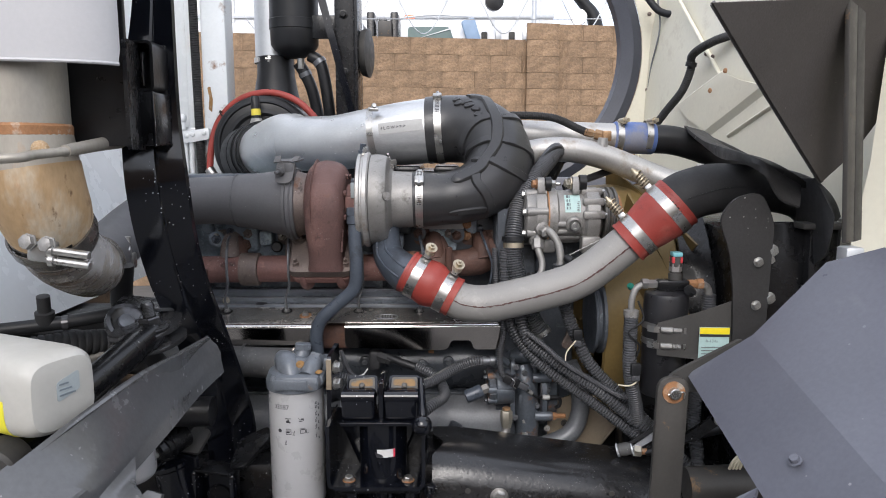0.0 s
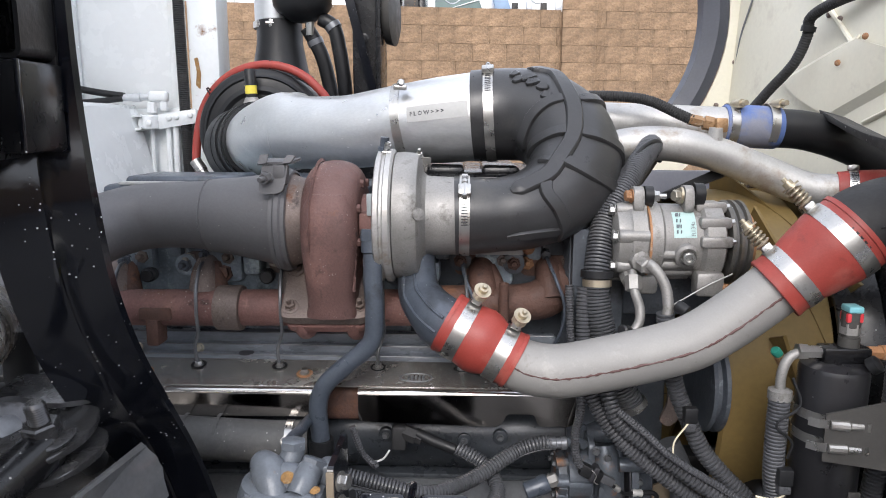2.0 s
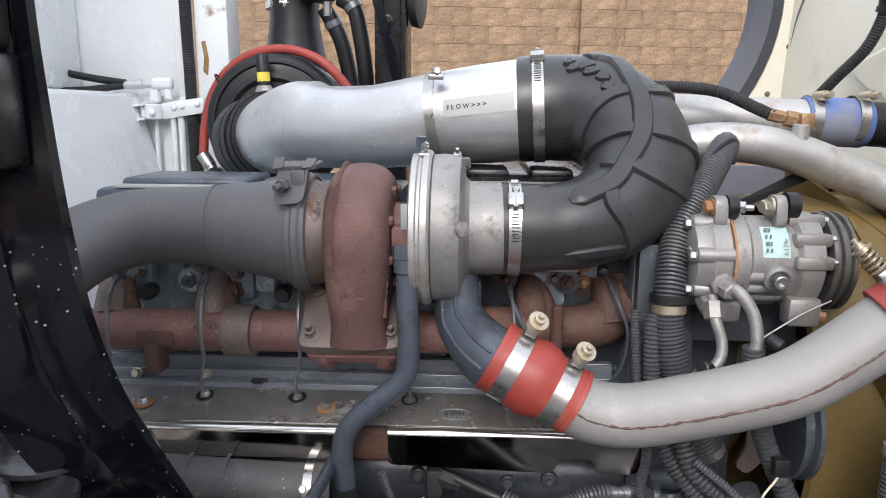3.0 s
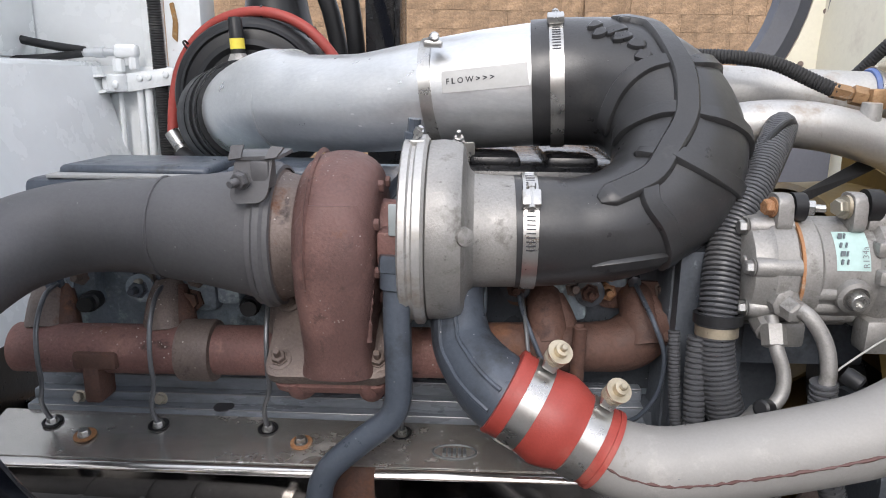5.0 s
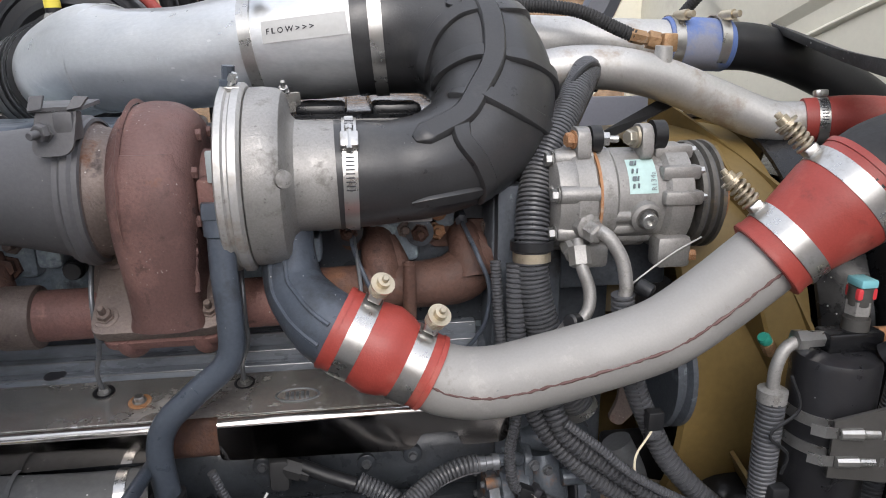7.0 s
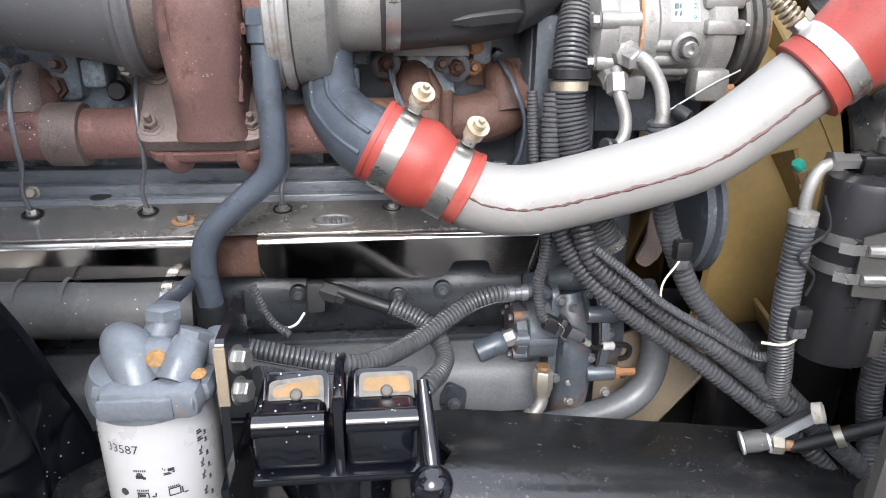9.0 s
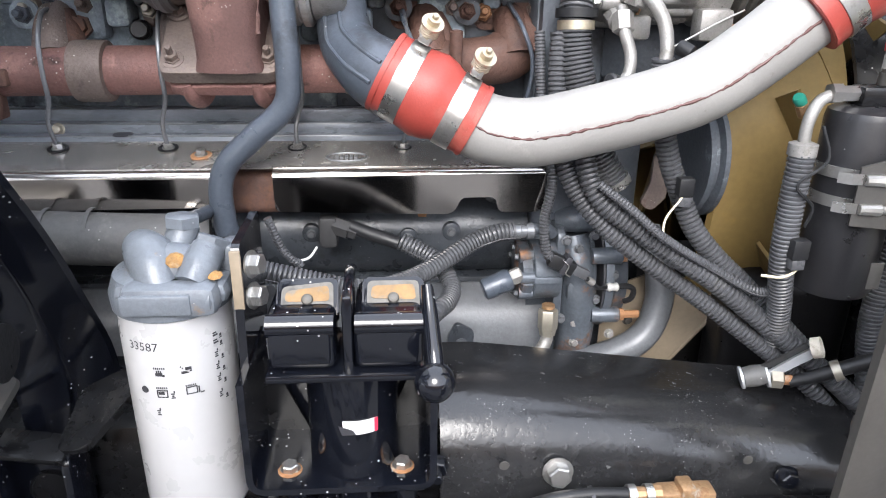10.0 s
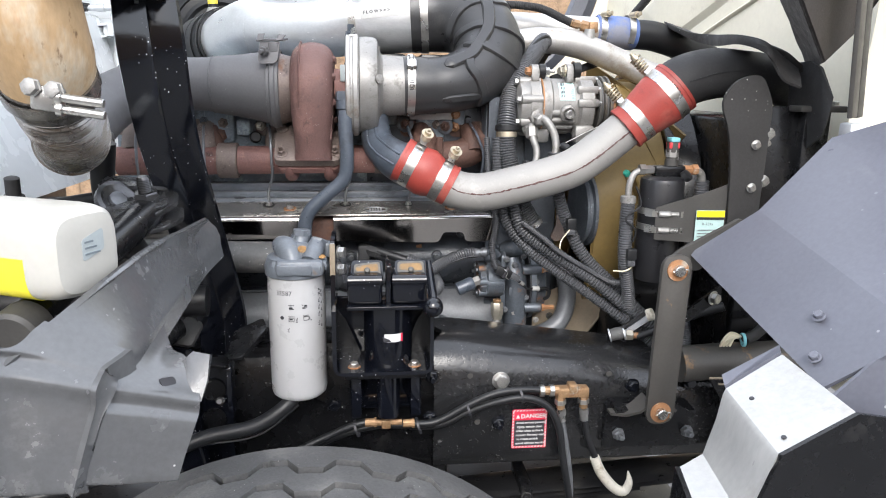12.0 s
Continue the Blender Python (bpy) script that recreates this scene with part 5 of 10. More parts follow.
rib("spine_rib", [(16, -0.8), (20, -0.45), (22, -0.24), (26, 0.18), (31.5, 0.54), (37, 0.78), (42.5, 0.90), (49.5, 0.96), (56, 0.78), (61, 0.72), (67, 0.52)], 0.0135, 0.0056)
rib("rib", [(29, 0.42), (27, 0.75), (26, 1.14), (27, 1.65), (30, 2.1)], 0.0098, 0.0052)
rib("rib", [(39.5, 0.85), (38.5, 1.2), (38, 1.74), (40, 2.2)], 0.0098, 0.0052)
rib("rib", [(40, 0.80), (40, 0.30), (39, -0.42), (39.5, -1.0)], 0.0098, 0.0052)
rib("rib", [(30, 0.35), (30, -0.1), (29, -0.6), (29, -1.1)], 0.0098, 0.0052)
rib("rib", [(50, 0.92), (50, 0.65), (48.5, 0.12), (45.5, -0.6), (45, -1.1)], 0.0100, 0.0052)
rib("rib", [(57, 0.75), (59, 0.36), (58, -0.12), (57, -0.72), (57, -1.3)], 0.0102, 0.0054)
rib("rib", [(52, 1.0), (53, 1.25), (54, 1.4)], 0.0072, 0.0048)
rib("rib", [(57.5, -0.75), (62.5, -0.66), (69, -0.75)], 0.0072, 0.0050)
for s, a in ((14, -0.52), (15.5, -0.30), (18, -0.16), (19.5, 0.06), (22.5, 0.30), (18.5, -0.58), (25, 0.55)):
    rib("moulded_mark", [(s - 1.4, a - 0.03), (s, a + 0.04), (s + 1.4, a)], 0.0072, 0.0048)
worm_clamp(elbow, (-0.006, 1.6345, 1.6685), (1, -0.08, 0.06), 0.0768, 0.016, (0, -0.45, 1))
worm_clamp(elbow, (-0.048, 1.452, 1.5205), (1, 0, 0), 0.0585, 0.015, (0, -0.75, 0.66))

# ---- charge-air pipe, red boots ----
cac = thing("charge_air_pipe", (0.2, 1.31, 1.30), "satin aluminium charge-air pipe with a dark seam line and scratches", "pipe")
CP = [(0.008, 1.346, 1.343), (0.038, 1.341, 1.3275), (0.085, 1.335, 1.3245), (0.152, 1.330, 1.3395), (0.215, 1.326, 1.357), (0.258, 1.322, 1.374), (0.302, 1.319, 1.405), (0.345, 1.315, 1.442), (0.385, 1.312, 1.476)]
part("pipe", tube(CP, 0.0365, 8, 44), "alu_pipe", cac)
seam = [V(*p) + V(0.0, -0.0364, 0.0015) for p in CP]
random.seed(33)
line = even(spline(seam, 8), 0.004)
part("seam_line", sweep(bmesh.new(), [p + V(0, 0, 0.0007 * random.uniform(-1, 1)) for p in line], [random.choice((0.0009, 0.0013, 0.0017, 0.0020)) for p in line], 6), "ink_rust", cac, "ragged red-brown seam line")
bm = bmesh.new()
random.seed(4)
for k in range(10):
    p = V(0.075 + random.random() * 0.03, 1.2995, 1.329 + random.random() * 0.006)
    box(p, p + V(0.003 + random.random() * 0.004, 0.0006, 0.0012), 0, bm)
part("scratch", bm, "ink_grey", cac)


def boot(name, a, b, ra, rb, bulge, label):
    """A silicone boot between two pipe ends, with cuffs."""
    a, b = Vector(a), Vector(b)
    ax, ln = (b - a).normalized(), (b - a).length
    t = thing(name, a.lerp(b, 0.5) - V(0, 0, 0.05), label, "hose coupler", "red charge-air boots")
    prof = [(0, ra * 0.9), (0, ra), (ln * 0.30, ra + 0.001), (ln * 0.36, (ra + bulge) / 2), (ln * 0.48, bulge), (ln * 0.60, (bulge + rb) / 2 + 0.001), (ln * 0.68, rb + 0.001), (ln, rb), (ln, rb * 0.9)]
    part("boot", lathe(prof, a, ax, 48), "red_silicone", t)
    for u, r in ((0.03, ra), (0.97, rb)):
        part("cuff", band(a + ax * ln * u, ax, r - 0.0008, ln * 0.045, 0.0022, 48), "red_silicone", t)
    return t, a, ax, ln


b1, a, ax, ln = boot("charge_air_boot", (-0.072, 1.360, 1.3850), (0.0250, 1.343, 1.3340), 0.0425, 0.0390, 0.0470, "red silicone boot between turbocharger elbow and aluminium pipe")
spring_clamp(b1, a + ax * ln * 0.22, ax, 0.0432, 0.019, (0.34, -0.14, 0.93))
spring_clamp(b1, a + ax * ln * 0.78, ax, 0.0398, 0.019, (0.34, -0.14, 0.93))
b2, a, ax, ln = boot("charge_air_boot", (0.350, 1.313, 1.4465), (0.440, 1.300, 1.5285), 0.0425, 0.0515, 0.0480, "red silicone boot between aluminium pipe and black rubber elbow")
spring_clamp(b2, a + ax * ln * 0.22, ax, 0.0430, 0.019, (-0.66, 0.35, 0.66), True)
spring_clamp(b2, a + ax * ln * 0.80, ax, 0.0520, 0.019, (-0.66, 0.35, 0.66), True)

blk = thing("charge_air_elbow", (0.53, 1.31, 1.5), "smooth black rubber elbow running to the cooler", "hose")
part("hose", tube([(0.420, 1.301, 1.512), (0.450, 1.300, 1.536), (0.50, 1.302, 1.550), (0.56, 1.31, 1.552), (0.64, 1.33, 1.545), (0.71, 1.37, 1.525), (0.765, 1.42, 1.485), (0.785, 1.45, 1.43), (0.78, 1.46, 1.34), (0.77, 1.46, 1.20)], [0.048, 0.048, 0.047, 0.043, 0.042, 0.042, 0.042, 0.042, 0.042, 0.042], 8, 32), "rubber_dusty", blk)

part("mould_line", tube([(0.440, 1.252, 1.535), (0.50, 1.255, 1.552), (0.56, 1.267, 1.555), (0.64, 1.288, 1.548), (0.71, 1.330, 1.527)], 0.0012, 6, 6), "rubber", blk)
part("end_lip", band((0.428, 1.300, 1.518), (0.74, -0.1, 0.66), 0.0482, 0.006, 0.002, 40), "rubber", blk)
p2 = thing("coolant_pipe", (0.35, 1.62, 1.55), "scratched aluminium pipe bent over the compressor, with a red boot", "pipe")
part("pipe", tube([(0.10, 1.66, 1.60), (0.17, 1.64, 1.608), (0.235, 1.625, 1.622), (0.30, 1.62, 1.622), (0.37, 1.62, 1.607), (0.45, 1.618, 1.577), (0.52, 1.605, 1.550), (0.575, 1.595, 1.548)], 0.0285, 8, 32), "alu_worn", p2)
part("red_boot", tube([(0.565, 1.597, 1.548), (0.62, 1.575, 1.553), (0.68, 1.55, 1.55)], 0.032, 8, 28), "red_silicone", p2, "red silicone boot")
worm_clamp(p2, (0.585, 1.590, 1.549), (0.9, -0.35, 0.05), 0.0325, 0.013, (1, -0.3, 1))
part("bung", lathe([(0, 0.013), (0.022, 0.011)], (0.365, 1.612, 1.628), (0, -0.1, 1), 14), "alu_worn", p2)
p3 = thing("intake_crossover_pipe", (0.3, 1.73, 1.62), "dull aluminium pipe ending in a faded blue silicone boot", "pipe")
part("pipe", tube([(0.05, 1.74, 1.665), (0.23, 1.735, 1.660), (0.43, 1.735, 1.653)], 0.034, 6, 32), "alu_worn", p3)
part("blue_boot", lathe([(0, 0.036), (0.004, 0.0385), (0.095, 0.0385), (0.10, 0.036)], (0.418, 1.735, 1.654), (1, 0, -0.04), 36), "blue_silicone", p3, "faded blue silicone boot")
part("black_hose", tube([(0.51, 1.735, 1.650), (0.57, 1.735, 1.645), (0.65, 1.74, 1.622), (0.74, 1.74, 1.58), (0.82, 1.74, 1.53)], 0.035, 8, 28), "rubber", p3, "black rubber hose")
for x in (0.430, 0.500):
    cl = part("band_clamp", band((x, 1.735, 1.6535), (1, 0, -0.04), 0.039, 0.015, 0.0014, 40), "steel", p3)
    part("screw", lathe([(-0.012, 0.008), (0.010, 0.008), (0.010, 0.005), (0.020, 0.005)], (x + 0.006, 1.712, 1.692), (0.4, -1, 0.1), 12), "zinc_yellow", cl)
air = thing("air_line", (0.3, 1.6, 1.66), "dusty braided rubber line ending in a brass elbow", "hose")
part("line", corrugated([(0.10, 1.69, 1.703), (0.19, 1.68, 1.704), (0.245, 1.67, 1.700), (0.275, 1.66, 1.692), (0.31, 1.645, 1.674), (0.335, 1.635, 1.662)], 0.0092, 0.0042, 0.12, 12), "rubber_dusty", air)
bm = lathe([(0, 0.0095), (0.02, 0.0095), (0.02, 0.0075), (0.024, 0.0075), (0.024, 0.012), (0.040, 0.012), (0.04, 0.009), (0.046, 0.009)], (0.328, 1.636, 1.664), (1, -0.12, -0.22), 6)
box((0.366, 1.613, 1.642), (0.386, 1.634, 1.666), 0.003, bm)
part("brass_fitting", bm, "brass", air)

# ---- refrigerant compressor ----
comp = thing("refrigerant_compressor", (0.27, 1.49, 1.42), "cast aluminium refrigerant compressor with a cyan label and a belt pulley", "compressor")
k0 = (0.171, 1.490, 1.485)
bm = lathe([(0, 0.030), (0.002, 0.050), (0.005, 0.0545), (0.020, 0.0565), (0.024, 0.0595), (0.044, 0.0600), (0.047, 0.057)], k0, T, 44)
part("rear_head", bm, "alu_cast", comp)
for k in range(7):
    a = 2 * math.pi * k / 7 + 0.2
    p = V(*k0) + V(0.004, 0.0515 * math.cos(a), 0.0515 * math.sin(a))
    part("bolt_boss", lathe([(0, 0.0085), (0.002, 0.0100), (0.042, 0.0112)], p, T, 16), "alu_cast", comp)
    fastener(comp, p + V(-0.001, 0, 0), (-1, 0, 0), 0.0165, "steel")
for y, z, r in ((1.470, 1.470, 0.009), (1.482, 1.508, 0.007), (1.458, 1.500, 0.006)):
    part("head_dimple", lathe([(0, r), (0.003, r * 0.7), (0.0035, 0.001)], (0.1725, y, z), (-1, -0.2, 0), 16), "alu_cast", comp)
part("gasket", band((0.2195, 1.490, 1.485), T, 0.0560, 0.003, 0.0038, 40), "rust_steel", comp)
bm = lathe([(0.050, 0.0580), (0.066, 0.0585), (0.070, 0.0545), (0.122, 0.0545), (0.127, 0.0600), (0.152, 0.0600), (0.158, 0.050), (0.162, 0.040)], k0, T, 48)
part("body", bm, "alu_cast", comp)
for k in range(5):
    a = math.pi * (1.08 + 0.105 * k)
    p = V(0, 0.0505 * math.cos(a), 0.0505 * math.sin(a))
    part("rib", lathe([(0.058, 0.004), (0.060, 0.0082), (0.112, 0.0074), (0.117, 0.003)], V(*k0) + p, T, 14), "alu_cast", comp)
for a in (0.12, 0.62, 1.18):
    p = V(0, -0.056 * math.cos(a), 0.056 * math.sin(a))
    part("lug", box(V(0.298, 1.490, 1.485) + p - V(0.010, 0.008, 0.008), V(0.332, 1.490, 1.485) + p + V(0, 0.008, 0.008), 0.004), "alu_cast", comp)
    fastener(comp, V(0.331, 1.490, 1.485) + p, (1, -0.2, 0.1), 0.013, "steel")
part("ear_plate", slab(rounded([(0.205, 1.452, 1.53), (0.205, 1.490, 1.53), (0.205, 1.486, 1.566), (0.205, 1.456, 1.566)], 0.010), 0.015, None, 0.002), "alu_cast", comp)
part("ear_plate", slab(rounded([(0.276, 1.452, 1.53), (0.276, 1.490, 1.53), (0.276, 1.486, 1.568), (0.276, 1.456, 1.568)], 0.010), 0.013, None, 0.002), "alu_cast", comp)
part("bushing", lathe([(0, 0.008), (0, 0.0145), (0.012, 0.0145), (0.012, 0.008)], (0.214, 1.468, 1.553), T, 20), "rubber", comp, "black bracket bushing")
part("bushing", lathe([(0, 0.008), (0, 0.0160), (0.014, 0.0160), (0.014, 0.008)], (0.284, 1.468, 1.556), T, 20), "rubber", comp, "black bracket bushing")
part("mount_washer", lathe([(0, 0.012), (0.003, 0.012)], (0.265, 1.466, 1.554), T, 18), "zinc_yellow", comp)
fastener(comp, (0.1965, 1.466, 1.553), (-1, -0.15, 0), 0.019, "rust_steel")
fastener(comp, (0.228, 1.466, 1.553), (1, -0.3, 0), 0.018, "steel", "stud_nut")
fastener(comp, (0.264, 1.465, 1.554), (-1, -0.35, 0.05), 0.020, "zinc_plain")
part("foot_ear", box((0.286, 1.432, 1.412), (0.326, 1.462, 1.448), 0.006), "alu_cast", comp)
part("foot_ear", box((0.208, 1.445, 1.412), (0.236, 1.470, 1.440), 0.006), "alu_cast", comp)
fastener(comp, (0.325, 1.440, 1.425), (1, -0.3, 0), 0.016, "rust_steel")
part("oil_plug_boss", lathe([(0, 0.018), (0.010, 0.0165), (0.012, 0.0125), (0.008, 0.011)], (0.270, 1.441, 1.473), (0, -1, -0.2), 24), "alu_cast", comp)
fastener(comp, (0.270, 1.430, 1.471), (0, -1, -0.2), 0.018, "steel", "socket_head")
lab = bmesh.new()
sheet([[V(x, 1.490 - 0.0548 * math.cos(a), 1.485 + 0.0548 * math.sin(a)) for a in (0.22, 0.42, 0.62, 0.80, 0.98)] for x in (0.252, 0.268, 0.284)], 0.0006, lab)
lb = part("label", lab, "label_cyan", comp, "faded cyan rating label")
lettering("print", "R134a", (0.2815, 1.4352, 1.500), (0, 0.40, 0.92), (-1, 0, 0), 0.0085, "ink_grey", lb)
bm = bmesh.new()
for k in range(4):
    z = 1.503 + 0.0075 * k
    y = 1.490 - math.sqrt(0.0556 ** 2 - (z - 1.485) ** 2)
    box((0.2555, y - 0.0006, z), (0.2575 + 0.002 * (k % 2), y + 0.0008, z + 0.005), 0, bm)
    box((0.2610, y - 0.0006, z), (0.2625, y + 0.0008, z + 0.005), 0, bm)
part("print_bars", bm, "label_slate", lb)
pul = part("pulley", lathe([(0, 0.035), (0.001, 0.060), (0.005, 0.062), (0.007, 0.055), (0.010, 0.055), (0.012, 0.062), (0.016, 0.062), (0.018, 0.055), (0.021, 0.055), (0.023, 0.062), (0.027, 0.062), (0.029, 0.05), (0.03, 0.03)], (0.332, 1.490, 1.484), T, 48), "chrome_dull", comp, "grooved worn grey belt pulley")
for x in (0.3405, 0.3515, 0.3605):
    part("pulley_groove", band((x, 1.490, 1.484), T, 0.0555, 0.003, 0.002, 48), "hose_grey", pul, "worn grey groove")
part("clutch_hub", lathe([(0, 0.045), (0.006, 0.045), (0.008, 0.02), (0.016, 0.018)], (0.365, 1.490, 1.484), T, 32), "rust_steel", comp)
part("fitting_block", lathe([(0, 0.016), (0.020, 0.0145), (0.022, 0.011)], (0.203, 1.450, 1.466), (0.15, -1, -0.1), 8), "alu_cast", comp)
part("fitting_block", lathe([(0, 0.014), (0.018, 0.0130), (0.020, 0.010)], (0.194, 1.452, 1.440), (0, -1, -0.35), 8), "alu_cast", comp)
for pts, r in (([(0.207, 1.432, 1.462), (0.220, 1.415, 1.458), (0.234, 1.405, 1.435), (0.238, 1.398, 1.408), (0.236, 1.396, 1.392)], 0.0076), ([(0.196, 1.438, 1.448), (0.196, 1.420, 1.425), (0.203, 1.412, 1.400), (0.200, 1.406, 1.378), (0.182, 1.40, 1.360)], 0.0068)):
    part("pipe_stub", tube(pts, r, 8, 14), "alu_cast", comp)
part("pipe_nut", lathe([(0, 0.012), (0.016, 0.012), (0.018, 0.009)], (0.207, 1.434, 1.462), (0.3, -0.8, -0.2), 6), "alu_cast", comp)
part("pipe_nut", lathe([(0, 0.012), (0.020, 0.012), (0.022, 0.009)], (0.196, 1.432, 1.442), (0, -0.5, -1), 6), "alu_cast", comp)
part("coil_wire", tube([(0.335, 1.432, 1.447), (0.30, 1.425, 1.432), (0.258, 1.405, 1.415), (0.243, 1.395, 1.41)], 0.0010, 6, 6), "label_grey", comp)
part("valve_cap", lathe([(0, 0.007), (0.004, 0.0085), (0.016, 0.0085), (0.018, 0.006)], (0.246, 1.388, 1.412), (0.5, -0.4, -0.3), 12), "rubber", comp, "black service-valve cap")
part("valve_cap", lathe([(0, 0.007), (0.004, 0.0085), (0.016, 0.0085), (0.018, 0.006)], (0.186, 1.394, 1.372), (-0.6, -0.5, 0.2), 12), "rubber", comp, "black service-valve cap")
part("hose_ferrule", lathe([(0, 0.0085), (0.002, 0.0125), (0.022, 0.0125), (0.024, 0.010)], (0.184, 1.401, 1.364), (-0.7, -0.1, -0.9), 16), "alu_cast", comp)
comp.location += V(-0.004, -0.028, 0)
bk = thing("compressor_bracket", (0.28, 1.52, 1.40), "dark bolted bracket carrying the compressor", "bracket")
part("bracket", box((0.20, 1.50, 1.36), (0.34, 1.56, 1.44), 0.006), "engine", bk)
bl = thing("belt_run", (0.41, 1.6, 1.55), "black drive belt slanting over the compressor", "belt")
part("belt", slab([(0.271, 1.56, 1.534), (0.266, 1.56, 1.545), (0.373, 1.64, 1.577), (0.396, 1.64, 1.568)], 0.006), "rubber", bl)
bm = lathe([(0, 0.02), (0.001, 0.075), (0.006, 0.078), (0.009, 0.068), (0.015, 0.068), (0.018, 0.078), (0.024, 0.078), (0.026, 0.05), (0.03, 0.03)], (0.315, 1.47, 1.265), T, 44)
pw = thing("crank_pulley", (0.33, 1.47, 1.18), "dull grey grooved drive pulley at the front of the engine", "pulley")
part("pulley", bm, "engine", pw)
part("hub", lathe([(0, 0.04), (0.02, 0.04), (0.022, 0.02)], (0.345, 1.47, 1.265), T, 28), "engine", pw)

# ---- fuel filter ----
ff = thing("fuel_filter", (-0.256, 1.178, 1.0), "white spin-on fuel filter with black print, on a grey cast head", "fuel filter")
FC = V(-0.2575, 1.178, 0)
part("canister", lathe([(0.996, 0.020), (0.997, 0.040), (1.002, 0.0455), (1.009, 0.0475), (1.195, 0.0478), (1.203, 0.0470), (1.206, 0.0475), (1.212, 0.0475), (1.213, 0.04)], FC, (0, 0, 1), 56), "filter_white", ff)
bm = lathe([(1.212, 0.046), (1.214, 0.0505), (1.228, 0.0515), (1.232, 0.050), (1.243, 0.046), (1.246, 0.040)], FC, (0, 0, 1), 44)
box(FC + V(-0.028, -0.054, 1.217), FC + V(0.050, -0.02, 1.246), 0.010, bm)
box(FC + V(-0.038, -0.040, 1.222), FC + V(0.056, 0.03, 1.244), 0.010, bm)
part("head", bm, "filter_head", ff, "grey cast filter head with rust at the fittings")
lobe = [FC + V(-0.032, 0.014, 1.252), FC + V(-0.024, 0.006, 1.258), FC + V(-0.014, -0.006, 1.256), FC + V(-0.005, -0.020, 1.248), FC + V(0.002, -0.034, 1.234)]
part("head_lobe", tube(lobe, [0.008, 0.0165, 0.0205, 0.0200, 0.015], 7, 26), "filter_head", ff)
part("head_valley", tube([FC + V(-0.020, -0.010, 1.242), FC + V(0.008, -0.012, 1.247), FC + V(0.038, -0.008, 1.244)], [0.017, 0.0215, 0.017], 6, 24), "filter_head", ff)
part("head_port", tube([FC + V(0.004, 0.010, 1.244), FC + V(0.008, 0.014, 1.262), FC + V(0.012, 0.018, 1.275)], [0.017, 0.0145, 0.0125], 5, 20), "filter_head", ff)
part("head_port", tube([FC + V(0.026, -0.034, 1.240), FC + V(0.031, -0.022, 1.250), FC + V(0.037, -0.008, 1.262)], [0.014, 0.0165, 0.0145], 6, 22), "filter_head", ff)
part("front_pad", box(FC + V(-0.026, -0.0560, 1.222), FC + V(0.030, -0.050, 1.240), 0.003), "filter_head", ff)
part("side_boss", lathe([(0, 0.0125), (0.016, 0.0115), (0.018, 0.008)], FC + V(0.030, -0.040, 1.232), (1, -0.15, 0), 20), "filter_head", ff)
part("cast_lug", box(FC + V(0.044, -0.012, 1.240), FC + V(0.062, 0.018, 1.266), 0.006), "filter_head", ff)
part("port_hex", lathe([(0, 0.0155), (0.009, 0.0155), (0.0105, 0.013)], FC + V(0.010, 0.016, 1.274), (0.05, 0.1, 1), 6), "filter_head", ff)
part("port_hex", lathe([(0, 0.0150), (0.009, 0.0150), (0.0105, 0.0125)], FC + V(0.038, -0.006, 1.262), (0.3, 0.4, 0.9), 6), "filter_head", ff)
part("rust_patch", lathe([(0, 0.0080), (0.0018, 0.0062), (0.003, 0.001)], FC + V(0.014, -0.028, 1.260), (0.1, -0.6, 0.8), 9), "rust_bright", ff, "bright rust bloom")
part("rust_patch", lathe([(0, 0.0064), (0.0014, 0.0046), (0.002, 0.001)], FC + V(0.046, -0.034, 1.2485), (0, -0.3, 1), 8), "rust_bright", ff)
fastener(ff, FC + V(0.072, -0.020, 1.252), (1, -0.3, 0.1), 0.022, "steel")
fastener(ff, FC + V(0.072, -0.022, 1.224), (1, -0.3, 0.1), 0.022, "steel")
def can(a, z):
    return V(FC.x + 0.0480 * math.cos(a), FC.y + 0.0480 * math.sin(a), z)
A0 = -2.22
lettering("number", "33587", can(A0, 1.1862), (1, 0, 0), (0, 0, 1), 0.0112, "ink", ff, (FC, 0.0481))
part("print_dot", lathe([(0, 0.0034), (0.0006, 0.0032)], can(A0 + 0.010 / 0.048, 1.148), can(A0 + 0.010 / 0.048, 0) - FC * 1.0, 16), "ink", ff)


def strokes(x, z, marks):
    """A small printed pictogram at x along and z up the can: bars (dx, dz, width, height) in millimetres."""
    bm = bmesh.new()
    for dx, dz, w, h in marks:
        a = A0 + (x + dx * 0.001) / 0.048
        sheet([[can(a + w * 0.001 * i / 2 / 0.048, z + zz * 0.001) for i in range(3)] for zz in (dz, dz + h)], 0.0004, bm)
    for v in bm.verts:
        v.co += V(v.co.x - FC.x, v.co.y - FC.y, 0).normalized() * 0.0003
    part("pictogram", bm, "ink", ff)


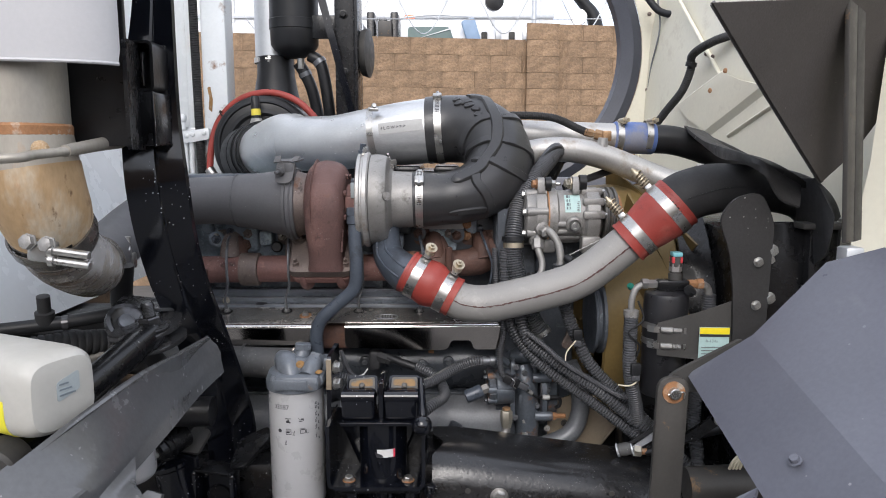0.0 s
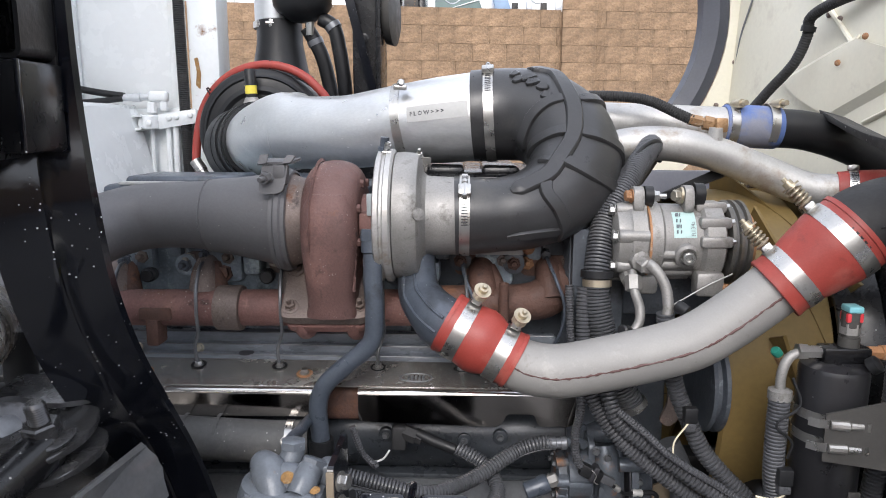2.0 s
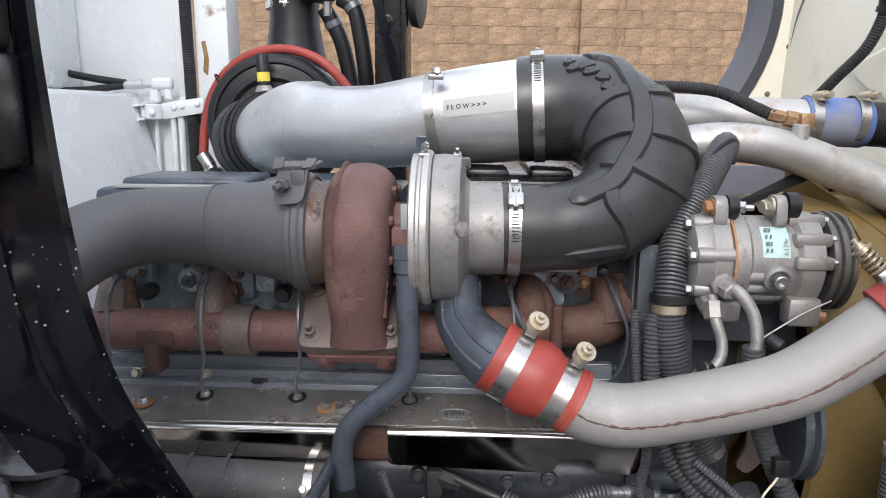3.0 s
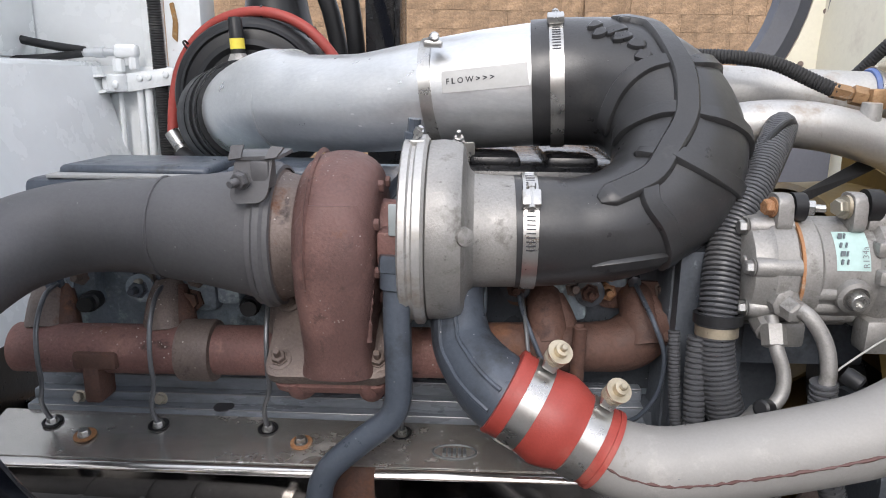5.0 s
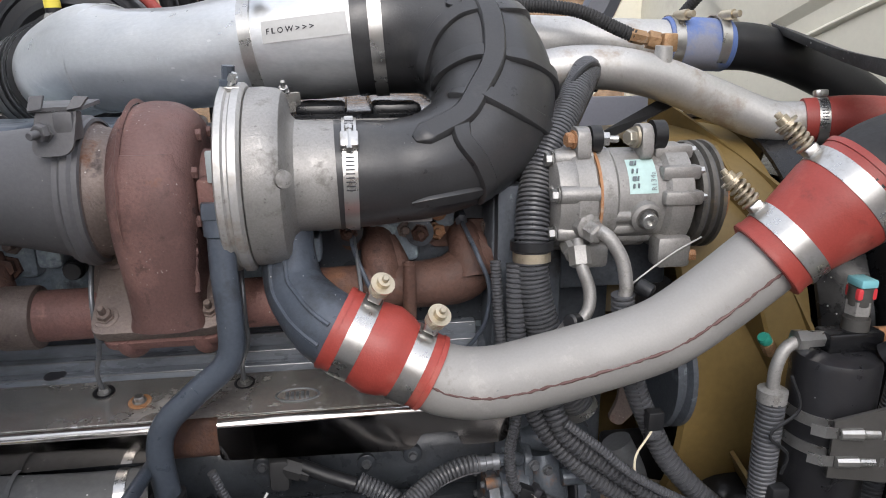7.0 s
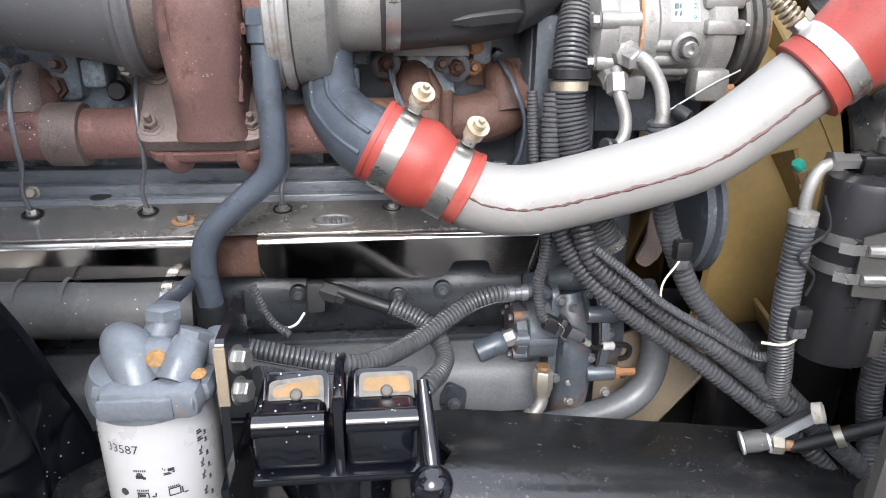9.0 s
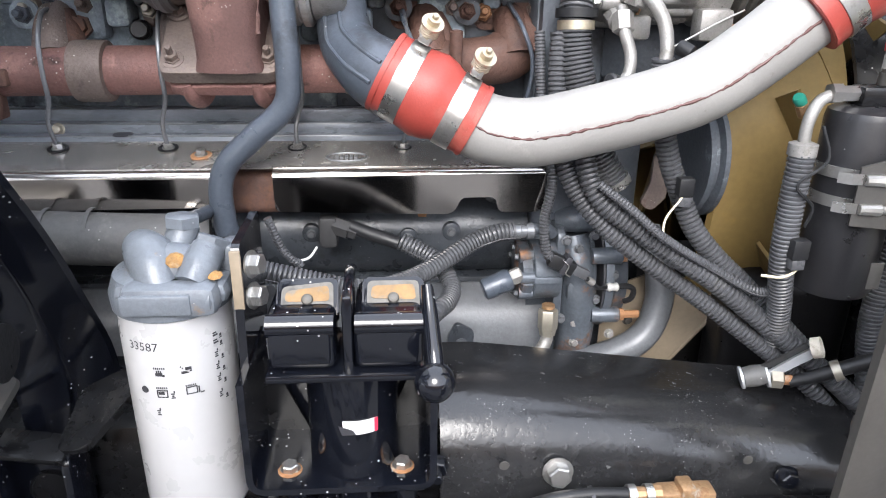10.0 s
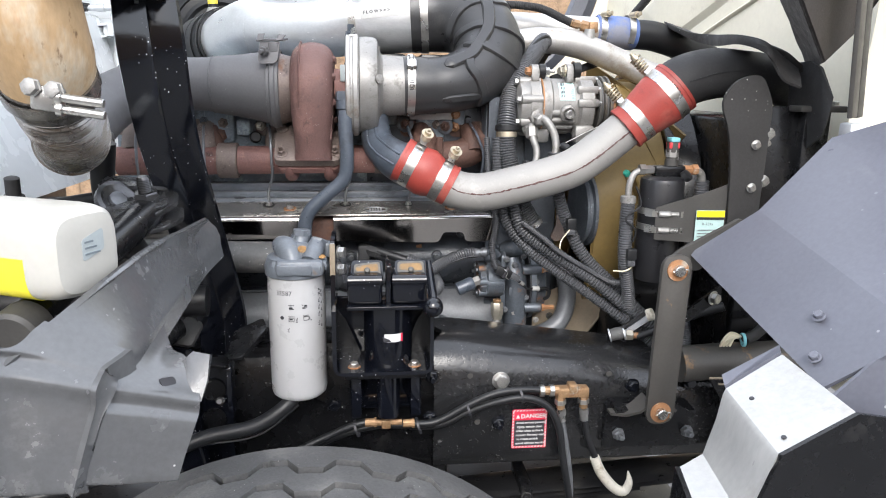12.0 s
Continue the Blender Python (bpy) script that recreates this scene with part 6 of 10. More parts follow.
HATCH = [(k * 1.7, 8.6, 0.8, 1.6) for k in range(6)]
HAND = [(1, 2, 6, 3.2), (2, 5, 1, 2.2), (3.6, 5, 1, 2.6), (5.2, 5, 1, 2.2), (6.6, 1.4, 2, 2)]
FRAME = [(0, 0, 0.8, 7), (8.4, 0, 0.8, 7), (0, 0, 9.2, 0.8), (0, 6.4, 9.2, 0.9)]
DRIP = [(0, 8, 1, 1.2), (1.4, 6.6, 1, 1), (4, 5, 5, 2.6), (0.6, 2, 6, 0.8), (0.6, 3.4, 5, 0.6), (7.4, 3, 1.6, 1.4)]
KEY = [(0, 0, 3.4, 1), (0.6, 2, 2, 0.9), (0, 4, 3.2, 0.9), (2.4, 5.4, 1, 2)]
strokes(0.0215, 1.161, HATCH + HAND)
strokes(0.0430, 1.162, DRIP)
strokes(0.0215, 1.142, HATCH + FRAME + [(1.4, 3, 5, 2.6)])
strokes(0.0330, 1.141, KEY)
strokes(0.0455, 1.143, [(k * 1.5, 8.0, 0.8, 1.4) for k in range(6)] + FRAME)
strokes(0.0555, 1.142, [(0, 1, 1, 6), (1.6, 0, 3, 1)])
strokes(0.0190, 1.124, KEY)
for z in (1.190, 1.183, 1.170, 1.158, 1.146, 1.130):
    strokes(0.0735, z, KEY if z < 1.18 else [(0, 0, 5, 1.4), (0, 2.4, 4, 1.2)])
    strokes(0.0800, z - 0.004, [(0, 0, 3, 0.8), (0.5, 1.6, 2, 2.4)])
fb = thing("filter_bracket", (-0.19, 1.19, 1.05), "black painted bracket plate beside the fuel filter", "bracket")
part("plate", slab(rounded([(-0.195, 1.135, 1.06), (-0.195, 1.245, 1.06), (-0.195, 1.245, 1.272), (-0.195, 1.150, 1.272)], 0.008), 0.007), "black_gloss", fb)
part("rust_edge", box((-0.1995, 1.146, 1.215), (-0.1905, 1.1495, 1.268), 0.001), "tan", fb, "rusty bare edge")

# ---- hand pump / valve unit on its tray ----
pm = thing("hood_lift_pump", (-0.11, 1.15, 1.06), "glossy black hand pump with twin tarnished caps and a ball-ended lever", "hydraulic pump")
for x0, x1 in ((-0.171, -0.114), (-0.099, -0.041)):
    bm = box((x0, 1.115, 1.172), (x1, 1.195, 1.2205), 0.008, None, None, 4)
    part("housing", bm, "black_gloss", pm)
    up = [(x0 + 0.006, 1.143, 1.2060), (x1 + 0.002, 1.143, 1.2060), (x1 + 0.001, 1.167, 1.2310), (x0 + 0.007, 1.167, 1.2310)]
    part("hood", slab(rounded(up, 0.004), 0.016, None, 0.002), "black_gloss", pm)
    n = V(0, -0.78, 0.62) * 0.0085
    c = [V(*p) for p in up]
    mid = (c[0] + c[1] + c[2] + c[3]) / 4
    inset = [mid + (p - mid) * 0.84 + n for p in c]
    inset[3] = inset[0].lerp(inset[3], 0.86 if x0 < -0.12 else 1.0)
    plate = part("cap_plate", slab(rounded(inset, 0.005), 0.0016), "chrome_dull", pm, "tarnished plate with an orange stain")
    part("plate_stain", slab(rounded([inset[0].lerp(inset[3], 0.46) + n * 0.12 + V(0.003, 0, 0), inset[1].lerp(inset[2], 0.40) + n * 0.12 + V(-0.003, 0, 0), inset[1].lerp(inset[2], 0.88) + n * 0.12 + V(-0.004, 0, 0), inset[0].lerp(inset[3], 0.84) + n * 0.12 + V(0.004, 0, 0)], 0.004), 0.0006), "tan_stain", plate)
    part("ledge", box((x0 + 0.001, 1.1335, 1.2125), (x1 - 0.001, 1.146, 1.2160), 0.0015), "chrome_dull", pm)
    part("rolled_front", tube([(x0 + 0.001, 1.1235, 1.2115), ((x0 + x1) / 2, 1.1235, 1.2115), (x1 - 0.001, 1.1235, 1.2115)], 0.0098, 3, 28), "black_gloss", pm)
    fastener(pm, ((x0 + x1) / 2 + 0.004, 1.1465, 1.2235), (0, -0.75, 0.66), 0.010, "chrome_dull", "round_head")
part("centre_bar", box((-0.1085, 1.118, 1.150), (-0.0995, 1.190, 1.238), 0.003), "black_gloss", pm)
part("shelf", box((-0.172, 1.108, 1.165), (-0.040, 1.195, 1.172), 0.002), "black_gloss", pm)
part("cylinder", lathe([(1.055, 0.030), (1.057, 0.039), (1.062, 0.041), (1.166, 0.041)], (-0.104, 1.158, 0), (0, 0, 1), 40), "black_gloss", pm)
part("cylinder", lathe([(0.955, 0.012), (0.957, 0.020), (1.055, 0.020)], (-0.104, 1.158, 0), (0, 0, 1), 28), "black_gloss", pm)
lb = bmesh.new()
sheet([[V(-0.104 + 0.0415 * math.cos(a), 1.158 + 0.0415 * math.sin(a), z) for a in (-1.75, -1.6, -1.45, -1.3, -1.15, -1.0)] for z in (1.107, 1.121)], 0.0005, lb)
part("label", lb, "label_white", pm, "torn white label")
lb = bmesh.new()
sheet([[V(-0.104 + 0.0417 * math.cos(a), 1.158 + 0.0417 * math.sin(a), z) for a in (-1.08, -1.0)] for z in (1.107, 1.121)], 0.0006, lb)
part("label_edge", lb, "label_red", pm)
part("torn_patch", slab([(-0.115, 1.1155, 1.117), (-0.103, 1.1155, 1.112), (-0.100, 1.1155, 1.108), (-0.112, 1.1155, 1.1075)], 0.001), "ink", pm)
ux = rounded([(-0.196, 0, 1.165), (-0.196, 0, 1.052), (-0.030, 0, 1.052), (-0.030, 0, 1.165)], [0, 0.018, 0.018, 0], 7)
part("tray", sheet([[V(p.x, y, p.z) for p in ux] for y in (1.108, 1.16, 1.212)], 0.006), "black_gloss", pm, "folded tray with rounded corners", 30)
part("tray_back", box((-0.198, 1.205, 1.05), (-0.028, 1.215, 1.16), 0.003), "black_gloss", pm)
part("cheek", slab([(-0.190, 1.198, 1.058), (-0.150, 1.198, 1.058), (-0.176, 1.198, 1.120), (-0.190, 1.198, 1.140)], 0.005), "black_satin", pm)
part("cheek", slab([(-0.036, 1.198, 1.058), (-0.076, 1.198, 1.058), (-0.050, 1.198, 1.120), (-0.036, 1.198, 1.140)], 0.005), "black_satin", pm)
for x in (-0.162, -0.060):
    fastener(pm, (x, 1.134, 1.057), (0, -0.1, 1), 0.018, "steel")
    part("rust_washer", lathe([(0, 0.011), (0.0015, 0.011)], (x, 1.134, 1.0572), (0, 0, 1), 18), "rust_steel", pm)
lv = part("lever", tube([(-0.038, 1.135, 1.240), (-0.036, 1.120, 1.218), (-0.034, 1.100, 1.196), (-0.033, 1.090, 1.184)], [0.0050, 0.0068, 0.0075, 0.0070], 6, 16), "black_gloss", pm)
part("ball_knob", lathe([(0.0165 * -math.cos(math.pi * k / 14), max(0.0005, 0.0165 * math.sin(math.pi * k / 14))) for k in range(15)], (-0.034, 1.086, 1.177), (0, -0.4, -1), 28), "black_gloss", lv)
part("support_leg", box((-0.168, 1.14, 0.96), (-0.150, 1.20, 1.05), 0.003), "black_gloss", pm)
part("support_leg", box((-0.066, 1.14, 0.96), (-0.048, 1.20, 1.05), 0.003), "black_gloss", pm)
part("support_rail", box((-0.178, 1.12, 1.040), (-0.040, 1.20, 1.050), 0.002), "black_satin", pm)
part("support_back", box((-0.172, 1.196, 0.95), (-0.044, 1.224, 1.05), 0.003), "black_gloss", pm)

# ---- injection pump, low fittings ----
fp = thing("injection_pump", (0.16, 1.45, 1.0), "oily blue-grey fuel pump with rusty stubs on the engine side", "fuel pump")
bm = lathe([(0, 0.060), (0.003, 0.074), (0.014, 0.079), (0.044, 0.079), (0.050, 0.074)], (0.152, 1.505, 1.098), (1, 0, 0), 44)
part("body", bm, "pump", fp)
part("front_drum", lathe([(0, 0.078), (0.004, 0.074), (0.020, 0.070), (0.024, 0.060)], (0.224, 1.500, 1.098), (1, 0, 0), 40), "pump", fp)
part("governor", tube([(0.172, 1.452, 1.165), (0.176, 1.444, 1.130), (0.180, 1.440, 1.08), (0.182, 1.446, 1.02), (0.180, 1.455, 0.975)], [0.018, 0.024, 0.026, 0.025, 0.022], 6, 20), "pump", fp)
part("top_casting", tube([(0.150, 1.46, 1.180), (0.176, 1.452, 1.186), (0.206, 1.458, 1.180)], [0.014, 0.019, 0.014], 6, 18), "pump", fp)
part("pad", box((0.160, 1.418, 1.083), (0.192, 1.438, 1.110), 0.006), "pump", fp)
part("rear_flange", lathe([(0, 0.076), (0.0015, 0.083), (0.012, 0.083), (0.014, 0.078)], (0.209, 1.498, 1.100), (1, 0, 0), 40), "pump", fp)
part("gasket", lathe([(0, 0.0835), (0.0024, 0.0835)], (0.2066, 1.498, 1.100), (1, 0, 0), 40), "ink", fp, "black gasket seam")
part("mounting_flange", slab(rounded([(0.148, 1.418, 1.045), (0.148, 1.53, 1.045), (0.148, 1.53, 1.182), (0.148, 1.418, 1.182)], 0.016), 0.010, None, 0.0015), "pump", fp)
part("gear_housing", lathe([(0, 0.036), (0.002, 0.039), (0.036, 0.039), (0.038, 0.036)], (0.110, 1.438, 1.122), (1, 0.06, 0), 34), "pump", fp)
part("housing_rib", box((0.112, 1.3975, 1.117), (0.147, 1.404, 1.127), 0.002), "pump", fp)
cov = part("cover", lathe([(0, 0.030), (0.002, 0.036), (0.014, 0.0375), (0.016, 0.035)], (0.094, 1.434, 1.122), (1, 0.06, 0), 10), "pump", fp, "scalloped gear cover")
for k in range(7):
    a = 2 * math.pi * k / 7 + 0.35
    p = V(0.094, 1.434 + 0.031 * math.cos(a), 1.122 + 0.031 * math.sin(a))
    part("lobe", lathe([(0, 0.0085), (0.018, 0.0085)], p, (1, 0.06, 0), 14), "pump", cov)
    fastener(fp, p + V(-0.001, 0, 0), (-1, -0.06, 0), 0.0095, "steel_line")
part("plunger", lathe([(0, 0.011), (0.002, 0.0135), (0.012, 0.0145), (0.012, 0.0138), (0.024, 0.0138), (0.024, 0.0145), (0.034, 0.0145), (0.038, 0.012)], (0.047, 1.398, 1.111), (0.92, 0.10, 0.36), 24), "engine_light", fp, "knurled grey priming plunger")
part("plunger_nut", lathe([(0, 0.009), (0.004, 0.0105), (0.014, 0.0105), (0.016, 0.008)], (0.081, 1.402, 1.125), (0.92, 0.10, 0.36), 6), "alu_cast", fp)
for x, z, l in ((0.190, 1.1445, 0.038), (0.196, 1.060, 0.036)):
    part("stub_boss", lathe([(0, 0.0100), (0.003, 0.0108), (l, 0.0108), (l + 0.002, 0.009)], (x, 1.424, z), (1, 0, 0), 18), "pump", fp)
    part("stub", lathe([(0, 0.0088), (0.008, 0.0088), (0.008, 0.0055), (0.029, 0.0055), (0.030, 0.004)], (x + l, 1.424, z), (1, 0, 0), 6), "rust_steel", fp, "rusty nut and stud")
for p in ((0.200, 1.424, 1.083), (0.222, 1.420, 1.034), (0.222, 1.424, 1.118), (0.173, 1.426, 1.155), (0.173, 1.424, 1.050), (0.192, 1.428, 1.172), (0.176, 1.424, 1.020), (0.153, 1.416, 1.060), (0.153, 1.416, 1.170)):
    fastener(fp, p, (0.1, -1, 0), 0.0125, "steel_line" if p[2] > 1.05 else "alu_cast")
turn = Matrix.Rotation(0.47, 3, "Y")
con = part("connector", box((0.124, 1.378, 1.142), (0.158, 1.392, 1.160), 0.002, None, turn), "rubber", fp, "black clip-on connector")
part("connector_tail", box((0.152, 1.380, 1.134), (0.176, 1.390, 1.147), 0.002, None, turn), "loom", con)
part("connector_collar", box((0.141, 1.376, 1.139), (0.149, 1.394, 1.163), 0.0015, None, turn), "ink", con)
part("spring_clip", tube([(0.140, 1.374, 1.160), (0.147, 1.373, 1.152), (0.144, 1.373, 1.143), (0.150, 1.374, 1.138)], 0.0009, 4, 6), "steel", con)
part("connector_wire", tube([(0.172, 1.386, 1.131), (0.183, 1.390, 1.123), (0.196, 1.40, 1.110), (0.212, 1.410, 1.107)], 0.0028, 6, 8), "rubber", fp)
part("wire_ferrule", lathe([(0, 0.0045), (0.010, 0.0045)], (0.177, 1.388, 1.128), (0.7, 0.2, -0.6), 12), "alu_cast", fp)
part("terminal", lathe([(0, 0.0048), (0.004, 0.0060), (0.008, 0.0048), (0.014, 0.0060), (0.016, 0.004)], (0.209, 1.409, 1.107), (1, 0.1, -0.05), 12), "label_grey", fp)
part("terminal_lead", tube([(0.224, 1.412, 1.106), (0.240, 1.414, 1.105), (0.248, 1.416, 1.098), (0.247, 1.42, 1.085), (0.240, 1.425, 1.078)], 0.0038, 6, 10), "rubber", fp)
part("washer", lathe([(0, 0.0085), (0.005, 0.0085)], (0.1335, 1.405, 1.086), (0, -0.1, -1), 18), "brass", fp, "copper sealing washer")
part("union_nut", lathe([(0, 0.0118), (0.002, 0.0128), (0.026, 0.0128), (0.028, 0.0112), (0.036, 0.0100)], (0.1335, 1.403, 1.080), (0, -0.08, -1), 6), "zinc_plain", fp, "pale plated union nut")
part("line", tube([(0.1335, 1.400, 1.046), (0.132, 1.398, 1.036), (0.122, 1.392, 1.024), (0.10, 1.385, 1.010)], 0.0082, 6, 14), "alu_cast", fp)
part("line_collar", lathe([(0, 0.0112), (0.004, 0.0112), (0.004, 0.0098), (0.008, 0.0098), (0.008, 0.0112), (0.012, 0.0112)], (0.121, 1.3915, 1.023), (-0.75, -0.2, -0.5), 14), "alu_cast", fp)
fo = thing("fuel_return_pipe", (0.27, 1.44, 1.0), "smooth grey pipe curling down behind the frame rail", "pipe")
part("pipe", tube([(0.272, 1.46, 1.165), (0.294, 1.455, 1.115), (0.296, 1.445, 1.060), (0.272, 1.435, 1.015), (0.21, 1.425, 0.992), (0.12, 1.415, 0.980)], 0.0195, 8, 20), "skirt_paint", fo)
gp = thing("coolant_tube", (-0.45, 1.40, 1.16), "dusty grey hose running back along the block", "hose")
part("hose", tube([(-0.95, 1.40, 1.195), (-0.60, 1.395, 1.195), (-0.35, 1.39, 1.188), (-0.28, 1.40, 1.185)], 0.031, 6, 24), "hose_grey", gp)
for x in (-0.62, -0.53, -0.46, -0.41):
    part("ridge", band((x, 1.394, 1.194), (1, 0, -0.02), 0.0310, 0.005, 0.0010, 28), "hose_grey", gp)
part("clamp", band((-0.305, 1.393, 1.186), (1, 0.1, -0.05), 0.0312, 0.011, 0.0014, 28), "steel", gp)
fastener(gp, (-0.305, 1.364, 1.200), (0, -1, 0.5), 0.012, "steel")
# ---- hoses in split loom ----
def loom(name, pts, r, label, pitch=0.0034, material="loom"):
    t = thing(name, pts[0], label, "hose", "split-loom hoses")
    part("loom", corrugated(pts, r, pitch, 0.20), material, t)
    part("slit", tube([V(*p) + V(0.1, -0.86, -0.50) * r for p in pts], 0.0011, 8, 6), "ink", t)
    return t
lm = loom("wiring_loom", [(0.262, 1.72, 1.56), (0.272, 1.665, 1.604), (0.264, 1.618, 1.621), (0.243, 1.572, 1.609), (0.195, 1.50, 1.560), (0.160, 1.46, 1.51), (0.146, 1.428, 1.45), (0.146, 1.42, 1.40), (0.160, 1.412, 1.34), (0.180, 1.41, 1.285), (0.207, 1.41, 1.24)], 0.0195, "thick black corrugated loom hanging past the compressor", 0.0050)
part("side_cable", tube([(0.281, 1.630, 1.594), (0.279, 1.612, 1.610), (0.262, 1.580, 1.628), (0.238, 1.556, 1.622), (0.214, 1.535, 1.600), (0.185, 1.505, 1.565)], 0.0042, 8, 10), "rubber", lm, "thin black cable beside the loom")
part("band", band((0.1455, 1.424, 1.428), (0, 0.1, 1), 0.0200, 0.010, 0.0012, 28), "zinc_yellow", lm)
part("collar", band((0.1455, 1.424, 1.441), (0, 0.1, 1), 0.0195, 0.010, 0.0045, 28), "rubber", lm)
part("band", band((0.204, 1.41, 1.246), (0.5, 0, -0.8), 0.0200, 0.010, 0.0012, 28), "steel", lm)
loom("wiring_loom", [(0.128, 1.425, 1.42), (0.127, 1.415, 1.36), (0.130, 1.402, 1.30), (0.149, 1.385, 1.246), (0.187, 1.365, 1.202), (0.246, 1.350, 1.158), (0.310, 1.335, 1.115), (0.362, 1.315, 1.078), (0.409, 1.295, 1.043), (0.432, 1.280, 1.023), (0.46, 1.26, 0.99)], 0.0112, "black corrugated loom slanting down to the frame", 0.0056)
loom("wiring_loom", [(0.160, 1.42, 1.37), (0.156, 1.39, 1.30), (0.172, 1.365, 1.243), (0.219, 1.348, 1.207), (0.264, 1.335, 1.177), (0.309, 1.325, 1.149), (0.358, 1.310, 1.111), (0.389, 1.300, 1.087), (0.430, 1.280, 1.057), (0.468, 1.265, 1.024), (0.50, 1.25, 0.99)], 0.0124, "black corrugated loom slanting down to the frame", 0.0060)
loom("wiring_loom", [(0.231, 1.370, 1.398), (0.236, 1.372, 1.35), (0.252, 1.372, 1.29), (0.269, 1.370, 1.249), (0.289, 1.360, 1.205), (0.317, 1.350, 1.171), (0.344, 1.340, 1.146), (0.385, 1.325, 1.105), (0.43, 1.31, 1.06)], 0.0128, "black corrugated loom below the compressor", 0.0058)
loom("wiring_loom", [(0.108, 1.44, 1.42), (0.112, 1.42, 1.33), (0.124, 1.395, 1.257), (0.117, 1.390, 1.207), (0.120, 1.385, 1.172), (0.126, 1.384, 1.160)], 0.0065, "thin black corrugated loom beside the timing cover", 0.004)
loom("wiring_loom", [(0.168, 1.350, 1.262), (0.205, 1.335, 1.235), (0.232, 1.325, 1.212), (0.262, 1.322, 1.192), (0.300, 1.320, 1.170), (0.340, 1.305, 1.150), (0.358, 1.295, 1.152), (0.364, 1.285, 1.175)], 0.0056, "thin black corrugated loom with a cable tie", 0.004)
loom("wiring_loom", [(0.082, 1.400, 1.189), (0.06, 1.396, 1.188), (0.027, 1.387, 1.178), (-0.029, 1.346, 1.160), (-0.079, 1.298, 1.163), (-0.112, 1.28, 1.172), (-0.146, 1.28, 1.180), (-0.201, 1.28, 1.194)], 0.0112, "black corrugated loom arching to the valve unit", 0.0050)
loom("wiring_loom", [(-0.055, 1.402, 1.177), (-0.015, 1.388, 1.158), (0.003, 1.36, 1.138), (-0.002, 1.33, 1.132), (-0.018, 1.30, 1.133), (-0.05, 1.27, 1.12), (-0.10, 1.25, 1.11)], 0.0112, "black corrugated loom curling under another", 0.0050)
loom("wiring_loom", [(-0.21, 1.385, 1.215), (-0.195, 1.385, 1.175), (-0.175, 1.38, 1.157), (-0.178, 1.38, 1.162)], 0.005, "thin black corrugated loom below the shield", 0.004)
loom("wiring_loom", [(-0.19, 1.25, 1.175), (-0.17, 1.26, 1.165), (-0.13, 1.26, 1.15)], 0.015, "black corrugated loom behind the valve unit")
ef = thing("loom_end_fitting", (0.10, 1.40, 1.19), "dark crimped hose end screwed into the fuel pump", "fitting")
part("crimp", lathe([(0, 0.0095), (0.012, 0.0095), (0.013, 0.0080), (0.020, 0.0080), (0.020, 0.0098), (0.028, 0.0098), (0.030, 0.006)], (0.078, 1.399, 1.1885), (1, 0.05, 0.03), 14), "steel_line", ef)
part("elbow", tube([(0.106, 1.401, 1.190), (0.122, 1.406, 1.190), (0.134, 1.415, 1.180)], 0.0075, 5, 14), "pump", ef)
hs = thing("fuel_hose", (-0.12, 1.41, 1.18), "smooth black hose with a crimped elbow fitting", "hose")
part("hose", tube([(-0.118, 1.418, 1.192), (-0.09, 1.408, 1.184), (-0.058, 1.400, 1.175)], 0.0085, 5, 14), "rubber", hs)
bm = box((-0.155, 1.41, 1.165), (-0.132, 1.435, 1.205), 0.006)
lathe([(0, 0.012), (0.02, 0.012), (0.02, 0.0095), (0.03, 0.0095)], (-0.137, 1.42, 1.193), (1, -0.2, -0.3), 6, bm)
part("fitting", bm, "rubber_dusty", hs)
sh = thing("filter_hose", (-0.28, 1.30, 1.24), "grey tube leaving the filter head", "hose")
part("hose", tube([(-0.262, 1.22, 1.262), (-0.265, 1.25, 1.258), (-0.268, 1.31, 1.243), (-0.274, 1.395, 1.222)], 0.0075, 6, 14), "engine_light", sh)
wr = thing("loose_wire", (-0.18, 1.40, 1.165), "thin white wire bridging a loom and a fitting", "wire", "loose wires")
part("wire", tube([(-0.180, 1.385, 1.162), (-0.174, 1.388, 1.160), (-0.165, 1.396, 1.161), (-0.157, 1.405, 1.170)], 0.0016, 6, 6), "label_white", wr)
wr = thing("loose_wire", (0.25, 1.36, 1.22), "thin cream wire curling out of the loom", "wire", "loose wires")
part("wire", tube([(0.272, 1.352, 1.262), (0.262, 1.345, 1.245), (0.245, 1.338, 1.225), (0.243, 1.335, 1.205), (0.247, 1.335, 1.195)], 0.0014, 6, 6), "wire", wr)
wr = thing("loose_wire", (0.36, 1.27, 1.2), "thin cream wire curling out of the loom", "wire", "loose wires")
part("wire", tube([(0.362, 1.270, 1.205), (0.366, 1.265, 1.192), (0.352, 1.265, 1.182), (0.333, 1.275, 1.180)], 0.0016, 6, 6), "wire", wr)
for k, (p, q) in enumerate((((0.270, 1.352, 1.285), (0.266, 1.35, 1.245)), ((0.362, 1.262, 1.245), (0.360, 1.262, 1.20)))):
    cn = thing("wire_connector", p, "small black plug connector on a loom", "connector", "plug connectors")
    part("plug", box(V(*p).lerp(V(*q), 0.5) - V(0.009, 0.007, 0.018), V(*p).lerp(V(*q), 0.5) + V(0.009, 0.007, 0.004), 0.002), "rubber", cn)
    part("socket", box(V(*p).lerp(V(*q), 0.5) - V(0.0075, 0.006, 0.03), V(*p).lerp(V(*q), 0.5) + V(0.0075, 0.006, -0.018), 0.002), "loom", cn)

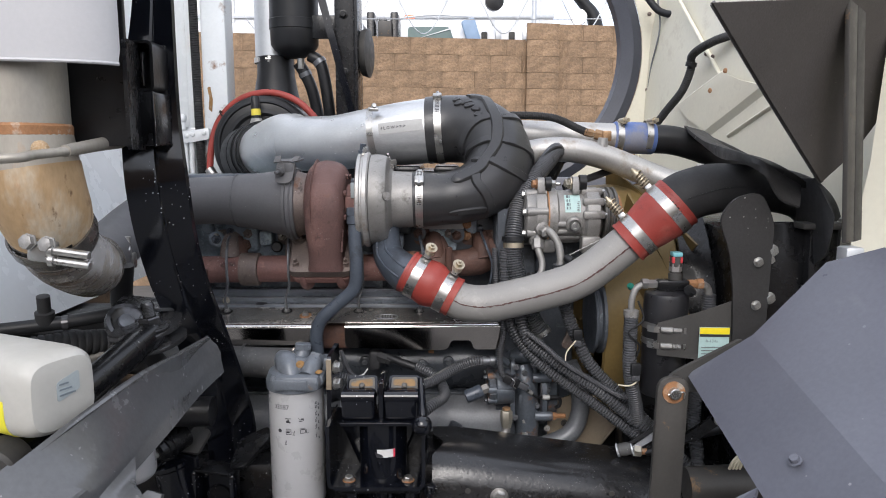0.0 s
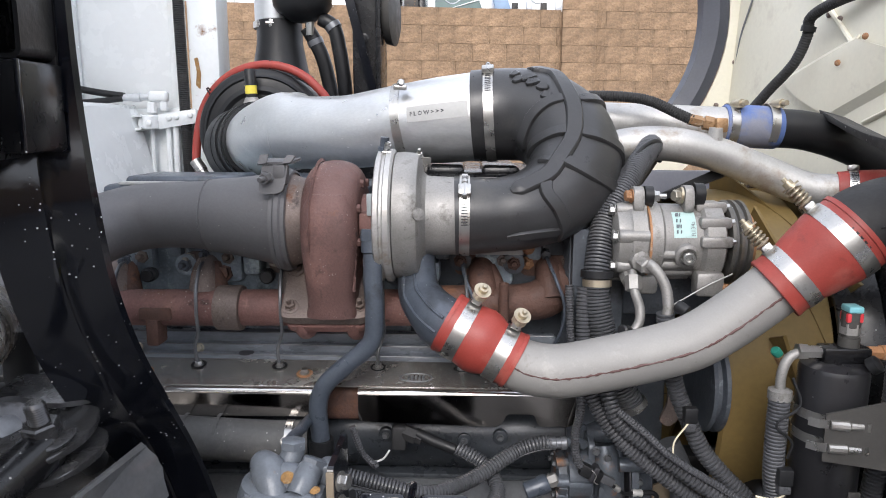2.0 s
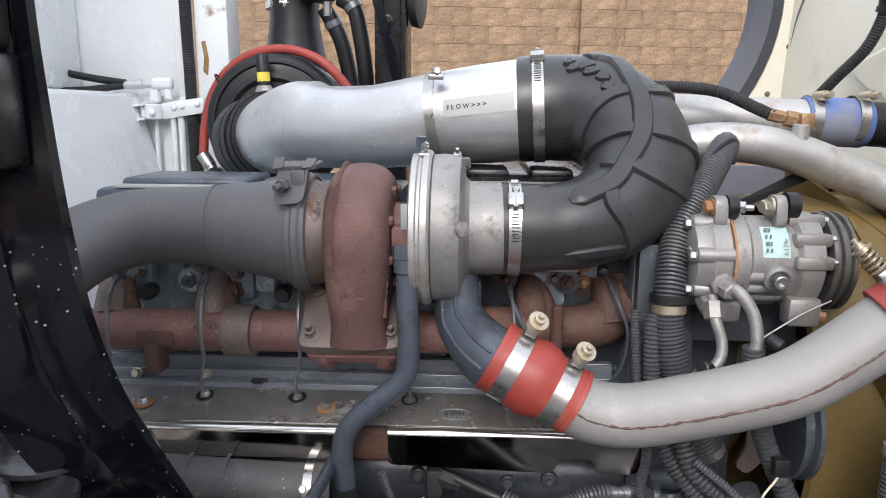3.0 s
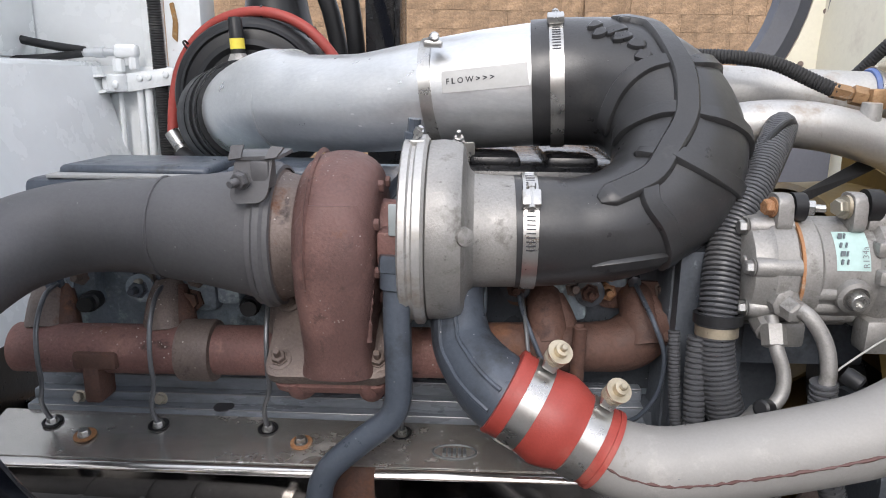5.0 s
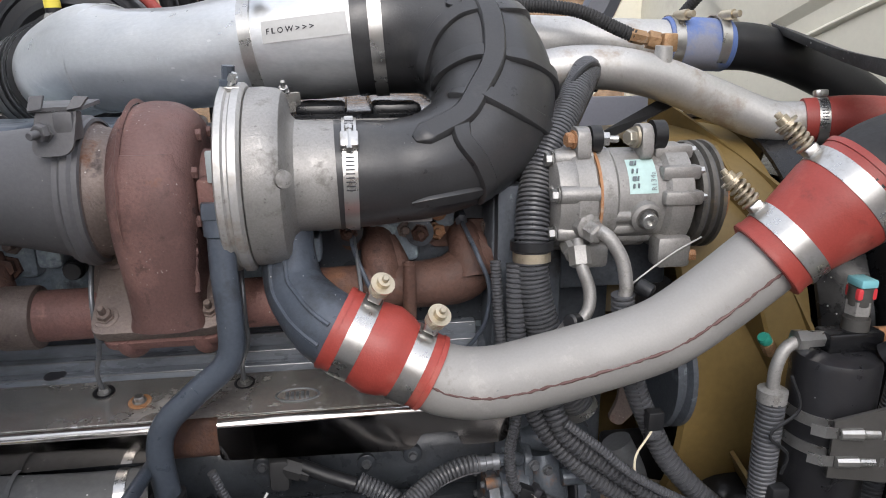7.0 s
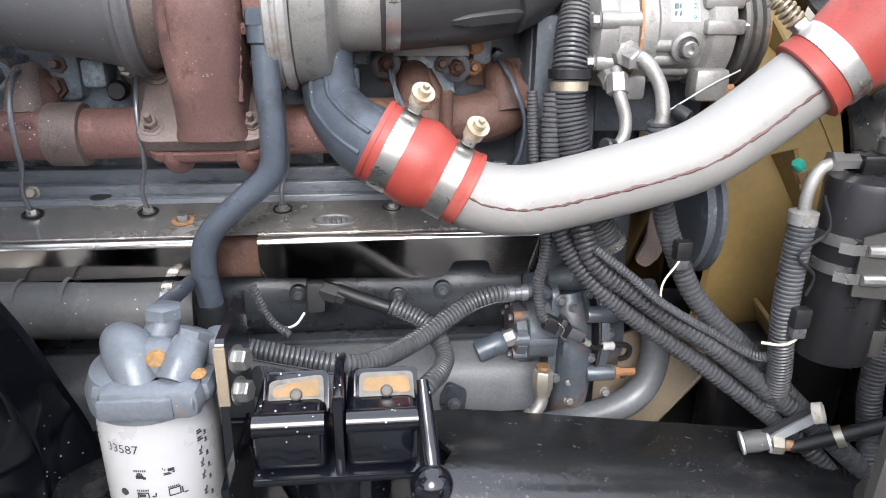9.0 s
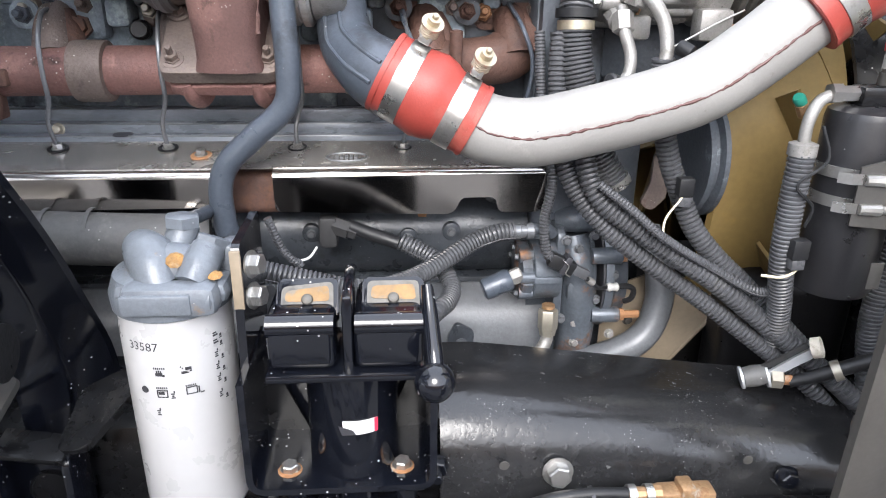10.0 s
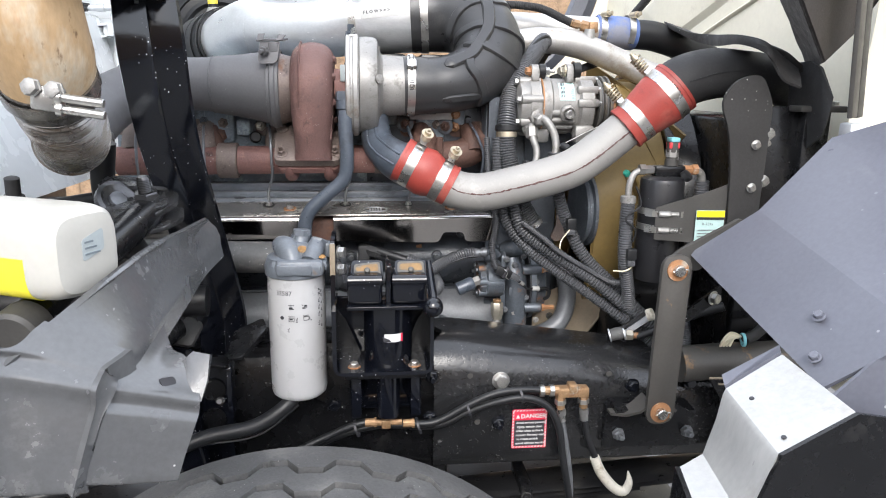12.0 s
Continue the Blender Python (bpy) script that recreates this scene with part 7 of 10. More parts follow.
ra = thing("adjuster_arm", (0.26, 1.44, 1.22), "rust-brown belt adjuster arm behind the looms", "bracket")
part("arm", slab(rounded([(0.262, 1.44, 1.276), (0.281, 1.44, 1.274), (0.284, 1.44, 1.218), (0.266, 1.44, 1.200), (0.250, 1.44, 1.210), (0.262, 1.44, 1.238)], 0.008), 0.006), "manifold_grey", ra)

# ---- receiver drier ----
dr = thing("receiver_drier", (0.425, 1.285, 1.15), "black cylindrical receiver drier clamped to a bracket", "receiver drier")
DA = V(0.012, 0.004, 1).normalized()
part("can", lathe([(0, 0.030), (0.002, 0.038), (0.008, 0.041), (0.190, 0.041), (0.197, 0.039), (0.202, 0.030), (0.203, 0.012)], (0.4175, 1.283, 1.160), DA, 48), "drier_paint", dr)
part("worn_patch", box((0.432, 1.2435, 1.175), (0.447, 1.2465, 1.205), 0.001), "bracket_grey", dr, "bare worn patch")
part("top_block", box((0.400, 1.27, 1.362), (0.458, 1.296, 1.382), 0.003), "black_satin", dr)
part("sensor", lathe([(0, 0.0125), (0.012, 0.0125), (0.012, 0.010), (0.024, 0.010), (0.026, 0.0115), (0.044, 0.0115)], (0.434, 1.283, 1.382), DA, 18), "bracket_grey", dr)
part("sensor_nut", lathe([(0, 0.012), (0.014, 0.012)], (0.434, 1.283, 1.398), DA, 6), "alu_cast", dr)
part("sensor_plug", box((0.4245, 1.273, 1.414), (0.4445, 1.293, 1.426), 0.002), "plastic_red", dr, "red plug")
part("sensor_cap", box((0.4255, 1.272, 1.4262), (0.4435, 1.294, 1.4345), 0.002), "plastic_cyan", dr, "cyan plug cap")
part("sight_glass", lathe([(0, 0.011), (0.010, 0.011), (0.012, 0.007)], (0.452, 1.262, 1.362), (0.5, -0.5, 0.6), 14), "rubber", dr)
for s, x0 in ((-1, 0.400), (1, 0.458)):
    part("line_nut", lathe([(0, 0.0085), (0.016, 0.0085), (0.017, 0.0105), (0.028, 0.0105), (0.029, 0.008)], (x0, 1.283, 1.374), (s, 0, 0), 6), "rust_steel" if s > 0 else "steel", dr)
part("line", tube([(0.378, 1.283, 1.374), (0.362, 1.281, 1.366), (0.354, 1.28, 1.345), (0.354, 1.28, 1.318)], 0.0062, 6, 14), "alu_cast", dr)
part("line", tube([(0.482, 1.285, 1.374), (0.496, 1.287, 1.366), (0.502, 1.29, 1.35)], 0.0075, 6, 14), "alu_cast", dr)
part("line_loom", corrugated([(0.354, 1.279, 1.318), (0.353, 1.278, 1.26), (0.356, 1.28, 1.20), (0.374, 1.295, 1.13), (0.385, 1.31, 1.08)], 0.0135, 0.0048), "loom", dr)
part("line_collar", lathe([(0, 0.0145), (0.012, 0.0145), (0.014, 0.009)], (0.354, 1.28, 1.312), (0, 0, 1), 16), "alu_cast", dr)
part("line_loom", corrugated([(0.502, 1.29, 1.352), (0.503, 1.292, 1.30), (0.495, 1.295, 1.22), (0.485, 1.29, 1.12), (0.49, 1.28, 1.05), (0.485, 1.25, 1.00)], 0.0135, 0.0048), "loom", dr)
part("tie_wire", tube([(0.362, 1.266, 1.345), (0.372, 1.262, 1.31), (0.345, 1.262, 1.285), (0.366, 1.262, 1.262), (0.362, 1.262, 1.24)], 0.0018, 6, 6), "rubber", dr)
gl = thing("green_plug", (0.357, 1.315, 1.35), "green plastic plug on a brass stub", "plug")
part("cap", lathe([(0, 0.006), (0.010, 0.0068), (0.013, 0.005)], (0.365, 1.315, 1.358), (-0.6, -0.3, 0.6), 14), "plastic_green", gl)
part("stub", lathe([(0, 0.007), (0.016, 0.007)], (0.372, 1.318, 1.346), (-0.4, -0.2, 0.6), 10), "brass", gl)
db = thing("drier_bracket", (0.45, 1.24, 1.24), "dusty black sheet bracket with slots and a warning label", "bracket")
bm = bmesh.new()
sheet([[V(0.392, 1.240, z) for z in (1.250, 1.31)], [V(0.43, 1.232, z) for z in (1.248, 1.323)], [V(0.470, 1.222, z) for z in (1.246, 1.338)], [V(0.545, 1.218, z) for z in (1.243, 1.366)]], 0.004, bm)
part("sheet", bm, "bracket_grey", db)
for z in (1.298, 1.268):
    part("slot", slab(rounded([(0.436, 1.2275, z - 0.006), (0.450, 1.2245, z - 0.006), (0.450, 1.2245, z + 0.006), (0.436, 1.2275, z + 0.006)], 0.005), 0.0012), "ink", db)
    cl = part("clamp", band((0.4185, 1.2835, z), DA, 0.0412, 0.012, 0.0013, 48), "steel", db)
    part("screw", lathe([(-0.016, 0.0055), (0.004, 0.0065), (0.006, 0.0045), (0.020, 0.0045)], (0.412, 1.23155, z), (1, -0.15, 0), 10), "steel", cl)
    part("strap", sheet([[V(0.376, 1.247, z - 0.0055), V(0.376, 1.247, z + 0.0055)], [V(0.385, 1.238, z - 0.0055), V(0.385, 1.238, z + 0.0055)], [V(0.415, 1.2335, z - 0.0055), V(0.415, 1.2335, z + 0.0055)], [V(0.440, 1.2265, z - 0.0055), V(0.440, 1.2265, z + 0.0055)]], 0.0012), "steel", cl)
    part("clamp_tail", box((0.40, 1.236, z - 0.005), (0.438, 1.2385, z + 0.005), 0.001, None, Matrix.Rotation(-0.2, 3, "Z")), "steel", cl)
lbz = part("label", box((0.4590, 1.2130, 1.246), (0.5120, 1.2145, 1.308), 0.0004, None, Matrix.Rotation(-0.05, 3, "Z")), "label_cyan", db, "white, cyan and yellow refrigerant label")
part("label_band", box((0.4595, 1.2115, 1.296), (0.5115, 1.2125, 1.3075), 0, None, Matrix.Rotation(-0.05, 3, "Z")), "label_yellow", lbz)
part("label_band", box((0.4595, 1.2115, 1.291), (0.5115, 1.2125, 1.2955), 0, None, Matrix.Rotation(-0.05, 3, "Z")), "ink", lbz)
lettering("print", "R-134a", (0.4700, 1.2116, 1.281), (1, 0.0, 0), (0, 0, 1), 0.0075, "ink_grey", lbz)
bm = bmesh.new()
for k in range(4):
    box((0.463, 1.2117, 1.253 + 0.006 * k), (0.506 - 0.006 * (k % 2), 1.2122, 1.2545 + 0.006 * k), 0, bm)
part("print_bars", bm, "ink_grey", lbz)

# ---- link arm on the rail ----
lk = thing("hood_link_arm", (0.376, 1.10, 0.95), "dusty flat steel link arm pinned at both ends", "link arm")
part("bar", slab(rounded([(0.3465, 1.108, 0.945), (0.3970, 1.108, 0.945), (0.4050, 1.108, 1.252), (0.3540, 1.108, 1.252)], 0.0245, 8), 0.010, None, 0.0015), "link_grey", lk)
for x, z in ((0.3795, 1.227), (0.3722, 0.968)):
    part("rust_washer", lathe([(0, 0.008), (0, 0.0185), (0.003, 0.0185), (0.003, 0.008)], (x, 1.1028, z), (0, -1, 0), 28), "rust_steel", lk)
    part("pin", lathe([(0, 0.0095), (0.012, 0.0095), (0.0135, 0.008)], (x, 1.103, z), (0, -1, 0), 18), "steel", lk)
    part("split_pin", tube([(x - 0.012, 1.094, z - 0.001), (x, 1.093, z), (x + 0.014, 1.094, z + 0.003), (x + 0.015, 1.095, z - 0.008)], 0.0015, 4, 6), "steel", lk)
lb2 = thing("link_bracket", (0.375, 1.15, 0.9), "black bolted bracket at the foot of the link arm", "bracket")
bm = slab([(0.305, 1.135, 0.955), (0.455, 1.135, 0.948), (0.455, 1.185, 0.95), (0.305, 1.185, 0.957)], 0.008)
slab([(0.300, 1.178, 0.955), (0.460, 1.178, 0.948), (0.470, 1.178, 0.86), (0.298, 1.178, 0.865)], 0.008, bm)
slab([(0.345, 1.118, 0.953), (0.372, 1.118, 0.985), (0.41, 1.118, 0.975), (0.45, 1.118, 0.95)], 0.006, bm)
part("bracket", bm, "black_satin", lb2)
for sgn in (-1, 1):
    cx = 0.3722
    part("wing", sheet([[V(cx + sgn * 0.016, 1.105, 0.985), V(cx + sgn * 0.034, 1.112, 0.966), V(cx + sgn * 0.052, 1.128, 0.953), V(cx + sgn * 0.076, 1.140, 0.951)], [V(cx + sgn * 0.016, 1.150, 0.985), V(cx + sgn * 0.034, 1.152, 0.966), V(cx + sgn * 0.052, 1.155, 0.953), V(cx + sgn * 0.076, 1.160, 0.951)]], 0.005), "link_grey", lb2, "curved wing of worn steel", 60)
for x in (0.326, 0.460):
    fastener(lb2, (x, 1.172, 0.892), (0, -1, 0.1), 0.024, "steel_line", "stud_nut")
lb3 = thing("link_bracket", (0.45, 1.12, 1.2), "dusty black bracket at the head of the link arm", "bracket")
part("bracket", slab(rounded([(0.366, 1.117, 1.238), (0.384, 1.117, 1.258), (0.50, 1.135, 1.31), (0.52, 1.14, 1.29), (0.42, 1.12, 1.22)], 0.01), 0.008), "bracket_grey", lb3)
part("arm", slab(rounded([(0.425, 1.185, 1.115), (0.505, 1.185, 1.175), (0.505, 1.185, 1.150), (0.445, 1.185, 1.105)], 0.006), 0.008), "black_satin", lb3)
fastener(lb3, (0.489, 1.180, 1.152), (0.4, -1, 0), 0.024, "steel")

# ---- air lines and fittings on the rail ----
al = thing("brake_line", (0.0, 1.16, 0.93), "pair of black air lines with crimped rusty fittings along the frame", "hose", "air lines")
part("line", tube([(-0.36, 1.13, 0.86), (-0.231, 1.16, 0.908), (-0.16, 1.16, 0.938), (-0.13, 1.16, 0.941)], 0.0066, 8, 14), "rubber", al)
part("line", tube([(-0.07, 1.16, 0.936), (-0.02, 1.16, 0.937), (0.04, 1.16, 0.968), (0.085, 1.16, 0.987), (0.13, 1.16, 0.993), (0.175, 1.16, 0.991)], 0.0066, 8, 14), "rubber", al)
part("line", tube([(-0.36, 1.145, 0.845), (-0.231, 1.170, 0.897), (-0.13, 1.172, 0.928), (-0.02, 1.170, 0.925), (0.04, 1.165, 0.952), (0.09, 1.158, 0.972), (0.14, 1.152, 0.981), (0.18, 1.150, 0.965), (0.203, 1.148, 0.925), (0.215, 1.148, 0.86), (0.235, 1.15, 0.76), (0.25, 1.17, 0.66)], 0.0066, 8, 14), "rubber", al)
bm = lathe([(0, 0.0075), (0.016, 0.0075), (0.016, 0.009), (0.020, 0.009)], (-0.145, 1.16, 0.941), (1, 0, 0), 10)
lathe([(0, 0.0075), (0.016, 0.0075), (0.016, 0.009), (0.020, 0.009)], (-0.078, 1.16, 0.937), (1, 0, 0), 10, bm)
lathe([(0, 0.0055), (0.055, 0.0055)], (-0.135, 1.16, 0.940), (1, 0, 0), 10, bm)
box((-0.116, 1.151, 0.931), (-0.100, 1.169, 0.947), 0.002, bm)
lathe([(0, 0.005), (0.02, 0.005), (0.02, 0.007), (0.028, 0.007)], (-0.1075, 1.158, 0.945), (0, 0, 1), 8, bm)
part("fitting", bm, "brass", al, "rust-stained brass tee fitting")
bm = lathe([(0, 0.008), (0.022, 0.008), (0.022, 0.010), (0.034, 0.010)], (0.168, 1.16, 0.990), (1, 0, 0), 10)
box((0.200, 1.150, 0.978), (0.258, 1.172, 0.996), 0.003, bm)
box((0.220, 1.148, 0.986), (0.236, 1.172, 1.003), 0.003, bm)
for x in (0.207, 0.250):
    lathe([(0, 0.009), (0.018, 0.009), (0.018, 0.0075), (0.030, 0.0075)], (x, 1.160, 0.984), (0.05, 0, -1), 6, bm)
part("manifold_block", bm, "brass", al, "rust-stained brass manifold fitting")
for x, z in ((0.172, 0.990), (0.190, 0.990)):
    part("collar", band((x, 1.16, z), (1, 0, 0), 0.0085, 0.008, 0.0022, 16), "steel", al)
for x in (0.2075, 0.2505):
    part("leg_nut", lathe([(0, 0.0105), (0.009, 0.0105)], (x, 1.160, 0.972), (0.05, 0, -1), 6), "steel", al)
for x in (0.210, 0.252):
    part("crimp", lathe([(0, 0.0085), (0.010, 0.0088), (0.011, 0.0078), (0.022, 0.0078)], (x, 1.159, 0.952), (0.08, 0, -1), 14), "steel", al)
part("line", tube([(0.2545, 1.159, 0.93), (0.262, 1.157, 0.895), (0.278, 1.152, 0.855)], 0.0062, 6, 12), "rubber", al)
part("line_braid", tube([(0.212, 1.159, 0.93), (0.222, 1.158, 0.88), (0.235, 1.16, 0.80), (0.242, 1.17, 0.70)], 0.0062, 6, 12), "steel_line", al)
part("hook_sleeve", tube([(0.276, 1.152, 0.858), (0.290, 1.150, 0.826), (0.318, 1.150, 0.792), (0.338, 1.150, 0.785), (0.346, 1.150, 0.803), (0.342, 1.150, 0.826)], [0.009, 0.010, 0.010, 0.009, 0.007, 0.0015], 6, 14), "sleeve_cream", al, "pale plastic hook sleeve")
for x, z in ((0.04, 0.962), (0.135, 0.988), (-0.16, 0.935), (-0.05, 0.936)):
    part("cable_tie", band((x, 1.161, z - 0.005), (1, 0, 0.3), 0.0145, 0.004, 0.001, 16), "ink", al)
bh = thing("bulkhead_hose", (-0.35, 1.14, 0.95), "thick black hose passing under the filter", "hose")
part("hose", tube([(-0.75, 1.05, 0.865), (-0.55, 1.10, 0.90), (-0.413, 1.12, 0.945), (-0.33, 1.13, 0.958), (-0.273, 1.15, 0.990), (-0.25, 1.19, 1.02)], 0.0125, 8, 16), "rubber", bh)
part("wire", tube([(-0.60, 1.11, 0.90), (-0.44, 1.13, 0.925), (-0.33, 1.14, 0.935), (-0.26, 1.17, 0.975)], 0.0025, 6, 8), "rubber", bh)
st = thing("frame_clamp", (0.36, 1.28, 1.05), "plated clamp with rubber bush and rusty bolt under the looms", "clamp")
AXC = V(0.92, -0.22, 0.30)
for p in ((0.337, 1.284, 1.045), (0.364, 1.278, 1.050)):
    part("washer", lathe([(0, 0.0125), (0.0005, 0.0133), (0.0030, 0.0133), (0.0035, 0.0125)], p, AXC, 24), "galv", st, "bright plated washer")
part("bush", lathe([(0, 0.0115), (0.012, 0.0128), (0.024, 0.0115)], (0.341, 1.283, 1.046), AXC, 24), "hose_grey", st, "grey rubber bush")
part("nut", lathe([(0, 0.0112), (0.012, 0.0112), (0.0135, 0.0095)], (0.369, 1.276, 1.0485), (1, -0.25, 0.0), 6), "zinc_plain", st)
part("bolt", lathe([(0, 0.0062), (0.011, 0.0062), (0.012, 0.0052)], (0.381, 1.273, 1.0480), (1, -0.25, 0.05), 12), "rust_steel", st, "rusty bolt end")
part("rod", tube([(0.389, 1.270, 1.046), (0.413, 1.262, 1.058), (0.442, 1.250, 1.077), (0.475, 1.235, 1.098), (0.53, 1.21, 1.125)], [0.0062, 0.0080, 0.0085, 0.0085, 0.0085], 6, 16), "rubber", st, "black rod")
part("cradle_arm", slab(rounded([(0.362, 1.278, 1.054), (0.372, 1.276, 1.050), (0.414, 1.268, 1.082), (0.408, 1.270, 1.092)], 0.003), 0.004), "galv", st, "pale plated bracket arm")
part("cradle_pad", slab(rounded([(0.354, 1.280, 1.061), (0.359, 1.279, 1.057), (0.404, 1.270, 1.092), (0.400, 1.271, 1.097)], 0.002), 0.004), "rubber_dusty", st, "rubber strip under the looms")
part("clip_loop", band((0.412, 1.268, 1.092), (0.7, -0.5, 0.4), 0.0095, 0.010, 0.0025, 24), "sleeve_cream", st, "cream plastic clip")
part("clip_strap", band((0.432, 1.254, 1.070), (0.8, -0.35, 0.5), 0.0100, 0.009, 0.0020, 24), "zinc_plain", st)

# ---- odds and ends ahead of the link arm ----
wb2 = thing("wire_bundle", (0.53, 1.17, 1.06), "bundle of cream wires with a teal ring on the cross tube", "wire")
for k in range(4):
    part("wire", tube([(0.507 + 0.006 * k, 1.168, 1.062), (0.512 + 0.006 * k, 1.165, 1.078), (0.528 + 0.005 * k, 1.172, 1.086 - 0.003 * k), (0.552, 1.18, 1.076)], 0.0026, 6, 7), "wire", wb2)
part("ring", band((0.553, 1.172, 1.072), (1, -0.2, 0.1), 0.010, 0.005, 0.003, 20), "plastic_cyan", wb2, "teal ring")
part("sleeve", tube([(0.556, 1.172, 1.072), (0.585, 1.18, 1.082), (0.62, 1.20, 1.10)], 0.010, 5, 14), "rubber_dusty", wb2)
cp = thing("cross_plate", (0.55, 1.14, 0.95), "dark plate under the cross tube with dusty bare edges", "plate")
part("plate", slab(rounded([(0.478, 1.142, 1.010), (0.66, 1.142, 1.006), (0.66, 1.142, 0.80), (0.515, 1.142, 0.80), (0.512, 1.142, 0.955)], 0.006), 0.008), "black_satin", cp)
part("edge", tube([(0.474, 1.134, 1.015), (0.55, 1.134, 1.012), (0.64, 1.134, 1.009)], 0.0022, 4, 8), "tan", cp)
part("edge", tube([(0.492, 1.133, 1.003), (0.56, 1.133, 1.001), (0.64, 1.133, 0.999)], 0.0018, 4, 8), "tan", cp)
for x in (0.52, 0.60):
    fastener(cp, (x, 1.136, 0.985), (0, -1, 0.1), 0.022, "link_grey")

# ---- open hood, continued ----
part("inner_face", sheet([[V(hood_x(y) + 0.12 * max(0, z - 1.9), y, z) for z in (0.9, 1.3, 1.5, 1.75, 2.0, 2.2, 2.45)] for y in (2.60, 2.3, 2.0, 1.6, 1.2, 0.8)], 0.008), "cream", hood)
def hood_sheet(pts, out):
    """Points (y, z) on the hood's inner skin, lifted off it."""
    return [V(hood_x(y) - out, y, z) for y, z in pts]
top = [hood_sheet([(2.26, 1.765), (2.13, 1.800), (1.985, 1.838)], 0.020), hood_sheet([(2.18, 1.722), (2.02, 1.765), (1.875, 1.806)], 0.026), hood_sheet([(2.07, 1.678), (1.92, 1.730), (1.775, 1.782)], 0.020)]
side = [top[2], hood_sheet([(2.03, 1.655), (1.88, 1.708), (1.735, 1.762)], -0.004)]
back = [hood_sheet([(2.30, 1.778), (2.16, 1.815), (2.01, 1.853)], -0.004), top[0]]
part("stiffener", sheet(back + top[1:] + side[1:], 0.004), "cream", hood, "broad pressed cream stiffener", 25)
part("flange_edge", tube(hood_sheet([(2.316, 2.099), (2.072, 1.880), (1.941, 1.760)], 0.006), 0.006, 6, 8), "cream", hood)
part("panel_gap", tube(hood_sheet([(2.498, 2.136), (2.473, 2.032), (2.54, 1.90), (2.54, 1.782), (2.402, 1.718)], 0.001), 0.0030, 6, 6), "ink_grey", hood, "dark gap beside the arch panel")
for y, z in ((2.118, 1.905), (2.075, 1.890)):
    fastener(hood, (hood_x(y) - 0.003, y, z), (-1, -0.4, 0), 0.014, "manifold_grey", "round_head", "rivet")
for name, pts in (("seam", [(1.956, 1.762), (1.87, 1.797), (1.785, 1.828)]), ("fold", [(2.101, 1.679), (1.93, 1.743), (1.742, 1.798)]), ("fold", [(1.949, 1.662), (1.82, 1.705), (1.68, 1.75)])):
    wide = 0.0025 if name == "seam" else 0.014
    part(name, tube([(hood_x(y) - 0.002, y, z) for y, z in pts], wide, 6, 14, True, 0.5), "cream", hood)
for k in range(5):
    fastener(hood, (0.758 + 0.005 * k, 2.02 - 0.09 * k, 1.79 + 0.045 * k), (-1, -0.4, 0), 0.014, "rust_steel", "round_head", "rivet")
rim = [V(0.340, 0.920, 1.807), V(0.462, 1.030, 1.7075), V(0.607, 1.128, 1.5708)]
part("liner", sheet([rim, [V(0.475, 0.990, 1.825), V(0.574, 1.090, 1.729), V(0.672, 1.160, 1.6156)], [V(0.645, 1.060, 1.871), V(0.702, 1.140, 1.787), V(0.736, 1.180, 1.692)]], 0.004), "insulation", hood, "matt black liner panel")
edge = spline(rim, 10)
random.seed(21)
fray = []
for p in edge:
    d = V(p.x / p.y, 1, (p.z - 1.62) / p.y)
    fray.append([p + d * 0.008 + V(0.006, 0, 0)] + [p + d * q + V(0.004 + 0.004 * random.random(), 0, 0.004 * random.random()) for q in (0.06, 0.12)] + [p + d * (0.165 + 0.02 * random.random()) + V(0.004, 0, 0)])
part("frayed_edge", sheet(fray, 0.006), "frayed", hood, "frayed grey foam edge of the liner", 20)
TURN_CH = Matrix.Rotation(-0.064, 3, "Y") @ Matrix.Rotation(radians(37.5), 3, "Z")
ch = part("strut_channel", box((0.580, 1.048, 1.482), (0.606, 1.056, 2.2), 0.002, None, TURN_CH), "link_grey", hood, "dark steel strut channel")
part("channel_web", box((0.6015, 1.064, 1.482), (0.6275, 1.072, 2.2), 0.002, None, TURN_CH), "bracket_grey", ch, "scratched darker web")
part("near_side", sheet([[V(0.665, 1.13, 1.44), V(0.69, 1.13, 1.60), V(0.72, 1.12, 2.2)], [V(0.78, 1.0, 1.40), V(0.80, 1.0, 1.60), V(0.84, 1.0, 2.2)], [V(1.0, 0.9, 1.36), V(1.0, 0.9, 1.6), V(1.0, 0.9, 2.2)]], 0.006), "cream", hood)
hh = thing("hood_hose", (0.74, 2.2, 1.7), "black corrugated hose clipped to the hood's inner face", "hose")
part("hose", corrugated([(0.660, 2.25, 1.68), (0.690, 2.20, 1.74), (0.722, 2.15, 1.80), (0.738, 2.13, 1.86), (0.735, 2.11, 1.90), (0.76, 2.02, 1.925), (0.80, 1.90, 1.935), (0.85, 1.75, 1.95)], 0.0125, 0.006), "rubber_dusty", hh)
part("clip", band((0.737, 2.125, 1.875), (0.1, -0.2, 1), 0.0135, 0.012, 0.003, 20), "rubber", hh)
part("upper_loop", tube([(0.70, 2.50, 2.15), (0.74, 2.46, 2.09), (0.79, 2.40, 2.075), (0.82, 2.35, 2.12)], 0.012, 8, 14), "rubber", hh)

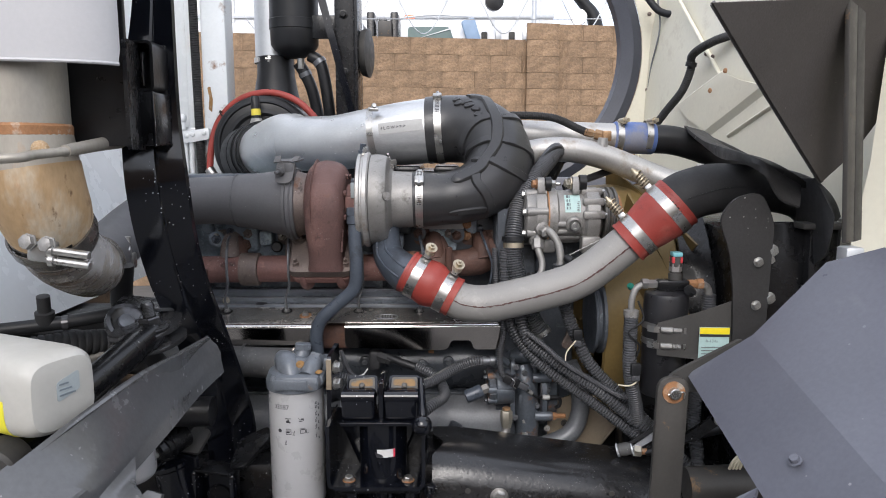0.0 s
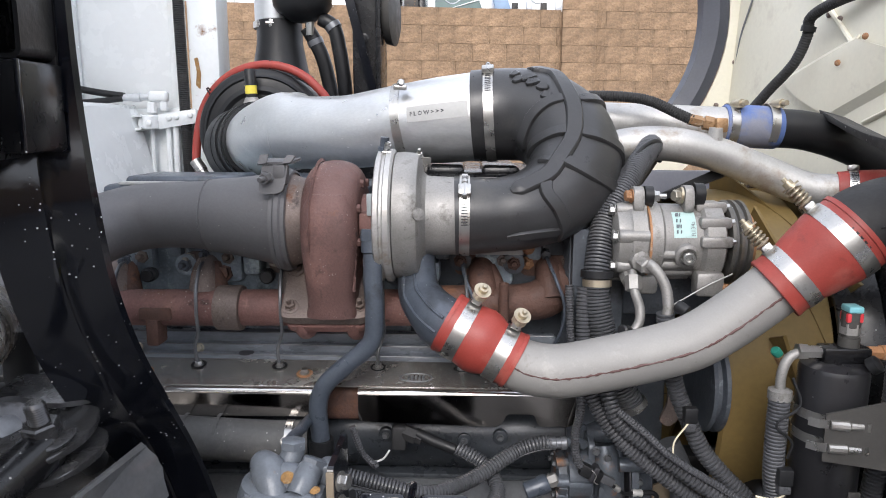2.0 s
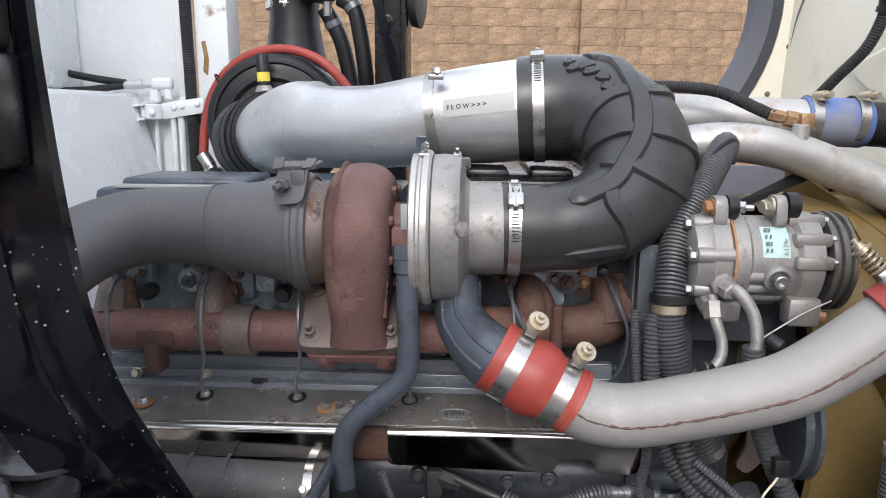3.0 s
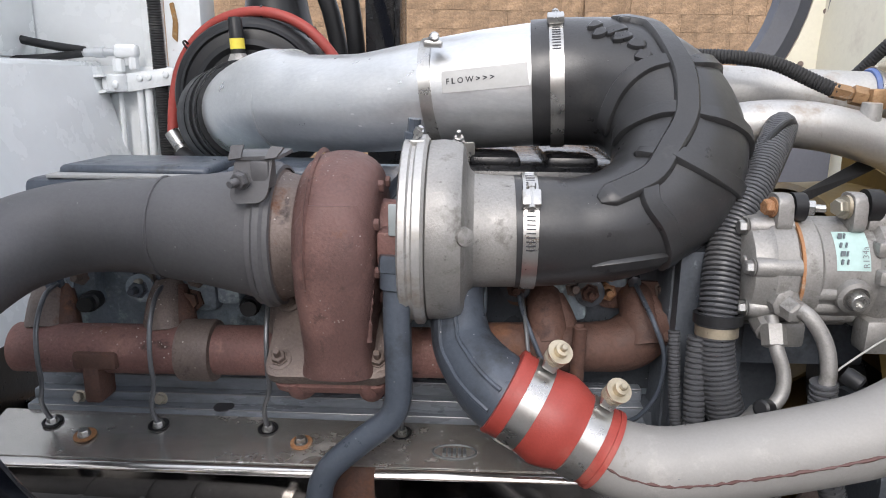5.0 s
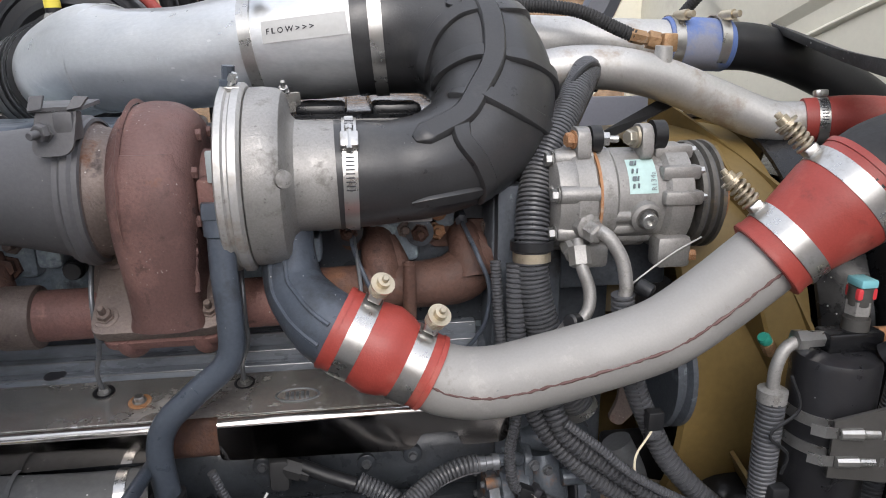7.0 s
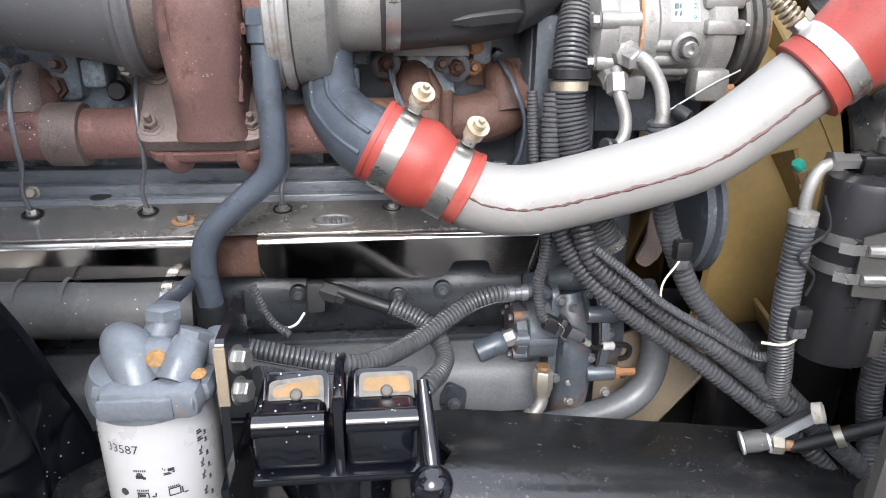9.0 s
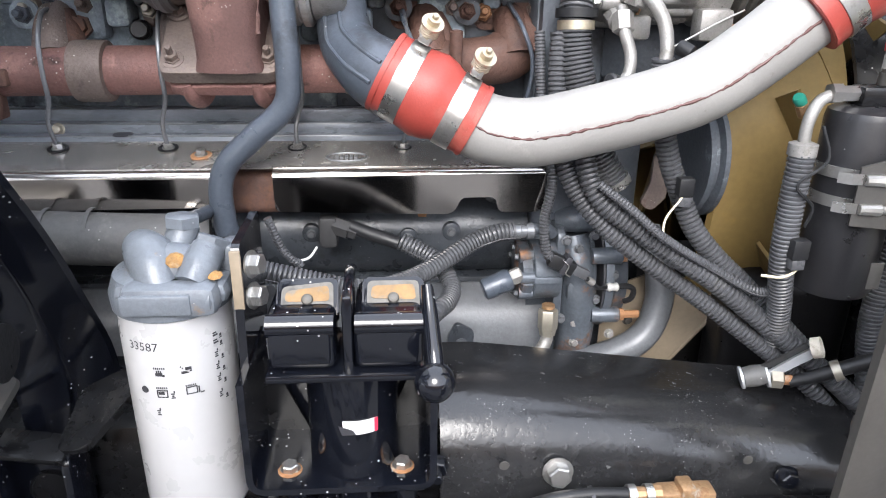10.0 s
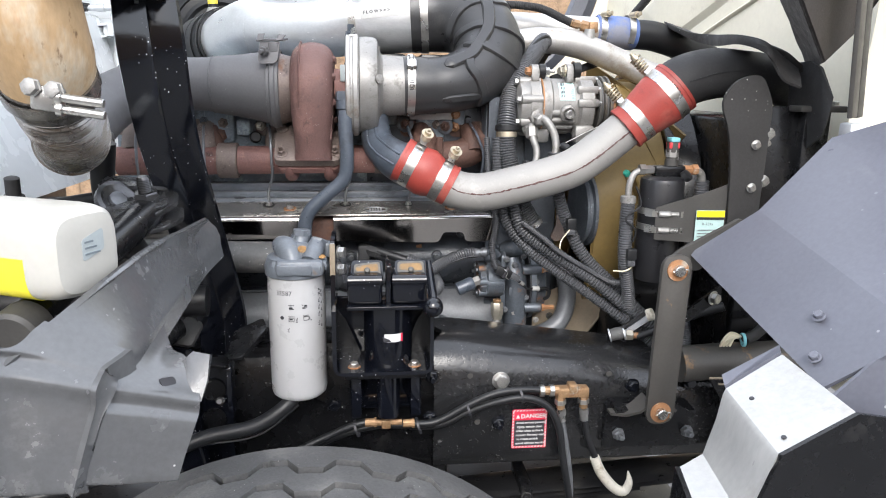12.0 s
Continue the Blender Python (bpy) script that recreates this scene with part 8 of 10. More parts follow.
part("seal_corner", sheet([[V(0.653, 1.28, 1.572), V(0.638, 1.2, 1.574), V(0.631, 1.16, 1.561), V(0.651, 1.152, 1.513)], [V(0.663, 1.28, 1.391), V(0.658, 1.22, 1.415), V(0.648, 1.16, 1.448), V(0.648, 1.152, 1.482)]], 0.006), "rubber_dusty", hood, "black rubber seal corner below the liner", 60)

# ---- cooling pack: side panel, shroud, fan ----
part("lower_valance", box((0.28, 2.44, 0.92), (0.735, 2.455, 1.53), 0.006), "flap", hood, "blue-grey valance below the arch")
cool = thing("radiator_assembly", (0.66, 1.5, 0.9), "black radiator side panel and fan shroud ahead of the engine", "radiator")
part("mount_clevis", box((0.612, 1.045, 1.425), (0.640, 1.075, 1.475), 0.004), "galv", cool, "worn bright clevis")
part("side_panel", box((0.555, 1.225, 0.95), (0.70, 1.245, 1.495), 0.004), "black_satin", cool)
part("inner_panel", box((0.30, 1.55, 0.70), (0.56, 1.60, 1.10), 0.01), "dark", cool)
# Dark box added for the black void below the fan ring.
part("lower_duct", box((0.382, 1.405, 0.78), (0.56, 1.50, 1.118), 0.03, None, None, 4), "dark", cool)
part("core", box((0.56, 1.245, 0.90), (0.70, 2.15, 1.47), 0.008), "black_satin", cool)
part("channel", box((0.640, 1.205, 1.00), (0.690, 1.228, 1.490), 0.004), "black_satin", cool)
part("upper_channel", box((0.62, 1.19, 1.486), (0.71, 1.23, 1.497), 0.003), "bracket_grey", cool)
part("shroud", lathe([(0, 0.330), (0.03, 0.315), (0.06, 0.312), (0.06, 0.318), (0.03, 0.322), (0.005, 0.338)], (0.56, 1.72, 1.235), (-1, 0, 0), 56, None, False), "black_satin", cool)
for z in (1.447, 1.362, 1.40):
    fastener(cool, (0.578, 1.212, z if z != 1.40 else 1.43), (0, -1, 0), 0.020 if z != 1.40 else 0.012, "steel")
fastener(cool, (0.672, 1.203, 1.44), (0, -1, 0), 0.02, "black_satin", "round_head")
fastener(cool, (0.672, 1.203, 1.40), (0, -1, 0), 0.02, "black_satin", "round_head")
for x in (0.655, 0.690):
    fastener(cool, (x, 1.20, 1.498), (0, -0.2, 1), 0.014, "steel")
rb = thing("rubber_baffle", (0.53, 1.23, 1.25), "dusty black rubber baffle bent beside the drier", "baffle")
bf = rounded([(0.478, 1.205, 1.502), (0.500, 1.203, 1.540), (0.548, 1.203, 1.552), (0.575, 1.205, 1.50), (0.570, 1.208, 1.20), (0.520, 1.212, 1.20), (0.512, 1.210, 1.38), (0.500, 1.207, 1.45)], 0.02, 4)
part("sheet", slab(bf, 0.007), "rubber_scuffed", rb)
for z in (1.428, 1.351):
    fastener(rb, (0.551, 1.2025, z), (0, -1, 0), 0.016, "steel")
fan = thing("cooling_fan", (0.45, 1.70, 0.95), "dirty yellow plastic cooling fan at rest", "fan")
part("hub", lathe([(0, 0.03), (0.002, 0.09), (0.05, 0.10), (0.06, 0.06)], (0.43, 1.72, 1.235), T, 36), "dark", fan)
for k in range(10):
    a = 2 * math.pi * k / 10 + 0.15
    d, e = V(0, math.cos(a), math.sin(a)), V(0, -math.sin(a), math.cos(a))
    c = V(0.468, 1.72, 1.235)
    rows = []
    for i in range(5):
        r = 0.09 + 0.0535 * i
        w = 0.055 + 0.030 * i
        rows.append([c + d * r + e * (w * u) + V(0.060 * u + 0.010 * (1 - u * u), 0, 0) for u in (-1, -0.5, 0, 0.5, 1)])
    part("blade", sheet(rows, 0.005), "yellow_fan", fan)
# Added ring: turning blades would blur into one smooth ochre surface.
part("ring", lathe([(0.0, 0.292), (0.004, 0.300), (0.07, 0.304), (0.160, 0.302), (0.164, 0.296)], (0.338, 1.72, 1.235), T, 72, None, False), "yellow_fan", fan, "ochre ring added for the smooth blur of turning blades")
tp = thing("lower_guard", (0.36, 1.5, 0.9), "dusty tan lower guard plate behind the hoses", "guard plate")
part("plate", slab([(0.235, 1.50, 0.86), (0.270, 1.48, 0.87), (0.394, 1.475, 1.035), (0.410, 1.47, 1.075), (0.30, 1.50, 1.085), (0.235, 1.50, 1.06)], 0.006), "tan", tp)
for x, z in ((0.27, 1.02), (0.345, 1.04)):
    fastener(tp, (x, 1.485, z), (0, -1, 0.1), 0.014, "link_grey")
part("lip", tube([(0.272, 1.477, 0.872), (0.335, 1.475, 0.956), (0.395, 1.472, 1.036)], 0.0035, 4, 10), "tan", tp)
tb = thing("top_baffle", (0.6, 1.45, 1.55), "curled black rubber flap along the top of the radiator", "baffle")
FLAP = [[V(0.601, 1.750, 1.682), V(0.575, 1.550, 1.644), V(0.555, 1.400, 1.628), V(0.532, 1.260, 1.618), V(0.542, 1.200, 1.602), V(0.583, 1.210, 1.579), V(0.625, 1.225, 1.558)], [V(0.600, 1.740, 1.671), V(0.577, 1.530, 1.627), V(0.550, 1.380, 1.606), V(0.531, 1.250, 1.602), V(0.540, 1.185, 1.584), V(0.561, 1.165, 1.541), V(0.590, 1.155, 1.526)]]
part("flap_back", sheet([spline(FLAP[0], 5), [p + V(0.055, 0.02, -0.012) for p in spline(FLAP[0], 5)]], 0.004), "rubber_scuffed", tb)
part("flap", sheet([spline(FLAP[0], 5), [a.lerp(b, 0.5) + V(-0.002, -0.006, -0.001) for a, b in zip(spline(FLAP[0], 5), spline(FLAP[1], 5))], spline(FLAP[1], 5)], 0.004), "rubber_scuffed", tb, "torn scuffed edge", 60)

# ---- splash sheet and aluminium step ----
sp = thing("splash_shield", (0.45, 0.95, 1.15), "folded blue-black splash sheet with bolts and scuffs", "splash shield")
A1, F1, F2, D1 = V(0.408, 1.125, 1.250), V(0.485, 1.06, 1.336), V(0.475, 0.690, 1.262), V(0.394, 0.735, 1.181)
T1, R1, R2 = V(0.585, 1.05, 1.452), V(0.640, 1.0, 1.482), V(0.66, 0.66, 1.40)
def grid4(a, b, c, d, n=4):
    return [[a.lerp(b, i / n).lerp(d.lerp(c, i / n), j / n) for j in range(n + 1)] for i in range(n + 1)]
part("lower_face", sheet(grid4(A1, F1, F2, D1), 0.005), "flap", sp)
part("upper_face", sheet(grid4(F1, T1, V(0.62, 0.68, 1.35), F2), 0.005), "flap", sp)
part("side_face", sheet(grid4(T1, R1, R2, V(0.62, 0.68, 1.35)), 0.005), "flap", sp)
for p in ((0.433, 0.811, 1.243), (0.406, 0.771, 1.204)):
    fastener(sp, p, (-0.55, -0.25, 0.8), 0.015, "flap")
part("lower_panel", sheet(grid4(V(0.390, 0.715, 1.180), V(0.470, 0.715, 1.255), V(0.52, 0.70, 1.13), V(0.431, 0.715, 1.150)), 0.005), "flap", sp)
bp = thing("bumper_step", (0.35, 0.75, 0.9), "scuffed cast aluminium bumper end with sharp folds", "bumper")
wa, wb, wc, wd = V(0.296, 0.773, 1.167), V(0.382, 0.800, 1.198), V(0.381, 0.660, 1.188), V(0.295, 0.655, 1.146)
la, ld = V(0.265, 0.755, 1.090), V(0.258, 0.640, 1.072)
part("top_face", sheet(grid4(wa, wb, wc, wd, 3), 0.006), "bumper_alu", bp)
fold = [[wa.lerp(wd, k / 4) for k in range(5)], [wa.lerp(wd, k / 4).lerp(la.lerp(ld, k / 4), 0.07) + V(-0.003, -0.002, -0.001) for k in range(5)], [wa.lerp(wd, k / 4).lerp(la.lerp(ld, k / 4), 0.5) + V(0.004, 0.004, 0) for k in range(5)], [la.lerp(ld, k / 4) for k in range(5)]]
part("side_face", sheet(fold, 0.006), "bumper_alu", bp, "", 50)
part("lower_ledge", sheet(grid4(la, V(0.231, 0.742, 1.082), V(0.215, 0.640, 1.062), ld, 3), 0.006), "bumper_alu", bp)
# The next two faces are satin black, unlike the aluminium folds above.
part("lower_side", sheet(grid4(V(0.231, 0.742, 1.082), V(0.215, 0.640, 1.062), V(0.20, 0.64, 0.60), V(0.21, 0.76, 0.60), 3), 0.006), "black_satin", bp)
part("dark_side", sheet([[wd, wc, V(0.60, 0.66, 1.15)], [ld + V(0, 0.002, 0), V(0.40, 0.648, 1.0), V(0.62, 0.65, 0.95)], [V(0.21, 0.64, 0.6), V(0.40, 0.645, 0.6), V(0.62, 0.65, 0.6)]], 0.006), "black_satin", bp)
part("rim", sheet([[wa + V(0, 0.004, 0.002), wb + V(0, 0.004, 0.002)], [V(0.304, 0.800, 1.173), V(0.397, 0.830, 1.199)]], 0.006), "flap", bp)
for p in ((0.3045, 0.729, 1.172), (0.310, 0.670, 1.154)):
    part("hole", lathe([(0, 0.0030), (0.0012, 0.0027)], V(*p) + V(-0.001, 0, 0.002), (-0.35, -0.1, 1), 14), "ink", bp)

# ---- upright hoop beside the engine ----
hoop = thing("cab_guard_hoop", (-0.37, 1.08, 0.95), "curved glossy black steel hoop with paint specks", "frame hoop")
HL = [(-0.440, 1.050, 1.95), (-0.447, 1.045, 1.84), (-0.462, 1.040, 1.74), (-0.468, 1.030, 1.66), (-0.465, 1.020, 1.58), (-0.460, 1.030, 1.50), (-0.455, 1.060, 1.42), (-0.450, 1.110, 1.34), (-0.455, 1.180, 1.26), (-0.445, 1.210, 1.18), (-0.430, 1.210, 1.10), (-0.430, 1.210, 1.00)]
HR = [(-0.388, 1.050, 1.95), (-0.390, 1.050, 1.84), (-0.390, 1.050, 1.74), (-0.392, 1.060, 1.66), (-0.385, 1.060, 1.58), (-0.385, 1.080, 1.50), (-0.385, 1.120, 1.42), (-0.380, 1.170, 1.34), (-0.375, 1.220, 1.26), (-0.365, 1.250, 1.18), (-0.360, 1.280, 1.10), (-0.360, 1.280, 1.00)]
hl, hr = spline(HL, 5), spline(HR, 5)
face = [[a, a.lerp(b, 0.03) + V(0, -0.006, 0), a.lerp(b, 0.45) + V(0, -0.004, 0), a.lerp(b, 0.50) + V(0, -0.002, 0), a.lerp(b, 0.55) + V(0, -0.004, 0), a.lerp(b, 0.97) + V(0, -0.006, 0), b] for a, b in zip(hl, hr)]
part("front_face", sheet(face, 0.005), "black_gloss", hoop, smooth=25)
part("inner_flange", sheet([[b, b + V(-0.004, 0.006, 0), b + V(-0.010, 0.012, 0)] for b in hr], 0.005), "black_gloss", hoop)
part("outer_flange", sheet([[a, a + V(-0.004, 0.03, 0), a + V(-0.002, 0.06, 0)] for a in hl], 0.005), "black_gloss", hoop)
ft = thing("hoop_foot", (-0.42, 1.2, 0.88), "black channel foot under the hoop with two big holes", "bracket")
part("web", slab(rounded([(-0.442, 1.20, 0.86), (-0.376, 1.20, 0.86), (-0.376, 1.20, 1.052), (-0.442, 1.20, 1.060)], 0.004), 0.008), "black_gloss", ft)
part("flange", slab(rounded([(-0.443, 1.160, 0.86), (-0.443, 1.205, 0.86), (-0.443, 1.205, 1.062), (-0.443, 1.168, 1.058)], 0.008), 0.007, None, 0.001), "black_gloss", ft)
part("flange", slab(rounded([(-0.375, 1.160, 0.86), (-0.375, 1.205, 0.86), (-0.375, 1.205, 1.058), (-0.375, 1.165, 1.052)], 0.008), 0.007, None, 0.001), "black_gloss", ft)
part("top_lip", slab([(-0.440, 1.165, 1.060), (-0.376, 1.165, 1.050), (-0.376, 1.200, 1.054), (-0.440, 1.200, 1.066)], 0.006, None, 0.001), "black_satin", ft)
part("ear", slab(rounded([(-0.376, 1.160, 1.066), (-0.352, 1.160, 1.066), (-0.312, 1.200, 1.104), (-0.322, 1.235, 1.112), (-0.372, 1.225, 1.092)], 0.008), 0.008, None, 0.001), "black_satin", ft)
part("ear", slab(rounded([(-0.475, 1.180, 1.092), (-0.435, 1.175, 1.086), (-0.420, 1.205, 1.116), (-0.450, 1.225, 1.124)], 0.006), 0.008, None, 0.001), "bracket_grey", ft)
part("ear_flange", slab(rounded([(-0.476, 1.178, 1.088), (-0.436, 1.172, 1.083), (-0.432, 1.172, 0.95), (-0.446, 1.178, 0.95)], 0.006), 0.007), "black_gloss", ft)
for x, z, r in ((-0.408, 0.998, 0.0185), (-0.410, 0.942, 0.0185)):
    h = part("hole", lathe([(0, r + 0.003), (0.003, r + 0.002), (0.003, r), (-0.004, r - 0.001)], (x, 1.195, z), (0, -1, 0), 28), "black_satin", ft)
    part("frame_behind", lathe([(0, r * 0.8), (0.0005, r * 0.78)], (x + 0.003, 1.1985, z + 0.002), (0, -1, 0), 24), "bracket_grey", h)
fastener(ft, (-0.398, 1.194, 0.976), (0, -1, 0.4), 0.014, "black_gloss")
fastener(ft, (-0.430, 1.192, 1.040), (0, -1, 0.2), 0.012, "black_gloss", "round_head")
mb = thing("mirror_bracket_box", (-0.41, 1.0, 1.63), "deep black pocketed bracket bolted to the hoop", "bracket")
part("wing", box((-0.53, 0.884, 1.626), (-0.392, 0.892, 2.05), 0.002), "dark", mb)
part("side_wall", slab(rounded([(-0.390, 0.876, 1.622), (-0.438, 1.035, 1.622), (-0.438, 1.035, 1.770), (-0.390, 0.876, 1.757)], 0.010), 0.005), "black_satin", mb)
part("lower_block", box((-0.436, 0.985, 1.627), (-0.400, 1.045, 1.702), 0.004), "black_satin", mb)
part("edge_strip", box((-0.404, 0.982, 1.627), (-0.400, 0.986, 1.702), 0.001), "black_gloss", mb)
part("pocket", sheet([[V(p.x, y, p.z) for p in rounded([(-0.436, 0, 1.703), (-0.402, 0, 1.703), (-0.402, 0, 1.772), (-0.436, 0, 1.772)], 0.010, 5)] for y in (0.992, 1.044)], 0.004), "dark", mb)
part("pocket_back", box((-0.436, 1.038, 1.70), (-0.402, 1.044, 1.772), 0.002), "dark", mb)
part("pipe_support", tube([(-0.62, 0.70, 1.606), (-0.454, 0.72, 1.612), (-0.436, 0.75, 1.616), (-0.420, 0.79, 1.620)], 0.0052, 6, 14), "stack_cream", mb, "grey-beige support tube")
part("support_sleeve", tube([(-0.422, 0.785, 1.620), (-0.425, 0.86, 1.627), (-0.434, 0.945, 1.633)], [0.0070, 0.0080, 0.0095], 6, 16), "stack_cream", mb)
fastener(mb, (-0.447, 0.782, 1.622), (0.1, -1, 0), 0.020, "rust_pipe", "round_head")

# ---- exhaust stack ----
stk = thing("exhaust_stack", (-0.49, 0.88, 1.40), "rust-streaked upright exhaust pipe with a bellows and clamps", "exhaust stack")
part("upper_pipe", tube([(-0.503, 0.842, 2.1), (-0.503, 0.842, 1.80), (-0.502, 0.842, 1.650)], 0.0535, 4, 44), "stack_cream", stk, "weathered cream-grey upper pipe")
part("weld_ring", lathe([(-0.008, 0.0535), (-0.006, 0.0552), (0.004, 0.0556), (0.007, 0.0535)], (-0.502, 0.842, 1.645), (0, 0, 1), 44), "rust_steel", stk, "rough weathered weld ring")
part("middle_pipe", tube([(-0.502, 0.842, 1.640), (-0.498, 0.842, 1.615), (-0.494, 0.842, 1.592)], 0.0545, 4, 44), "stack_cream", stk)
part("lower_pipe", tube([(-0.495, 0.842, 1.600), (-0.491, 0.843, 1.575), (-0.487, 0.850, 1.548), (-0.488, 0.866, 1.520)], [0.0552, 0.0550, 0.053, 0.0485], 6, 44), "rust_pipe", stk, "orange-rusted lower pipe")
part("bellows", corrugated([(-0.488, 0.862, 1.524), (-0.494, 0.895, 1.495), (-0.512, 0.965, 1.468), (-0.540, 1.05, 1.445), (-0.566, 1.105, 1.436)], 0.0465, 0.0050, 0.075, 40), "bellows", stk, "fine-ribbed dark steel bellows")
part("bellows_collar", tube([(-0.4875, 0.856, 1.532), (-0.490, 0.880, 1.508)], 0.0490, 3, 40), "bellows", stk)
part("bellows_collar", tube([(-0.560, 1.095, 1.438), (-0.588, 1.155, 1.431)], 0.0480, 3, 40), "bellows", stk)
cl = part("saddle_clamp", band((-0.4875, 0.864, 1.520), (0.0, -0.66, 0.75), 0.0492, 0.014, 0.003, 40), "bellows", stk, "saddle clamp with two bright bolts")
part("clamp_saddle", box((-0.482, 0.797, 1.492), (-0.450, 0.812, 1.518), 0.004, None, Matrix.Rotation(0.12, 3, "Y")), "steel", cl)
for x, z in ((-0.478, 1.516), (-0.456, 1.513)):
    part("clamp_nut", lathe([(0, 0.0105), (0.002, 0.0105), (0.002, 0.0085), (0.008, 0.0085), (0.009, 0.006)], (x, 0.798, z), (-0.1, -1, 0.2), 6), "alu_cast", cl)
for z in (1.507, 1.495):
    part("clamp_rod", lathe([(0, 0.0075), (0.006, 0.0075), (0.006, 0.0048), (0.046, 0.0048), (0.047, 0.004)], (-0.455, 0.797, z), (1, -0.02, -0.14), 12), "steel", cl)
cl = part("saddle_clamp", band((-0.588, 1.155, 1.431), (-0.4, 0.9, -0.1), 0.0482, 0.014, 0.003, 40), "bellows", stk)
part("clamp_saddle", box((-0.572, 1.218, 1.412), (-0.548, 1.238, 1.442), 0.005), "steel", cl)
part("clamp_rod", lathe([(-0.016, 0.0075), (-0.006, 0.0075), (0.0, 0.0055), (0.045, 0.0055), (0.046, 0.004)], (-0.560, 1.222, 1.425), (0, 0.1, 1), 12), "steel", cl)
part("clamp_nut", lathe([(0, 0.0115), (0.011, 0.0115), (0.012, 0.009)], (-0.560, 1.218, 1.440), (0, -0.4, 0.7), 6), "steel", cl)
hsld = thing("stack_heat_shield", (-0.49, 0.89, 1.72), "smooth silver heat shield round the exhaust stack", "heat shield")
rows = []
for z in (1.720, 1.735, 1.90, 2.2):
    cut = 0.06 if z == 1.720 else 0.0
    rows.append([V(-0.595 + 0.223 * math.cos(a), 0.83 + 0.060 * math.sin(a), z) for a in [(-3.35 + cut + (3.3 - 2 * cut) * k / 30) for k in range(31)]])
part("shell", sheet(rows, 0.002), "shield_metal", hsld)
part("rolled_edge", tube([p + V(0, 0, -0.001) for p in rows[0]], 0.0022, 2, 8), "shield_metal", hsld, "rolled lower edge")
fastener(hsld, (-0.470, 0.778, 1.80), (0.4, -1, 0), 0.012, "steel", "round_head", "rivet")

# ---- reservoir jug, fender, stay rod ----
jug = thing("coolant_jug", (-0.44, 0.745, 1.31), "grubby white plastic jug with a yellow band lying on its side", "jug")
rows = []
def ring_jug(x, s, lo=1.311, hi=1.404):
    cy, cz, hy, hz = 0.745, (lo + hi) / 2, 0.046 * s, (hi - lo) / 2 * s
    out = []
    for k in range(33):
        a = 2 * math.pi * k / 32
        ca, sa = math.cos(a), math.sin(a)
        out.append(V(x, cy + hy * (abs(ca) ** 0.5) * (1 if ca > 0 else -1), cz + hz * (abs(sa) ** 0.5) * (1 if sa > 0 else -1)))
    return out
bm = bmesh.new()
vs = [[bm.verts.new(p) for p in ring_jug(x, s)[:32]] for x, s in ((-0.74, 0.5), (-0.735, 0.9), (-0.72, 1.0), (-0.446, 1.0), (-0.430, 0.975), (-0.419, 0.92), (-0.413, 0.82), (-0.4115, 0.66), (-0.411, 0.4))]
for a, b in zip(vs, vs[1:]):
    for k in range(32):
        bm.faces.new((a[k], a[(k + 1) % 32], b[(k + 1) % 32], b[k]))
bm.faces.new(vs[0][::-1]); bm.faces.new(vs[-1])
part("body", bm, "jug", jug)
bm = bmesh.new()
sheet([[p + V(0, (p.y - 0.745) * 0.012, (p.z - 1.365) * 0.014) for p in ring_jug(x, 1.0)[16:32]] for x in (-0.72, -0.60, -0.447)], 0.0006, bm)
part("yellow_band", bm, "jug_label", jug, "yellow label band")
part("end_label", slab(rounded([(-0.4105, 0.735, 1.350), (-0.4105, 0.763, 1.358), (-0.4105, 0.763, 1.380), (-0.4105, 0.735, 1.372)], 0.004), 0.0006), "label_pale", jug, "worn pale blue end label")
bm = bmesh.new()
for k in range(3):
    box((-0.4102, 0.738, 1.356 + 0.006 * k), (-0.4095, 0.757 - 0.004 * (k % 3), 1.3578 + 0.006 * k), 0, bm)
part("print_bars", bm, "label_slate", jug)
jug.rotation_euler = (0, 0, radians(-24))
fd = thing("fender_extension", (-0.45, 0.8, 1.1), "weathered black plastic fender extension with a raised spine", "fender")
ARM = [[V(-0.383, 1.100, 1.321), V(-0.386, 0.970, 1.330), V(-0.394, 0.870, 1.335), V(-0.396, 0.740, 1.336), V(-0.416, 0.650, 1.319), V(-0.442, 0.600, 1.298)], [V(-0.365, 1.100, 1.301), V(-0.378, 1.020, 1.285), V(-0.373, 0.900, 1.278), V(-0.366, 0.780, 1.276), V(-0.361, 0.680, 1.276), V(-0.377, 0.620, 1.271)]]
arm_a, arm_b = spline(ARM[0], 5), spline(ARM[1], 5)
arm_lo = [p + V(0.006, 0.004, -0.040 + 0.022 * i / (len(arm_b) - 1)) for i, p in enumerate(arm_b)]
shoulder = [arm_a, [a.lerp(b, 0.03) + V(0, 0, 0.003) for a, b in zip(arm_a, arm_b)], [a.lerp(b, 0.5) + V(0, 0, 0.003) for a, b in zip(arm_a, arm_b)], [a.lerp(b, 0.80) + V(0, 0, 0.0045) for a, b in zip(arm_a, arm_b)], [a.lerp(b, 0.92) + V(0, 0, 0.0035) for a, b in zip(arm_a, arm_b)], arm_b, [b.lerp(c, 0.16) + V(0.002, 0, 0) for b, c in zip(arm_b, arm_lo)], [b.lerp(c, 0.5) for b, c in zip(arm_b, arm_lo)], arm_lo]
CUT = 25
part("arm", sheet([row[:CUT] for row in shoulder], 0.006), "fender_plastic", fd, "", 75)


